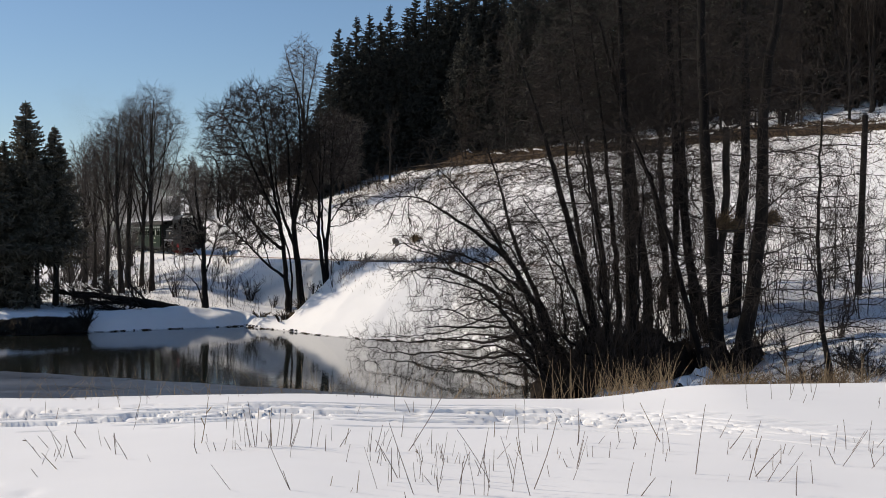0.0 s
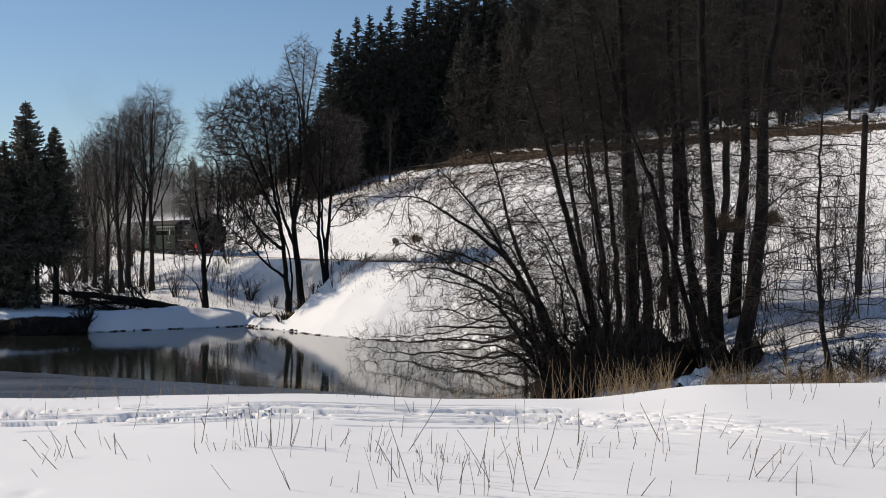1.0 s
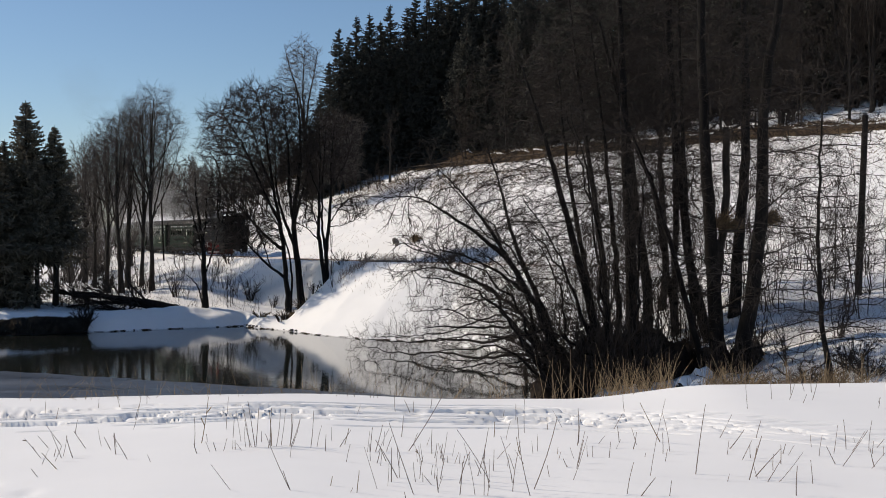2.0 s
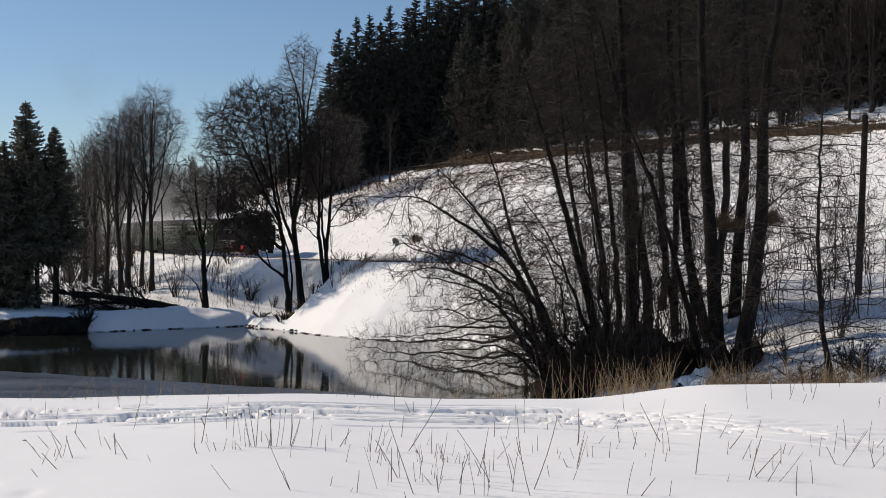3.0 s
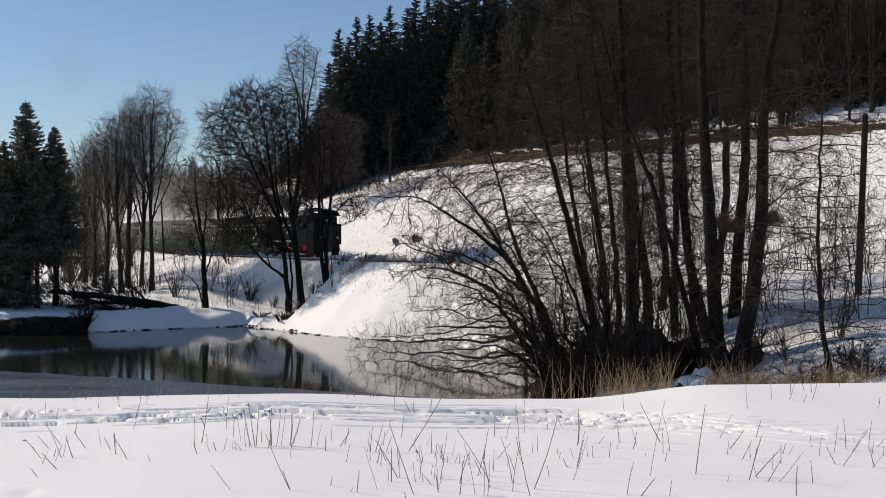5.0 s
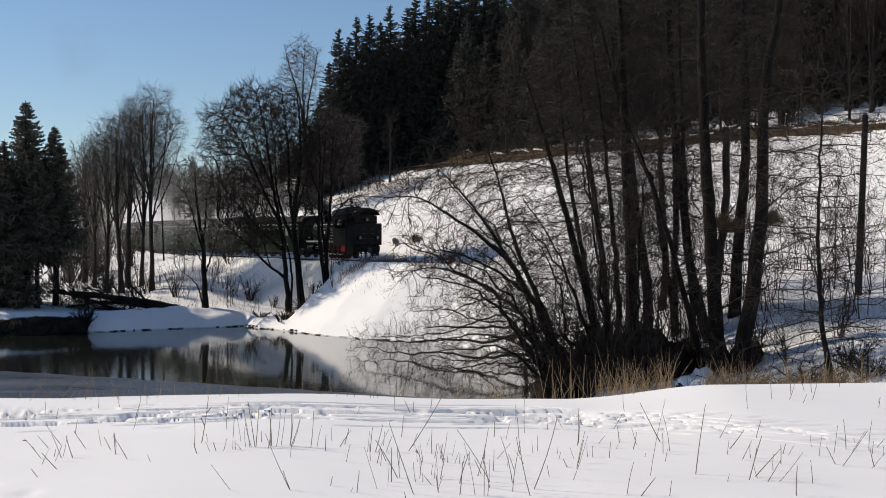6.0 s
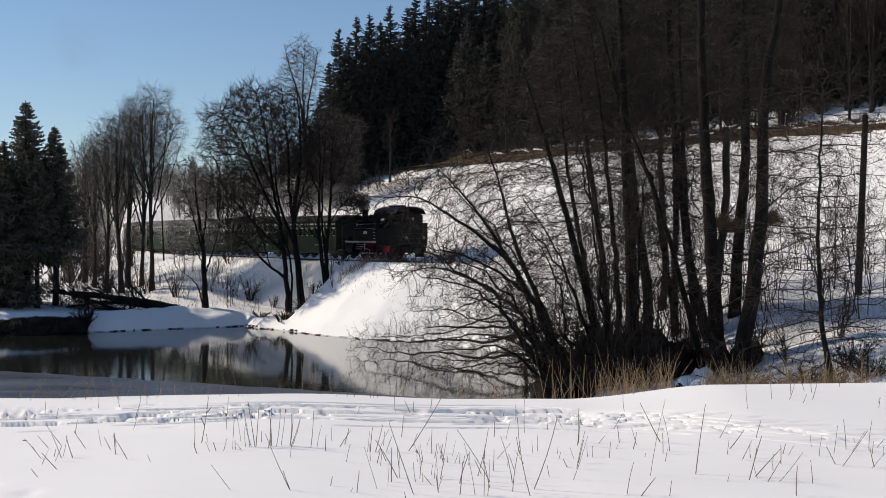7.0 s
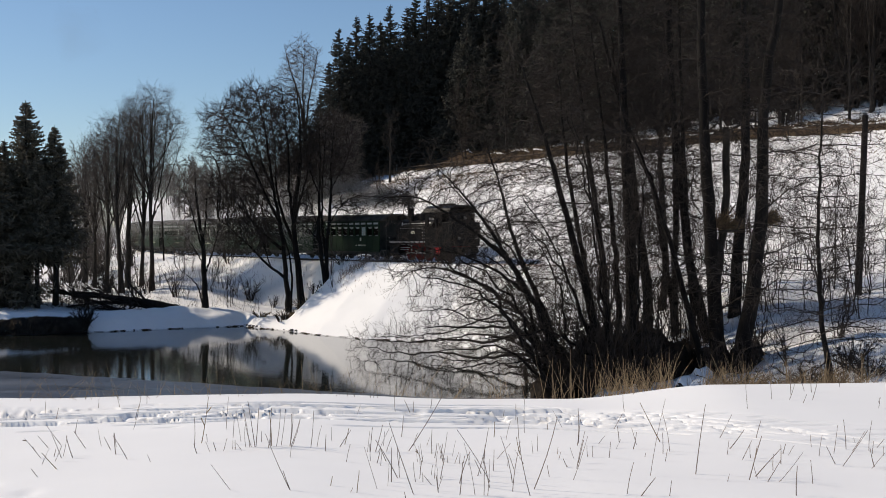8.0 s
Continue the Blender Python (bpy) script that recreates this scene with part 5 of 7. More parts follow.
stand_of_stalks([(-0.97, 8.88, 0.28, 0.03), (-0.93, 8.93, 0.16, 0.04), (-0.92, 7.42, 0.34, -0.17), (-0.92, 7.42, 0.12, -0.06), (-0.85, 9.22, 0.1, 0), (-0.8, 10.91, 0.12, 0.06), (-0.78, 8.97, 0.12, 0.1), (-0.71, 7.59, 0.06, 0.02), (-0.58, 7.43, 0.03, 0.03), (-0.55, 8.8, 0.15, 0.02), (-0.53, 8.81, 0.18, 0.02), (-0.53, 7.43, 0.14, 0.02), (-0.5, 8.81, 0.19, 0.06), (-0.48, 8.81, 0.17, 0.09), (-0.43, 11.04, 0.16, -0.01), (-0.42, 8.84, 0.11, 0.05), (-0.4, 7.55, 0.26, -0.09), (-0.35, 7.65, 0.15, 0.01), (-0.33, 9.53, 0.17, 0.02), (-0.33, 7.76, 0.22, 0), (-0.28, 7.88, 0.24, -0.16), (-0.28, 7.9, 0.17, 0)])
stand_of_stalks([(-0.28, 11.06, 0.14, -0.07), (-0.28, 11.06, 0.13, 0.01), (-0.27, 8.88, 0.41, 0.27), (-0.17, 7.42, 0.43, -0.16), (-0.17, 7.78, 0.13, -0.02), (-0.15, 8.02, 0.19, -0.01), (-0.13, 7.78, 0.06, 0), (-0.12, 11.24, 0.12, 0.02), (-0.08, 8.02, 0.06, 0.01), (-0.08, 8.8, 0.17, 0), (-0.06, 7.87, 0.09, 0.01), (-0.05, 7.7, 0.06, -0.07), (-0.02, 7.87, 0.13, 0.03), (-0.02, 8.63, 0.11, 0.02), (-0.01, 8.51, 0.2, 0.04), (0.03, 8.47, 0.05, 0), (0.06, 8.71, 0.11, 0.03), (0.07, 8.45, 0.08, 0.04), (0.1, 7.42, 0.2, 0.02), (0.1, 7.75, 0.2, 0.07), (0.11, 8.45, 0.07, 0.01), (0.14, 8.47, 0.05, 0.01)])
stand_of_stalks([(0.2, 7.42, 0.31, -0.07), (0.22, 8.01, 0.31, 0.08), (0.25, 7.42, 0.2, 0), (0.27, 7.42, 0.23, 0.01), (0.3, 7.65, 0.21, -0.05), (0.32, 7.81, 0.33, -0.23), (0.36, 8.65, 0.11, 0.12), (0.4, 9.63, 0.12, 0.01), (0.43, 7.54, 0.31, 0.05), (0.45, 7.81, 0.3, -0.08), (0.49, 9.51, 0.15, 0.04), (0.53, 11.1, 0.11, 0.03), (0.54, 7.42, 0.47, -0.08), (0.56, 7.62, 0.46, 0.15), (0.64, 10.71, 0.15, 0), (0.66, 9.84, 0.29, -0), (0.66, 8.9, 0.09, -0.01), (0.7, 8.99, 0.13, 0), (0.84, 8.88, 0.05, 0), (0.84, 7.92, 0.29, 0.1), (0.87, 10.04, 0.16, -0.01), (0.91, 8.31, 0.26, 0.06)])
stand_of_stalks([(0.95, 8.7, 0.08, -0.04), (1.01, 10.12, 0.15, -0.1), (1.02, 9.24, 0.29, -0), (1.04, 9.34, 0.18, 0.02), (1.08, 8.75, 0.08, 0), (1.13, 7.47, 0.2, 0.04), (1.17, 9.32, 0.06, 0.07), (1.19, 8.73, 0.12, 0.01), (1.19, 7.42, 0.11, 0.11), (1.28, 9.09, 0.07, 0.05), (1.37, 8.05, 0.52, 0.09), (1.38, 7.42, 0.09, 0.02), (1.41, 10.15, 0.13, 0.09), (1.45, 8.75, 0.03, 0.01), (1.65, 11.03, 0.22, -0.01), (1.67, 8.94, 0.29, -0.06), (1.68, 9.32, 0.31, -0.18), (1.68, 8.09, 0.47, 0.06), (1.83, 7.84, 0.05, 0.02), (1.88, 12.07, 0.09, 0.04), (1.98, 7.88, 0.28, 0.1), (2.03, 7.99, 0.19, 0.19)])
stand_of_stalks([(2.08, 7.84, 0.14, 0.09), (2.09, 8.96, 0.14, 0.13), (2.09, 8.55, 0.14, 0.08), (2.12, 9.38, 0.19, 0.1), (2.14, 7.82, 0.19, 0.19), (2.16, 7.42, 0.18, 0.01), (2.4, 9.34, 0.13, 0.05), (2.44, 8.75, 0.07, 0.03), (2.46, 8.7, 0.07, 0.06), (2.64, 10.53, 0.34, -0.01), (2.68, 8.66, 0.15, 0.03), (2.72, 8.33, 0.25, 0.18), (2.81, 8.75, 0.2, 0.04), (2.89, 8.25, 0.11, 0.1), (2.95, 8.89, 0.22, -0.02), (2.96, 8.84, 0.15, 0.11), (2.96, 10.95, 0.28, -0.03), (3.1, 8.84, 0.23, 0.01), (3.1, 10.92, 0.16, 0.07), (3.18, 8.99, 0.07, 0.09), (3.18, 10.78, 0.08, 0.04), (3.2, 11.17, 0.25, -0.01)])
stand_of_stalks([(3.31, 10.92, 0.17, 0.06), (3.4, 11.41, 0.12, -0.04), (3.44, 11.33, 0.22, -0), (3.77, 10.53, 0.09, 0.02), (3.82, 11.7, 0.23, 0)])


# short broken stalks between the taller ones
_sr = np.random.RandomState(57)
for _cx, _cy, _n in ((-1.25, 8.9, 7), (-0.5, 8.8, 8), (-0.1, 8.35, 9), (0.1, 7.7, 7), (0.45, 8.3, 6), (0.9, 8.6, 6), (2.1, 8.4, 7), (2.9, 8.7, 6), (-2.7, 8.8, 6), (1.4, 9.0, 5)):
    stand_of_stalks([(round(_cx + _sr.normal(0, 0.2), 3), round(_cy + _sr.normal(0, 0.3), 3), _sr.uniform(0.05, 0.16), _sr.normal(0, 0.035)) for _ in range(_n)])

# ---------------------------------------------------------------- fallen trees, stones, road fence
bare_tree("fallen_tree", [([(-18.52, 84.50, 1.34), (-20.16, 83.20, 1.60), (-22.31, 83.00, 1.92), (-24.72, 84.00, 2.14), (-27.62, 85.00, 2.25)], 0.27, 0.11),
                          ([(-19.03, 84.00, 1.21), (-20.96, 83.00, 1.46), (-22.75, 82.50, 1.76), (-25.66, 83.00, 1.34)], 0.17, 0.06),
                          ([(-21.87, 82.80, 1.63), (-23.85, 83.00, 1.73), (-25.40, 83.40, 2.13), (-26.99, 84.00, 2.65)], 0.13, 0.04),
                          ([(-20.33, 82.00, 1.33), (-22.29, 82.20, 1.20), (-24.31, 82.60, 1.21), (-26.20, 83.00, 1.04)], 0.12, 0.04)],
          301, "fallen bare trunks and boughs lying along the dyke", BARK, TWIG, limbs=20, branches=6, twigs=4, limb_len=(0.22, 0.55), limb_from=0.2, twig_r=2.6, up=0.03, category="log", ang=(30, 80), wild=True)


def boulder(name, x, y, z, sx, sy, sz, seed, label, cap=True):
    root = new(name)
    root.location = (x, y, z)
    for nm, grow, material, lift in (("stone", 1.0, STONE, 0.0), ("snow_cap", 1.04, SNOW, 0.10)):
        if nm == "snow_cap" and not cap:
            break
        bm = bmesh.new()
        bmesh.ops.create_icosphere(bm, subdivisions=3 if cap else 2, radius=1.0)
        for v in bm.verts:
            n = noise.noise(v.co * 1.3 + Vector((seed, 0, 0))) * 0.55 + noise.noise(v.co * 3.1 + Vector((0, seed, 0))) * 0.3
            v.co = Vector((v.co.x * sx, v.co.y * sy, v.co.z * sz)) * (1 + n) * grow
            v.co.z += lift * sz
        if nm == "snow_cap":
            bmesh.ops.bisect_plane(bm, geom=bm.verts[:] + bm.edges[:] + bm.faces[:], plane_co=(0, 0, sz * 0.25), plane_no=(0.15, 0.1, -1), clear_outer=True)
        part(nm, bm, material, root, smooth=True)
    return tagged(root, label, "stone")


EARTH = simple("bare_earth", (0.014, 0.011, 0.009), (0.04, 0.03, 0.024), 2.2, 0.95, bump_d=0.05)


LITTER = simple("leaf_litter", (0.03, 0.021, 0.014), (0.11, 0.075, 0.05), 3.0, 0.95, bump_d=0.05)


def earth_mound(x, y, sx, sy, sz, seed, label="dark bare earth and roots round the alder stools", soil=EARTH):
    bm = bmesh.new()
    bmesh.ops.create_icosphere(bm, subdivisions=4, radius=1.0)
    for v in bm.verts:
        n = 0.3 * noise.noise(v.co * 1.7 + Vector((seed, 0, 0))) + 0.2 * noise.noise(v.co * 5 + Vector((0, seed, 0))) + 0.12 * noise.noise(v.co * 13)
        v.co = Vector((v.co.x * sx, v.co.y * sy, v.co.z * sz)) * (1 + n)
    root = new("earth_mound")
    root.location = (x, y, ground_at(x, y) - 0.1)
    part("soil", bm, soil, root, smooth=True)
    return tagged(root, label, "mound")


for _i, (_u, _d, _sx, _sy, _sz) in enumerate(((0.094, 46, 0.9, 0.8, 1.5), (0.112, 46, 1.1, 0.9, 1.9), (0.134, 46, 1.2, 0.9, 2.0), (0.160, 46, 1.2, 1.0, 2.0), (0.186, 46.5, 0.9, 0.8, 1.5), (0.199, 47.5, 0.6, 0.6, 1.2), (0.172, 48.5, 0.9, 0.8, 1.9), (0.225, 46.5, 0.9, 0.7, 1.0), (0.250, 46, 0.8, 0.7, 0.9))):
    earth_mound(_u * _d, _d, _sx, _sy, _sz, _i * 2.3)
for _i, (_x, _r) in enumerate(((-3.6, 0.3), (-3.45, 0.16))):
    boulder("boulder", _x, 92.0 - _i, ground_at(_x, 92.0 - _i) + 0.1, _r * 0.8, _r, _r, 30 + _i, "dark bare stone in the hillside snow", cap=False)
for _i in range(9):
    _t, _o = 0.4 + 0.52 * _i, 0.75 + 0.5 * (_i % 3)
    shrub("bush", -10.7 + 0.878 * _t - 0.478 * _o, 79.6 + 0.478 * _t + 0.878 * _o, 16, 0.7 + 0.3 * (_i % 2), 0.8, 360 + _i, "low brown bramble under the inlet trees", DEAD_GRASS if _i % 2 else TWIG, 1.3, 6, 4, fan=(30, 80))
for _i, (_u, _d, _sx, _sz) in enumerate(((0.203, 43.4, 0.42, 0.30), (0.212, 43, 0.34, 0.24), (0.207, 42, 0.26, 0.18), (0.218, 42.3, 0.28, 0.16), (0.213, 44, 0.4, 0.42))):
    boulder("boulder", _u * _d, _d, ground_at(_u * _d, _d) + 0.02, _sx, _sx * 0.8, _sz, _i * 3.7, "rough grey bank stone with a cap of snow")
for _i in range(9):
    _p = SHORE[7] + (SHORE[9] - SHORE[7]) * (_i / 13.0) + np.array([_g.uniform(-0.2, 0.2), _g.uniform(-0.1, 0.4)]) if _i > 5 else SHORE[6] + (SHORE[7] - SHORE[6]) * (_i / 5.0)
    _r = _g.uniform(0.04, 0.11)
    boulder("shore_stone", float(_p[0]), float(_p[1]), 0.1, _r * 1.3, _r, _r * 0.8, 50 + _i, "dark wet stone at the waterline", cap=False)


def bank_mud():
    """A thin ragged rim of mud and roots along the water's edge."""
    rng = np.random.RandomState(19)
    pieces = []
    for k, (a, b) in enumerate(zip(SHORE[4:12], SHORE[5:13])):
        n = int(np.linalg.norm(b - a) / 0.14)
        t = np.linspace(0, 1, n)
        p = a + (b - a) * t[:, None]
        out = np.array([b[1] - a[1], a[0] - b[0]]) / np.linalg.norm(b - a)
        thick = np.clip(0.012 + 0.07 * lumps(p[:, 0], p[:, 1], 0.7, 4, 6), 0.002, 0.075) * (0.7 if k > 3 else 1.0)
        p = p + out * (0.10 + 0.03 * lumps(p[:, 0], p[:, 1], 0.8, 3, 2))[:, None] + rng.normal(0, 0.012, (n, 2))
        pieces.append(tubes(np.column_stack([p, thick * 0 + 0.035])[None], thick[None], 6))
    tagged(link_mesh("bank_mud", *join(pieces), LITTER), "thin rim of dark mud and roots at the waterline", "mud", kind="stuff")


bank_mud()
for _a, _b, _m in ((4, 6, 7), (9, 11, 3)):
    for _i in range(_m):
        _q = _a + (_b - _a) * (_i + _g.uniform(0, 0.8)) / _m
        _p = SHORE[int(_q)] + (SHORE[int(_q) + 1] - SHORE[int(_q)]) * (_q - int(_q))
        _r = _g.uniform(0.03, 0.07)
        boulder("shore_stone", float(_p[0]) + _g.uniform(-0.1, 0.1), float(_p[1]) - 0.05, 0.03, _r * 1.6, _r, _r * 0.7, 80 + _i, "dark wet stone at the waterline", cap=False)


def road_fence():
    root = new("guard_rail")
    bx, by = uphill(0, 24.8)
    bz = ground_at(bx, by)
    root.location = (bx, by, bz)
    ss = np.linspace(-40, 62, 103)
    pts = []
    for s in ss:
        x, y = uphill(s, 24.8)
        pts.append((x - bx, y - by, ground_at(x, y) - bz + 0.55))
    P = np.array(pts)[None]
    link_mesh("rail", *tubes(P, np.full((1, len(ss)), 0.055), 6), SLEEPER, root)
    post = None
    for i in range(0, len(ss), 4):
        if post is None:
            post = part("post", rod(bmesh.new(), (0, 0, -0.9), (0, 0, 0.06), 0.045, 0.04, 8), POLE_WOOD, root)
            post.location = pts[i]
        else:
            c = post.copy()
            scene.collection.objects.link(c)
            c.location = pts[i]
    tagged(root, "low guard rail on posts beside the hill road", "guard rail")
    x, y = uphill(-12.0, 25.6)
    m = new("marker_post")
    m.location = (x, y, ground_at(x, y))
    part("shaft", box(bmesh.new(), -0.06, 0.06, -0.05, 0.05, -0.2, 1.15, 0.02), WHITE_PAINT, m)
    part("band", box(bmesh.new(), -0.064, 0.064, -0.054, 0.054, 0.72, 0.92, 0.01), COACH_DARK, m)
    tagged(m, "white roadside marker post with black band", "marker post")


def road_bank():
    """The cut bank above the road: brown matted grass with snow left on its crown."""
    ss, vs = np.linspace(-42, 66, 260), np.linspace(-2.2, 2.6, 15)
    h = np.interp(ss, (-42, -30, -22, -10, 2, 12, 30, 66), (0.2, 0.9, 1.5, 1.85, 1.5, 1.0, 0.8, 0.7))
    c = np.array([[uphill(a, 29.2 + v) for v in vs] for a in ss])
    x, y = c[..., 0], c[..., 1]
    prof = np.clip(1 - np.abs(vs / np.where(vs < 0, 2.2, 2.6)) ** 1.8, 0, 1)
    z = ground_height(x, y) - 0.12 + h[:, None] * prof * (1 + 0.22 * lumps(x, y, 3.0, 4, 9)) + 0.12 * prof * lumps(x, y, 0.8, 3, 4)
    idx = np.arange(x.size).reshape(x.shape)
    f = np.stack([idx[:-1, :-1], idx[1:, :-1], idx[1:, 1:], idx[:-1, 1:]], -1).reshape(-1, 4)
    ob = link_mesh("road_bank", np.stack([x, y, z], -1), f, LITTER)
    tagged(ob, "brown earth bank with matted grass above the road", "bank", kind="structure")
    rng = np.random.RandomState(41)
    k = rng.randint(0, len(ss) - 1, 5200), rng.randint(1, 14, 5200)
    P = np.zeros((5200, 3, 3))
    P[:, 0] = np.stack([x[k], y[k], z[k] - 0.03], -1) + rng.normal(0, 0.12, (5200, 3)) * (1, 1, 0)
    P[:, 1] = P[:, 0] + np.column_stack([rng.normal(0, 0.12, (5200, 2)), rng.uniform(0.1, 0.3, 5200)])
    P[:, 2] = P[:, 1] + np.column_stack([rng.normal(0, 0.2, (5200, 2)), rng.uniform(-0.1, 0.12, 5200)])
    ob = link_mesh("bank_tussocks", *tubes(P, np.broadcast_to(np.array([0.03, 0.025, 0.01]), (5200, 3)), 3), DEAD_GRASS)
    tagged(ob, "brown grass tussocks on the road bank", "grass", kind="stuff")
    keep = np.nonzero(lumps(ss, ss * 0, 7.0, 3, 3) + 0.5 * (ss > -4) > 0.1)[0]
    pieces = []
    for a in np.split(keep, np.nonzero(np.diff(keep) > 1)[0] + 1):
        if len(a) < 4:
            continue
        p = np.stack([x[a, 8], y[a, 8], z[a, 8] + 0.02], -1)
        w = 0.10 + 0.05 * lumps(p[:, 0], p[:, 1], 1.2, 3, 2)
        w[0] = w[-1] = 0.02
        pieces.append(tubes(p[None], w[None], 6))
    tagged(link_mesh("snow_ridge", *join(pieces), SNOW), "thin line of snow left on the bank's crown", "snow", kind="stuff")


road_bank()
road_fence()


# ---------------------------------------------------------------- railway track
def build_track():
    root = new("railway_track")
    x0, y0, _ = track(0)
    root.location = (x0, y0, Z_RAIL)
    for off in (-0.4, 0.4):
        n = 160
        pts = []
        for s in np.linspace(-70, 56, n):
            x, y, th = track(s)
            pts.append((x + off * math.sin(th) - x0, y + off * math.cos(th) - y0, -0.14))
        link_mesh("rail", *tubes(np.array(pts)[None], np.full((1, n), 0.055), 6), RAIL_STEEL, root, smooth=False)
    sl = None
    for i in range(163):
        x, y, th = track(-50 + i * 0.65)
        m = pose(x - x0, y - y0, -0.17, 0, 0, -math.degrees(th))
        if sl is None:
            sl = part("sleeper", box(bmesh.new(), -0.1, 0.1, -0.8, 0.8, -0.12, 0.02, 0.015), SLEEPER, root)
            sl.matrix_basis = m
        else:
            c = sl.copy()
            scene.collection.objects.link(c)
            c.matrix_basis = m
    tagged(root, "narrow-gauge rails on snowed-in wooden sleepers", "railway track", kind="structure")


build_track()

# ---------------------------------------------------------------- train
SPEED = 5.215
COACH_PITCH = 8.4


def wheelset(parent, x, r, material, tread=0.40, spokes=0, crank=None):
    """One axle with its two wheels; it turns about its own y axis."""
    bm = bmesh.new()
    rod(bm, (0, -tread - 0.1, 0), (0, tread + 0.1, 0), 0.06, sides=10)
    for sgn in (-1, 1):
        y = sgn * tread
        bm2 = bm
        ring = bmesh.ops.create_cone(bm2, cap_ends=True, segments=24, radius1=r, radius2=r, depth=0.11, matrix=Matrix.Translation((0, y, 0)) @ Euler((math.pi / 2, 0, 0)).to_matrix().to_4x4())
        rod(bm2, (0, y + sgn * 0.055, 0), (0, y + sgn * 0.09, 0), r * 0.86, r * 0.8, 24)
        rod(bm2, (0, y + sgn * 0.05, 0), (0, y + sgn * 0.14, 0), r * 0.3, sides=12)
        for i in range(spokes):
            a = i * 2 * math.pi / spokes
            rod(bm2, (r * 0.2 * math.cos(a), y + sgn * 0.1, r * 0.2 * math.sin(a)), (r * 0.82 * math.cos(a), y + sgn * 0.1, r * 0.82 * math.sin(a)), 0.035, sides=6)
        if crank:
            rod(bm2, (crank, y, 0), (crank, y + sgn * 0.26, 0), 0.05, sides=8)
    ob = part("wheelset", bm, material, parent)
    ob.location = (x, 0, r)
    return ob


def arc_roof(bm, x0, x1, half, z_eave, z_top, thick, n=14):
    """A curved roof along x, closed all round."""
    prof = []
    for i in range(n + 1):
        a = -1 + 2 * i / n
        prof.append((a * half, z_eave + (z_top - z_eave) * math.sqrt(max(0.0, 1 - abs(a) ** 2.3))))
    low = [(y, z - thick) for y, z in prof]
    rings = []
    for x in (x0, x0 + 0.06, x1 - 0.06, x1):
        e = 0.0 if x in (x0 + 0.06, x1 - 0.06) else 0.03
        rings.append([bm.verts.new((x, y * (1 - e), z - e)) for y, z in prof] + [bm.verts.new((x, y * (1 - e), z)) for y, z in reversed(low)])
    m = len(rings[0])
    for a, b in zip(rings, rings[1:]):
        for i in range(m):
            bm.faces.new((a[i], a[(i + 1) % m], b[(i + 1) % m], b[i]))
    bm.faces.new(rings[0])
    bm.faces.new(list(reversed(rings[-1])))
    return bm


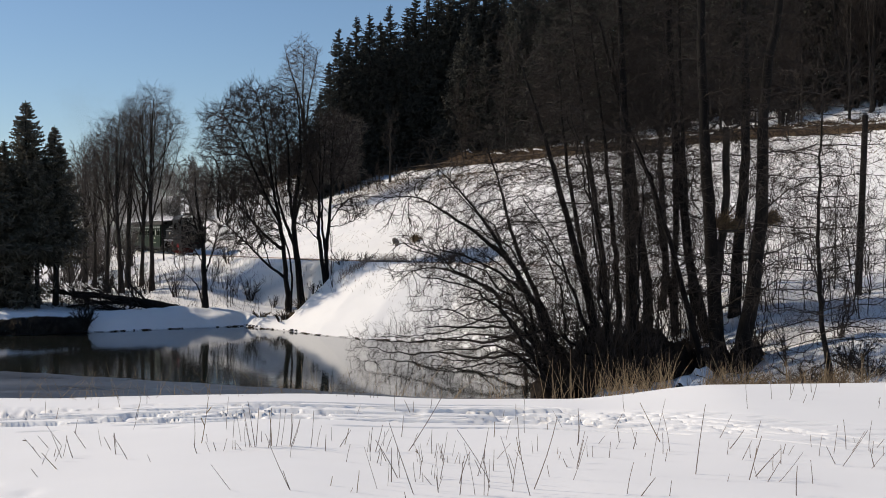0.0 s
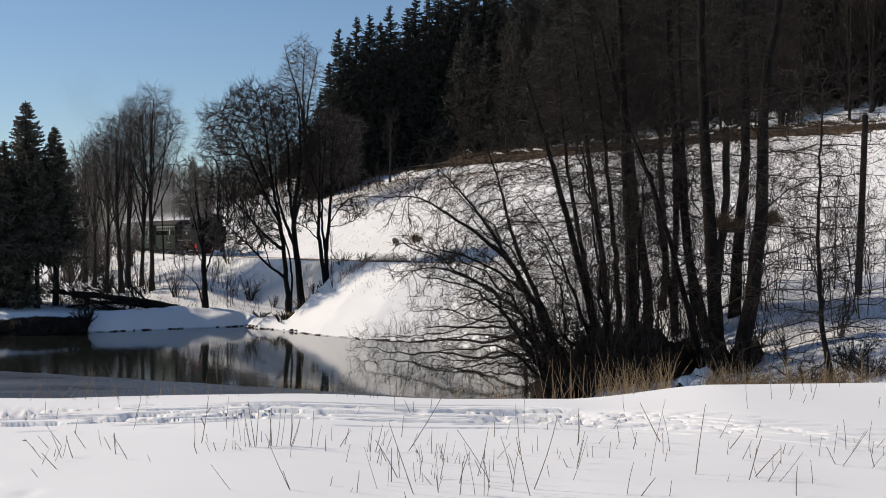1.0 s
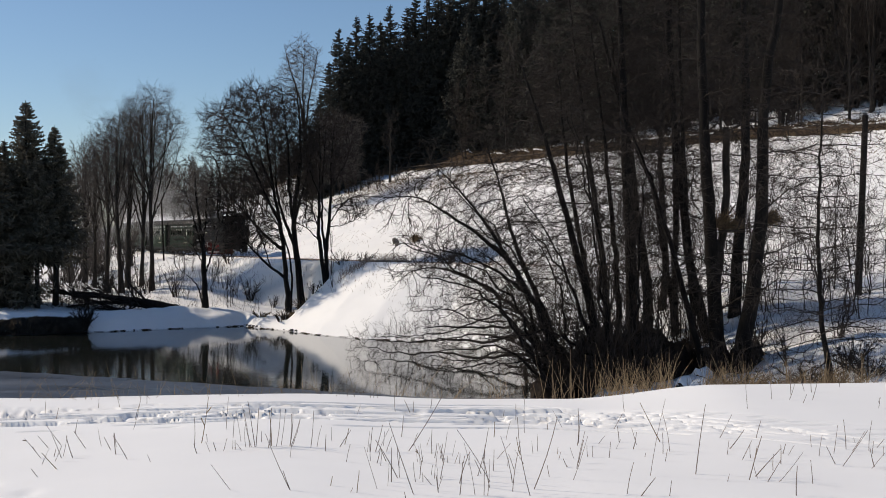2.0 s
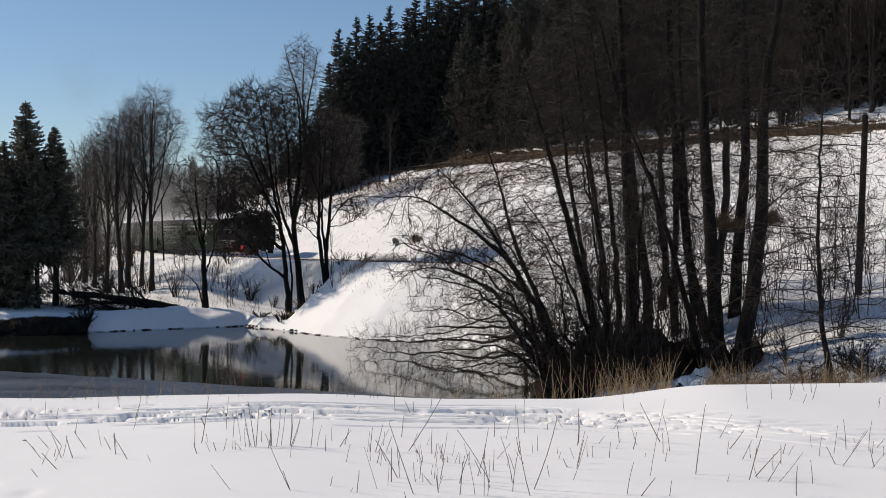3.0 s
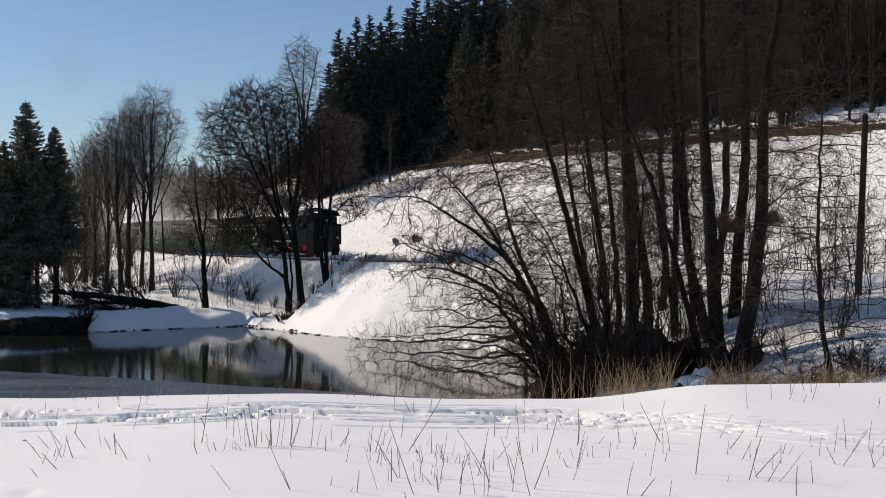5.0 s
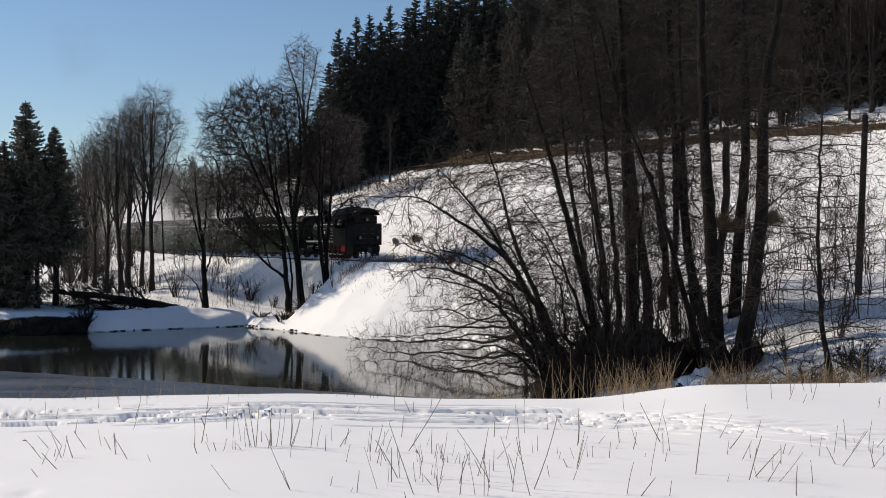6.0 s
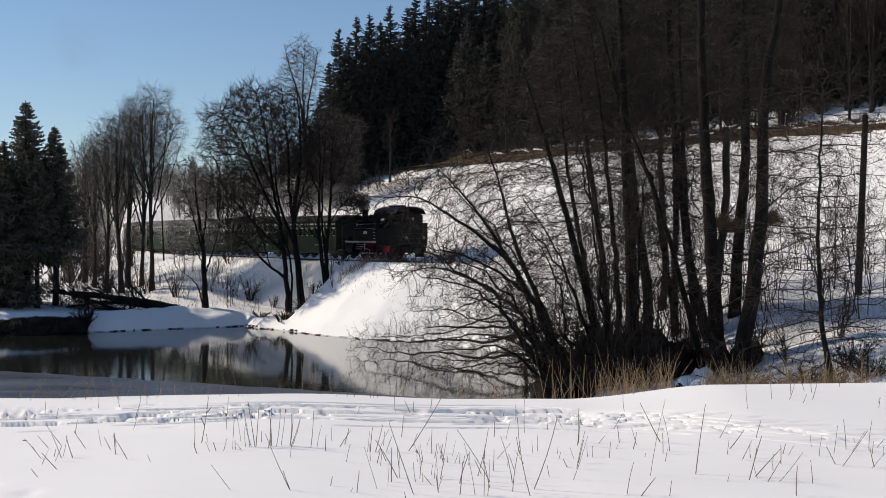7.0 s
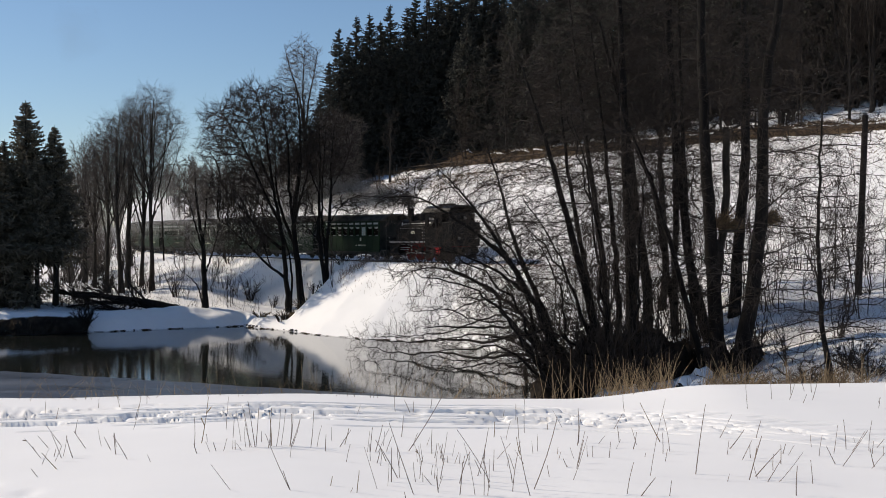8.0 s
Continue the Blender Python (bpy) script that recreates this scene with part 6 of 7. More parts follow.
def coach():
    root = new("carriage")
    L, W, n = 3.42, 1.08, 9
    pitch, half = 0.745, 0.305
    xs = [(i - (n - 1) / 2) * pitch for i in range(n)]
    for sgn in (-1, 1):
        y0, y1 = (W - 0.06, W) if sgn > 0 else (-W, -W + 0.06)
        bm = bmesh.new()
        box(bm, -L, L, y0, y1, 0.55, 1.62)
        box(bm, -L, L, y0, y1, 2.54, 2.72)
        box(bm, -L, L, y0, y1, 2.26, 2.38)
        edges = [-L] + [e for x in xs for e in (x - half, x + half)] + [L]
        for a, b in zip(edges[::2], edges[1::2]):
            box(bm, a, b, y0, y1, 1.62, 2.26)
            box(bm, a, b, y0, y1, 2.38, 2.54)
        side = part("side_wall", bm, COACH_GREEN, root)
        ye = sgn * (W + 0.006)
        bm = bmesh.new()
        for z in (0.60, 1.56, 2.32, 2.66):
            box(bm, -L, L, min(ye, ye - sgn * 0.02), max(ye, ye - sgn * 0.02), z - 0.022, z + 0.022, 0.006)
        for e in range(n + 1):
            x = (e - n / 2) * pitch
            box(bm, x - 0.018, x + 0.018, min(ye, ye - sgn * 0.02), max(ye, ye - sgn * 0.02), 0.60, 1.56)
        part("moulding", bm, COACH_DARK if sgn > 2 else COACH_GREEN, side)
        for z0, z1, nm in ((1.62, 2.26, "window"), (2.38, 2.54, "transom_light")):
            fb = bmesh.new()
            hz, t = (z1 - z0) / 2, 0.02
            box(fb, -half, half, -0.025, 0.025, -hz, -hz + t)
            box(fb, -half, half, -0.025, 0.025, hz - t, hz)
            box(fb, -half, -half + t, -0.025, 0.025, -hz + t, hz - t)
            box(fb, half - t, half, -0.025, 0.025, -hz + t, hz - t)
            pb = box(bmesh.new(), -half + t, half - t, -0.004, 0.004, -hz + t, hz - t)
            first = pane = None
            for x in xs:
                m = Matrix.Translation((x, sgn * (W - 0.02), (z0 + z1) / 2))
                if first is None:
                    first = part(nm, fb, COACH_GREEN, root)
                    pane = part("pane", pb, GLASS if nm == "window" else FROSTED, first)
                    pane.visible_shadow = False
                    first.matrix_basis = m
                else:
                    c, d = first.copy(), pane.copy()
                    scene.collection.objects.link(c)
                    scene.collection.objects.link(d)
                    d.parent = c
                    c.matrix_basis = m
        # Short pale strips stand for bright snow glimpsed through the window tops.
        for i, x in enumerate(xs):
            yc, bm = sgn * (W - 0.056), bmesh.new()
            for q in range(7):
                a = -1 + q / 3.0
                drop = 0.56 if i == 6 else 0.03 + 0.10 * (1 - a * a)
                box(bm, x + a * 0.22 - 0.037, x + a * 0.22 + 0.037, yc - 0.008 - 0.006 * (q % 2), yc + 0.008 - 0.006 * (q % 2), 2.22 - drop, 2.225)
            part("curtain", bm, CURTAIN_GLIMPSE, side, "drawn white curtain" if i == 6 else "pale strip for snow glimpsed through the window")
            part("sill_blind", box(bmesh.new(), x - 0.16, x + 0.16, yc - 0.008, yc + 0.008, 1.64, 1.675, 0.003), FROSTED, side, "pale strip along the sill")
        # lettering and route board
        bm = bmesh.new()
        for i in range(7):
            x = 0.9 + i * 0.13
            box(bm, x, x + 0.085, min(ye, ye + sgn * 0.004), max(ye, ye + sgn * 0.004), 0.93, 1.02)
        box(bm, 0.55, 0.72, min(ye, ye + sgn * 0.004), max(ye, ye + sgn * 0.004), 0.94, 0.99)
        part("lettering", bm, CREAM, root, "cream painted lettering bars")
        part("sign_plate", box(bmesh.new(), 1.12, 1.27, min(ye, ye + sgn * 0.02), max(ye, ye + sgn * 0.02), 1.28, 1.5, 0.005), CREAM, root, "small white enamel plate")
        part("sole_bar", box(bmesh.new(), -4.05, 4.05, sgn * 0.86 - 0.06, sgn * 0.86 + 0.06, 0.36, 0.54, 0.02), IRON, root)
        bm = bmesh.new()
        rod(bm, (-2.2, sgn * 0.8, 0.36), (-0.9, sgn * 0.8, 0.16), 0.022, sides=6)
        rod(bm, (-0.9, sgn * 0.8, 0.16), (0.9, sgn * 0.8, 0.16), 0.022, sides=6)
        rod(bm, (0.9, sgn * 0.8, 0.16), (2.2, sgn * 0.8, 0.36), 0.022, sides=6)
        part("truss_rod", bm, IRON, root)
        bm = bmesh.new()
        for x in (-2.75, 2.75):
            box(bm, x - 0.95, x + 0.95, sgn * 0.66 - 0.05, sgn * 0.66 + 0.05, 0.28, 0.44, 0.015)
            for dx in (-0.6, 0.6):
                box(bm, x + dx - 0.12, x + dx + 0.12, sgn * 0.66 - 0.09, sgn * 0.66 + 0.09, 0.18, 0.42, 0.02)
        part("bogie_frame", bm, IRON, root)
    for sgn in (-1, 1):
        bm = bmesh.new()
        x0, x1 = (L - 0.06, L) if sgn > 0 else (-L, -L + 0.06)
        box(bm, x0, x1, -W + 0.06, -0.38, 0.55, 2.72)
        box(bm, x0, x1, 0.38, W - 0.06, 0.55, 2.72)
        box(bm, x0, x1, -0.38, 0.38, 2.5, 2.98)
        part("end_wall", bm, COACH_DARK, root)
        bm = bmesh.new()
        xd = sgn * (L - 0.03)
        box(bm, xd - 0.02, xd + 0.02, -0.375, 0.375, 0.72, 2.495)
        door = part("door", bm, COACH_DARK, root)
        part("handle", rod(bmesh.new(), (sgn * (L + 0.0), -0.28, 1.5), (sgn * (L + 0.06), -0.28, 1.5), 0.02, sides=8), BRIGHT_STEEL, door)
        part("platform", box(bmesh.new(), min(sgn * L, sgn * 4.08), max(sgn * L, sgn * 4.08), -0.98, 0.98, 0.56, 0.68, 0.02), IRON, root)
        xe = sgn * 4.02
        for y in (-0.95, -0.45, 0.45, 0.95):
            part("railing_post", rod(bmesh.new(), (xe, y, 0.68), (xe, y, 2.74 if abs(y) > 0.9 else 1.62), 0.024, sides=8), IRON, root)
        for y0, y1 in ((-0.95, -0.45), (0.45, 0.95)):
            for z in (1.0, 1.3, 1.62):
                part("railing_bar", rod(bmesh.new(), (xe, y0, z), (xe, y1, z), 0.02, sides=8), IRON, root)
        bm = bmesh.new()
        rod(bm, (sgn * 4.05, 0, 0.5), (sgn * 4.2, 0, 0.5), 0.07, sides=10)
        rod(bm, (sgn * 4.17, 0, 0.5), (sgn * 4.2, 0, 0.5), 0.17, sides=16)
        part("buffer", bm, IRON, root)
        for y in (-1, 1):
            bm = bmesh.new()
            for z in (0.28, 0.48):
                box(bm, min(sgn * 3.55, sgn * 3.95), max(sgn * 3.55, sgn * 3.95), y * 0.98 - 0.12, y * 0.98 + 0.12, z - 0.02, z + 0.02)
            box(bm, sgn * 3.54 - 0.015, sgn * 3.54 + 0.015, y * 0.98 - 0.1, y * 0.98 + 0.1, 0.28, 0.6)
            box(bm, sgn * 3.96 - 0.015, sgn * 3.96 + 0.015, y * 0.98 - 0.1, y * 0.98 + 0.1, 0.28, 0.6)
            part("footstep", bm, IRON, root)
    part("floor", box(bmesh.new(), -L + 0.06, L - 0.06, -W + 0.06, W - 0.06, 0.6, 0.72), INTERIOR, root)
    # Added wall along the middle keeps bright snow from showing through the windows.
    part("view_block", box(bmesh.new(), -L + 0.08, L - 0.08, -0.03, 0.03, 0.72, 2.66), INTERIOR, root, "added dark wall blocking the view through the coach")
    for i in range(6):
        x = -2.6 + i * 1.04
        for y in (-0.62, 0.62):
            bm = bmesh.new()
            box(bm, x - 0.04, x + 0.04, y - 0.36, y + 0.36, 0.72, 1.5, 0.015)
            box(bm, x - 0.42, x + 0.42, y - 0.36, y + 0.36, 1.1, 1.16, 0.015)
            part("bench", bm, INTERIOR, root)
    roof = part("roof", arc_roof(bmesh.new(), -4.12, 4.12, W + 0.07, 2.72, 3.1, 0.07), COACH_ROOF, root, smooth=False)
    for i in range(5):
        bm = bmesh.new()
        x = -2.6 + i * 1.3
        rod(bm, (x, 0.3, 3.0), (x, 0.3, 3.11), 0.07, 0.06, 10)
        rod(bm, (x, 0.3, 3.11), (x, 0.3, 3.145), 0.11, 0.04, 10)
        part("vent", bm, COACH_ROOF, roof)
    for x in (-3.35, -2.15, 2.15, 3.35):
        wheelset(root, x, 0.33, IRON)
    return tagged(root, "dark green narrow-gauge carriage with open end platforms", "carriage", "carriages of the train")


def engine():
    """Short tank engine, cab and bunker leading; x forward."""
    root = new("steam_engine")
    part("frame", box(bmesh.new(), -2.1, 4.1, -0.5, 0.5, 0.6, 0.98, 0.03), LOCO_RED, root, "red painted plate frame")
    for x, s in ((4.22, 1), (-2.22, -1)):
        beam = part("buffer_beam", box(bmesh.new(), x - 0.08, x + 0.08, -1.02, 1.02, 0.50, 0.92, 0.03), LOCO_BLACK, root)
        bm = bmesh.new()
        rod(bm, (x, 0, 0.62), (x + s * 0.32, 0, 0.62), 0.08, sides=12)
        rod(bm, (x + s * 0.28, 0, 0.62), (x + s * 0.33, 0, 0.62), 0.2, sides=18)
        part("buffer", bm, IRON, beam)
    part("running_board", box(bmesh.new(), -2.15, 1.6, -1.12, 1.12, 1.22, 1.27, 0.01), LOCO_BLACK, root)
    bm = bmesh.new()
    for sg in (-1, 1):
        box(bm, -2.15, 1.6, sg * 1.125 - 0.012, sg * 1.125 + 0.012, 1.16, 1.28)
    part("board_edge", bm, BRIGHT_STEEL, root, "pale edge strip")
    # boiler
    bm = bmesh.new()
    rod(bm, (-1.2, 0, 2.02), (1.6, 0, 2.02), 0.66, sides=32)
    for x in (-0.8, 0.0, 0.8):
        rod(bm, (x - 0.03, 0, 2.02), (x + 0.03, 0, 2.02), 0.675, sides=32)
    part("boiler", bm, LOCO_BLACK, root, smooth=False)
    bm = bmesh.new()
    rod(bm, (-2.0, 0, 2.0), (-0.95, 0, 2.0), 0.72, sides=32)
    rod(bm, (-2.07, 0, 2.0), (-2.0, 0, 2.0), 0.6, 0.7, sides=32)
    box(bm, -1.95, -1.25, -0.5, 0.5, 0.95, 1.6)
    sb = part("smokebox", bm, LOCO_BLACK, root)
    part("door_handle", rod(bmesh.new(), (-2.17, 0, 2.0), (-2.05, 0, 2.0), 0.04, sides=8), BRIGHT_STEEL, sb)
    bm = bmesh.new()
    rod(bm, (-1.3, 0, 2.6), (-1.3, 0, 2.78), 0.3, 0.2, 18)
    rod(bm, (-1.3, 0, 2.78), (-1.3, 0, 3.36), 0.19, 0.21, 18)
    rod(bm, (-1.3, 0, 3.34), (-1.3, 0, 3.44), 0.26, 0.25, 18)
    part("chimney", bm, LOCO_BLACK, root)
    for x, r, h, nm in ((-0.55, 0.27, 0.5, "sand_dome"), (0.15, 0.34, 0.62, "steam_dome")):
        bm = bmesh.new()
        rod(bm, (x, 0, 2.55), (x, 0, 2.6 + h * 0.7), r, r * 0.95, 20)
        rod(bm, (x, 0, 2.6 + h * 0.7), (x, 0, 2.6 + h), r * 0.95, r * 0.45, 20)
        part(nm, bm, LOCO_BLACK, root)
    bm = bmesh.new()
    rod(bm, (-0.75, -0.3, 2.6), (-0.75, -0.3, 3.05), 0.13, 0.13, 12)
    rod(bm, (-0.75, -0.3, 3.05), (-0.75, -0.3, 3.15), 0.16, 0.05, 12)
    part("generator", bm, LOCO_BLACK, root)
    bm = bmesh.new()
    rod(bm, (0.8, 0.12, 2.6), (0.8, 0.12, 2.98), 0.07, sides=10)
    rod(bm, (0.8, -0.12, 2.6), (0.8, -0.12, 2.98), 0.07, sides=10)
    part("safety_valve", bm, BRIGHT_STEEL, root)
    for sg in (-1, 1):
        bm = box(bmesh.new(), -1.05, 1.58, sg * 0.9 - 0.22, sg * 0.9 + 0.22, 1.28, 2.28, 0.05)
        tank = part("side_tank", bm, LOCO_BLACK, root)
        # Lighter iron sheet puts the sky's sheen into the tank top's colour.
        part("tank_top_sheen", box(bmesh.new(), -1.0, 1.5, sg * 0.9 - 0.2, sg * 0.9 + 0.2, 2.282, 2.292), IRON, tank, "lighter sheet for the sky's sheen on the tank")
        part("tank_lid", box(bmesh.new(), -0.6, -0.2, sg * 0.9 - 0.15, sg * 0.9 + 0.15, 2.28, 2.36, 0.02), LOCO_BLACK, tank)
        y = sg * 1.13
        part("number_plate", box(bmesh.new(), 0.1, 0.5, min(y, y + sg * 0.012), max(y, y + sg * 0.012), 1.75, 1.95, 0.004), CREAM, tank, "pale blank plate")
        bm = bmesh.new()
        rod(bm, (-0.95, sg * 1.17, 2.12), (1.4, sg * 1.17, 2.12), 0.016, sides=6)
        for x in (-0.95, -0.1, 0.7, 1.4):
            rod(bm, (x, sg * 1.11, 2.12), (x, sg * 1.18, 2.12), 0.014, sides=6)
        part("hand_rail", bm, BRIGHT_STEEL, root)
        # air pump and pipes beside the smokebox
        bm = bmesh.new()
        rod(bm, (-1.3, sg * 0.86, 1.3), (-1.3, sg * 0.86, 2.05), 0.15, sides=14)
        rod(bm, (-1.3, sg * 0.86, 1.55), (-1.3, sg * 0.86, 1.7), 0.18, sides=14)
        part("air_pump", bm, LOCO_BLACK, root)
        # cylinder
        bm = bmesh.new()
        rod(bm, (-1.95, sg * 0.92, 0.72), (-1.2, sg * 0.92, 0.72), 0.27, sides=20)
        rod(bm, (-1.9, sg * 0.86, 1.08), (-1.25, sg * 0.86, 1.08), 0.17, sides=16)
        cyl = part("cylinder", bm, LOCO_BLACK, root)
        bm = rod(bmesh.new(), (-2.0, sg * 0.92, 0.72), (-1.94, sg * 0.92, 0.72), 0.24, sides=20)
        part("cylinder_cover", bm, BRIGHT_STEEL, cyl, "bright steel cylinder cover")
        bm = bmesh.new()
        box(bm, -1.2, -0.2, sg * 0.92 - 0.04, sg * 0.92 + 0.04, 0.84, 0.89)
        rod(bm, (-1.2, sg * 0.92, 0.72), (-0.4, sg * 0.92, 0.72), 0.03, sides=8)
        part("slide_bar", bm, BRIGHT_STEEL, root)
        bm = bmesh.new()
        box(bm, -0.35, 1.5, sg * 0.84 - 0.03, sg * 0.84 + 0.03, 0.98, 1.16, 0.01)
        box(bm, -0.2, 0.02, sg * 0.84 - 0.04, sg * 0.84 + 0.04, 0.62, 1.16, 0.01)
        box(bm, 0.62, 0.74, sg * 0.84 - 0.04, sg * 0.84 + 0.04, 0.7, 1.16, 0.01)
        part("gear_bracket", bm, LOCO_RED, root, "red valve gear bracket")
        bm = bmesh.new()
        rod(bm, (-1.2, sg * 0.9, 1.06), (0.1, sg * 0.9, 1.02), 0.028, sides=8)
        rod(bm, (-0.1, sg * 0.92, 1.12), (-0.04, sg * 0.92, 0.62), 0.03, sides=8)
        rod(bm, (-0.02, sg * 0.92, 0.78), (0.68, sg * 0.92, 0.62), 0.026, sides=8)
        part("valve_rod", bm, BRIGHT_STEEL, root, "bright steel valve rods")
        bm = bmesh.new()
        for q in range(4):
            box(bm, 1.28, 1.52, min(sg * 1.13, sg * 1.16), max(sg * 1.13, sg * 1.16), 1.42 + 0.2 * q, 1.46 + 0.2 * q)
        part("tank_step", bm, BRIGHT_STEEL, tank, "worn steel steps up the tank")
        bm = bmesh.new()
        rod(bm, (-1.9, sg * 0.55, 2.35), (-0.9, sg * 0.62, 2.42), 0.035, sides=8)
        rod(bm, (-1.35, sg * 0.8, 2.05), (-1.35, sg * 0.66, 2.5), 0.04, sides=8)
        rod(bm, (-0.9, sg * 0.62, 2.42), (1.55, sg * 0.62, 2.46), 0.03, sides=8)
        part("steam_pipe", bm, BRIGHT_STEEL, root, "bare steel steam pipe")
        part("brake_hanger", box(bmesh.new(), 0.62, 0.7, sg * 0.62 - 0.03, sg * 0.62 + 0.03, 0.25, 0.95, 0.01), IRON, root)
    # cab
    cab = new("cab")
    cab.parent = root
    X0, X1, Y, ZT = 1.6, 3.3, 1.17, 3.12
    me = bmesh.new()
    for sg in (-1, 1):
        y0, y1 = (Y - 0.04, Y) if sg > 0 else (-Y, -Y + 0.04)
        box(me, X0, X1, y0, y1, 0.98, 2.15)
        box(me, X0, X1, y0, y1, 2.78, ZT)
        box(me, X0, X0 + 0.3, y0, y1, 2.15, 2.78)
        box(me, X0 + 1.0, X0 + 1.12, y0, y1, 2.15, 2.78)
        box(me, X1 - 0.12, X1, y0, y1, 2.15, 2.78)
    for x0, x1 in ((X0, X0 + 0.04), (X1 - 0.04, X1)):
        box(me, x0, x1, -Y + 0.04, Y - 0.04, 0.98, 2.3)
        box(me, x0, x1, -Y + 0.04, -Y + 0.3, 2.3, 2.8)
        box(me, x0, x1, -0.4, 0.4, 2.3, 2.8)
        box(me, x0, x1, Y - 0.3, Y - 0.04, 2.3, 2.8)
        box(me, x0, x1, -Y + 0.04, Y - 0.04, 2.8, 3.3)
    bpy.data.objects.remove(cab)
    cab = part("cab", me, LOCO_BLACK, root)
    part("cab_roof", arc_roof(bmesh.new(), X0 - 0.25, X1 + 0.75, Y + 0.06, 3.12, 3.58, 0.05), LOCO_BLACK, root)
    part("roof_vent", box(bmesh.new(), 2.0, 2.9, -0.4, 0.4, 3.55, 3.68, 0.04), LOCO_BLACK, root)
    part("cab_floor", box(bmesh.new(), X0, X1, -Y + 0.04, Y - 0.04, 0.9, 0.98), IRON, root)
    for sg in (-1, 1):
        part("valance", box(bmesh.new(), 3.08, 4.12, min(sg * 1.0, sg * 1.05), max(sg * 1.0, sg * 1.05), 0.2, 1.0, 0.02), LOCO_BLACK, root)
    # bunker
    bm = bmesh.new()
    box(bm, 3.3, 4.3, -1.17, 1.17, 0.98, 2.5, 0.04)
    box(bm, 3.3, 4.05, -0.95, 0.95, 2.5, 3.05, 0.06)
    bunker = part("bunker", bm, LOCO_BLACK, root)
    bm = bmesh.new()
    for i in range(40):
        rr = random.Random(i)
        x, y = rr.uniform(3.4, 3.9), rr.uniform(-0.8, 0.8)
        r = rr.uniform(0.07, 0.14)
        bmesh.ops.create_icosphere(bm, subdivisions=1, radius=r, matrix=Matrix.Translation((x, y, 3.06)))
    part("coal", bm, LOCO_BLACK, bunker)
    for y, z, x in ((-0.72, 1.5, 4.3), (0.72, 1.5, 4.3), (0, 2.75, 4.05)):
        bm = bmesh.new()
        rod(bm, (x - 0.02, y, z), (x + 0.16, y, z), 0.12, 0.14, 16)
        lamp = part("headlamp", bm, LOCO_BLACK, root)
        part("lens", rod(bmesh.new(), (x + 0.155, y, z), (x + 0.175, y, z), 0.115, 0.10, 16), LAMP_GLASS, lamp, "pale glass lens")
    for y in (-0.72, 0.72):
        bm = rod(bmesh.new(), (-2.3, y, 1.42), (-2.12, y, 1.42), 0.14, 0.12, 16)
        lamp = part("headlamp", bm, LOCO_BLACK, root)
        part("lens", rod(bmesh.new(), (-2.32, y, 1.42), (-2.3, y, 1.42), 0.10, 0.115, 16), LAMP_GLASS, lamp, "pale glass lens")
    for sg in (-1, 1):
        bm = bmesh.new()
        for z in (0.35, 0.68):
            box(bm, 1.75, 2.35, sg * 1.08 - 0.12, sg * 1.08 + 0.12, z - 0.02, z + 0.02)
        box(bm, 1.73, 1.76, sg * 1.08 - 0.1, sg * 1.08 + 0.1, 0.33, 1.0)
        box(bm, 2.34, 2.37, sg * 1.08 - 0.1, sg * 1.08 + 0.1, 0.33, 1.0)
        part("cab_step", bm, IRON, root)
        part("footplate_skirt", box(bmesh.new(), 2.2, 3.05, sg * 1.06 - 0.02, sg * 1.06 + 0.02, 0.52, 0.96, 0.01), PLATE_RED, root, "red painted side plate")
        for x, top in ((1.52, 2.6), (3.36, 2.4)):
            part("grab_rail", rod(bmesh.new(), (x, sg * 1.19, 1.3), (x, sg * 1.19, top), 0.018, sides=6), IRON, root)
        bm = bmesh.new()
        for i in range(4):
            x = 4.31
            box(bm, x, x + 0.03, sg * 0.35 - 0.14, sg * 0.35 + 0.14, 1.1 + i * 0.33, 1.13 + i * 0.33)
        part("ladder", bm, IRON, bunker)
    return tagged(root, "black narrow-gauge tank engine with red frame and wheels", "steam engine")


ENGINE = engine()
DRIVERS = [wheelset(ENGINE, x, 0.40, LOCO_RED, 0.40, 10, 0.2) for x in (-0.75, 0.2, 1.15, 2.1)]
RODS = []
for _sg in (-1, 1):
    _bm = bmesh.new()
    box(_bm, -0.75, 2.1, _sg * 0.6 - 0.025, _sg * 0.6 + 0.025, -0.045, 0.045, 0.01)
    for _x in (-0.75, 0.2, 1.15, 2.1):
        rod(_bm, (_x, _sg * 0.6 - 0.04, 0), (_x, _sg * 0.6 + 0.04, 0), 0.09, sides=12)
    RODS.append(part("coupling_rod", _bm, BRIGHT_STEEL, ENGINE, "bright steel coupling rod"))
COACHES = [coach()]
for _ in range(6):
    COACHES.append(copy_thing(COACHES[0], pose(0, 0, 0)))


# ---------------------------------------------------------------- smoke
def smoke_material(name, grey):
    m, nt, bs = mat(name)
    a = nt.nodes.new("ShaderNodeBsdfDiffuse")
    b = nt.nodes.new("ShaderNodeBsdfTranslucent")
    for n in (a, b):
        n.inputs["Color"].default_value = (grey, grey * 0.985, grey * 0.96, 1)
    mx = nt.nodes.new("ShaderNodeMixShader")
    mx.inputs["Fac"].default_value = 0.5
    nt.links.new(a.outputs["BSDF"], mx.inputs[1])
    nt.links.new(b.outputs["BSDF"], mx.inputs[2])
    nt.links.new(mx.outputs["Shader"], nt.nodes["Material Output"].inputs["Surface"])
    return m


SMOKE_DARK = smoke_material("dark_smoke", 0.07)
SMOKE = smoke_material("pale_smoke", 0.24)
SMOKE_OLD = smoke_material("old_smoke", 0.55)


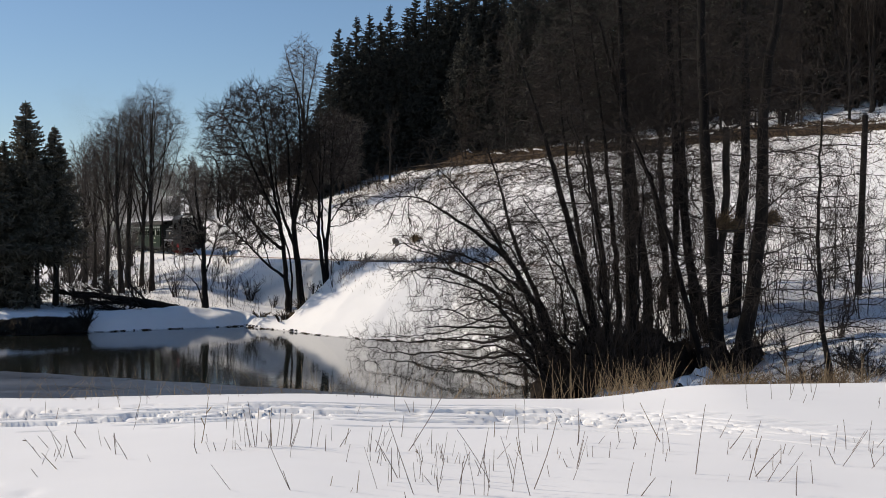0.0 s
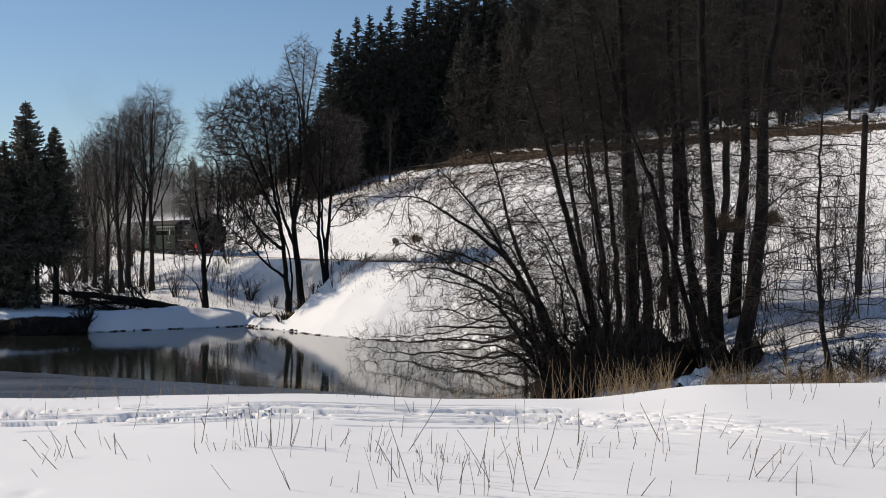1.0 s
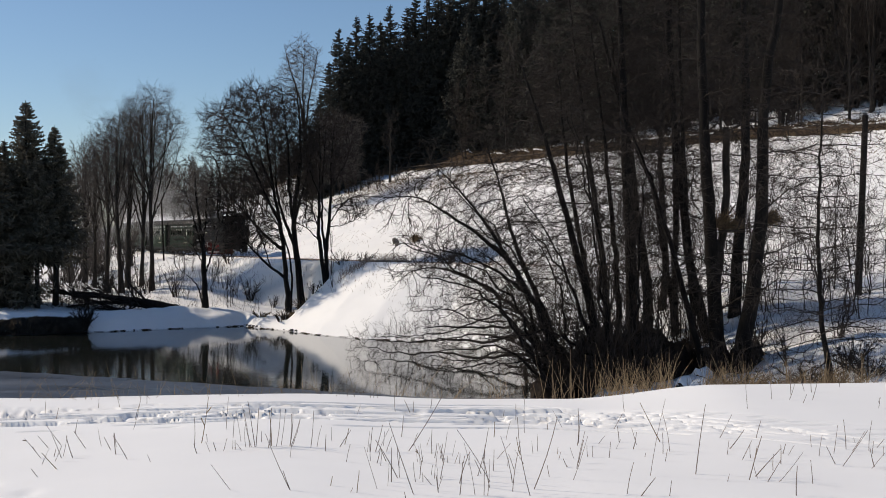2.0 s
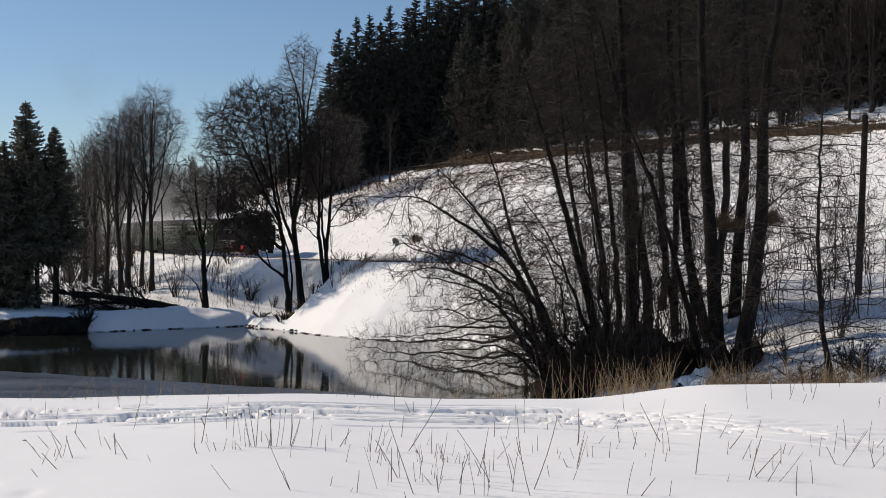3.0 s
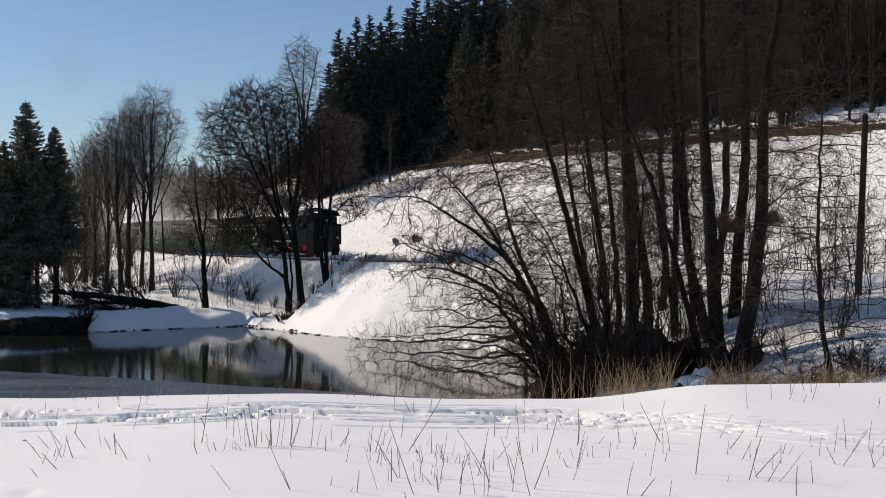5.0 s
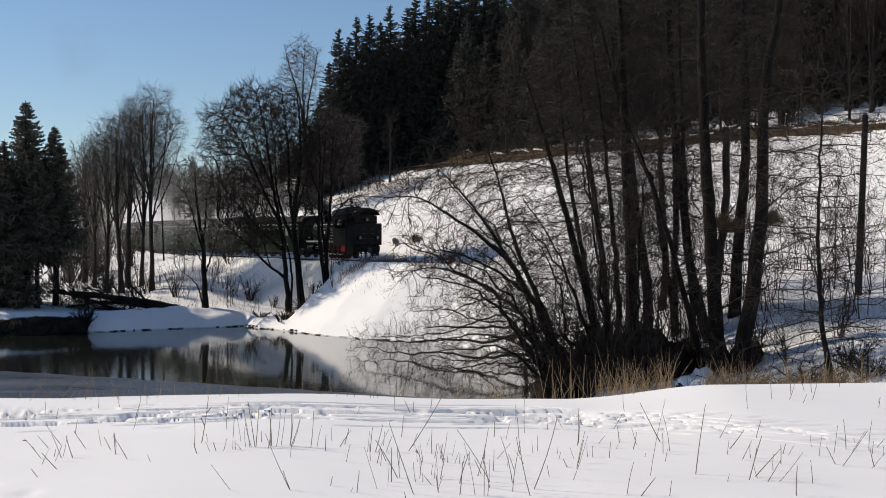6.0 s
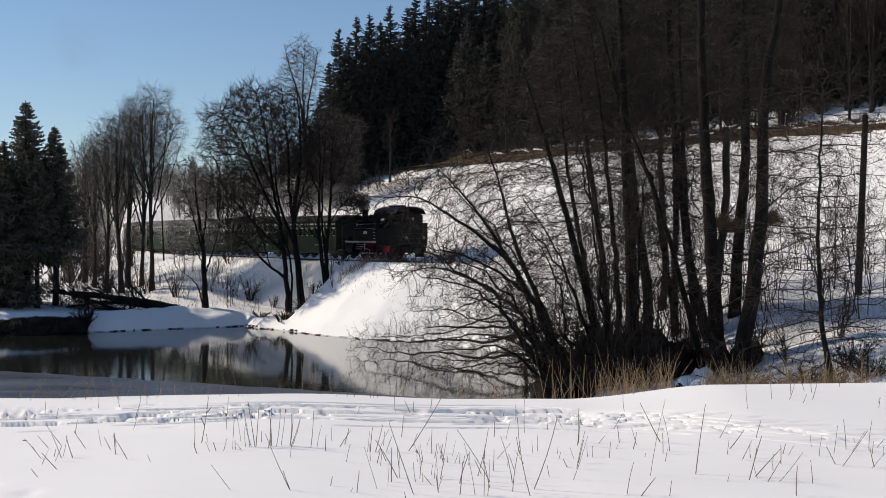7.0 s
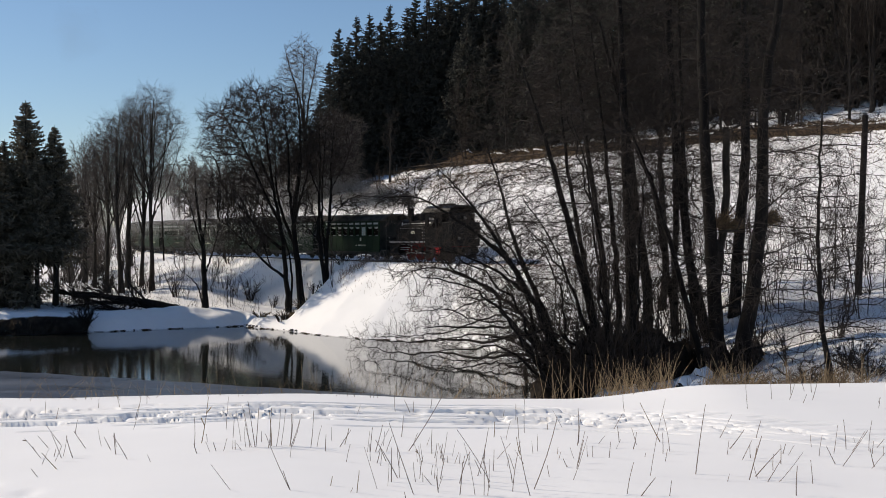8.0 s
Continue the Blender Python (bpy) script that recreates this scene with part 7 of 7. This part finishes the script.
def puff(name, x, y, z, sx, sy, sz, n, size, material, seed, parent):
    """A soft rigid puff: a cloud of soot flecks."""
    rng = np.random.RandomState(seed)
    c = rng.normal(0, 1, (n, 3))
    c *= (np.tanh(np.linalg.norm(c, axis=1, keepdims=True) / 2.2) * 2.0) / (np.linalg.norm(c, axis=1, keepdims=True) + 1e-6)
    c = c * np.array([sx, sy, sz])
    lump = np.sin(c[:, :1] * 2.2 / sx + seed) * np.array([[0, 0.3 * sy, 0.45 * sz]])
    c = c + lump
    a = rng.normal(0, 1, (n, 3))
    b = rng.normal(0, 1, (n, 3))
    a /= np.linalg.norm(a, axis=1, keepdims=True)
    b -= (a * b).sum(1, keepdims=True) * a
    b /= np.linalg.norm(b, axis=1, keepdims=True)
    v = np.stack([c + a * size, c - 0.5 * a * size + 0.87 * b * size, c - 0.5 * a * size - 0.87 * b * size], 1).reshape(-1, 3)
    ob = link_mesh(name, v, np.arange(3 * n).reshape(-1, 3), material, parent, smooth=False)
    ob.location = (x, y, z)
    return ob


PLUME = new("smoke_plume")
tagged(PLUME, "grey coal smoke trailing back from the chimney", "smoke")
PUFFS = []
for _i in range(18):
    _q = _i / 17.0
    PUFFS.append(puff("puff", -1.4 - 24.0 * _q ** 1.5, 0.15 * math.sin(_i * 1.7) - 1.2 * _q, 3.7 + 1.3 * _q ** 0.5 + 0.12 * math.sin(_i * 2.3),
                      0.28 + 2.3 * _q, 0.24 + 1.5 * _q, 0.26 + 1.1 * _q, int(15000 + 7000 * _q), 0.0107 + 0.0075 * _q ** 0.5, SMOKE_DARK if _i < 4 else SMOKE, 400 + _i, PLUME))


for _i in range(7):
    PUFFS.append(puff("puff", -13.0 - 6.5 * _i, -2.3 - 0.3 * math.sin(_i * 1.9), 2.3 + 0.5 * math.sin(_i * 2.6), 3.4, 0.5, 0.9, 9000, 0.0165, SMOKE_OLD, 430 + _i, PLUME))


WISP = new("smoke_wisp")
tagged(WISP, "faint grey smoke drifting up over the trees", "smoke")
for _i in range(3):
    puff("puff", 0.9 * math.sin(_i * 2.2), 0, 1.3 * _i - 1.3, 1.6, 1.0, 1.2, 7000, 0.009, SMOKE, 450 + _i, WISP)
HAZE = new("smoke_haze")
tagged(HAZE, "thin old smoke hanging between the bare trees", "smoke")
for _i, (_x, _z, _sx, _sz) in enumerate(((-28.5, 9.5, 2.6, 1.5), (-25.5, 11, 2.6, 1.5), (-22, 9.5, 2.4, 1.6), (-31.5, 8, 2.2, 1.4), (-18.5, 10.5, 2.4, 1.3))):
    puff("puff", _x, 104.0 + _i, _z, _sx, 1.6, _sz, 9000, 0.019, SMOKE_OLD, 460 + _i, HAZE)


# ---------------------------------------------------------------- what moves
def on_track(s, z=Z_RAIL):
    x, y, th = track(s)
    return pose(x, y, z, 0, 0, -math.degrees(th))


def motions():
    times = [0.5 * i for i in range(17)]
    fine = [0.1 * i for i in range(81)]
    walk(ENGINE, [(t, on_track(SPEED * t - 4.6)) for t in times])
    walk(PLUME, [(t, on_track(SPEED * t - 4.6)) for t in times])
    for i, p in enumerate(PUFFS):
        home = p.location.copy()
        walk(p, [(t, pose(home.x - 0.12 * math.sin(t * 2.1 + i), home.y, home.z + 0.10 * math.sin(t * 2.6 + 0.8 * i), 10 * math.sin(t + i), -9 * math.sin(1.3 * t + i), 0)) for t in times])
    walk(WISP, [(t, pose(-38.2 - 0.15 * t + 0.4 * math.sin(t), 130, 19.6 + 1.0 * t, 0, 4 * t, 0)) for t in times])
    walk(HAZE, [(0.0, pose(0, 0, 0)), (4.0, pose(-0.8, 0, 0.25)), (8.0, pose(-1.6, 0, 0.5))])
    for w in DRIVERS:
        x = w.location.x
        walk(w, [(t, pose(x, 0, 0.40, 0, math.degrees(SPEED * t / 0.40), 0)) for t in fine])
    for r in RODS:
        walk(r, [(t, pose(0.2 * math.cos(SPEED * t / 0.40), 0, 0.40 - 0.2 * math.sin(SPEED * t / 0.40))) for t in fine])
    for i, c in enumerate(COACHES):
        walk(c, [(t, on_track(SPEED * t - 7.1 - 4.2 - COACH_PITCH * i)) for t in times])
        for w in c.children:
            if w.name.startswith("wheelset"):
                x = w.location.x
                walk(w, [(t, pose(x, 0, 0.33, 0, math.degrees(SPEED * t / 0.33), 0)) for t in [0.09 * j for j in range(89)] + [8.0]])


motions()
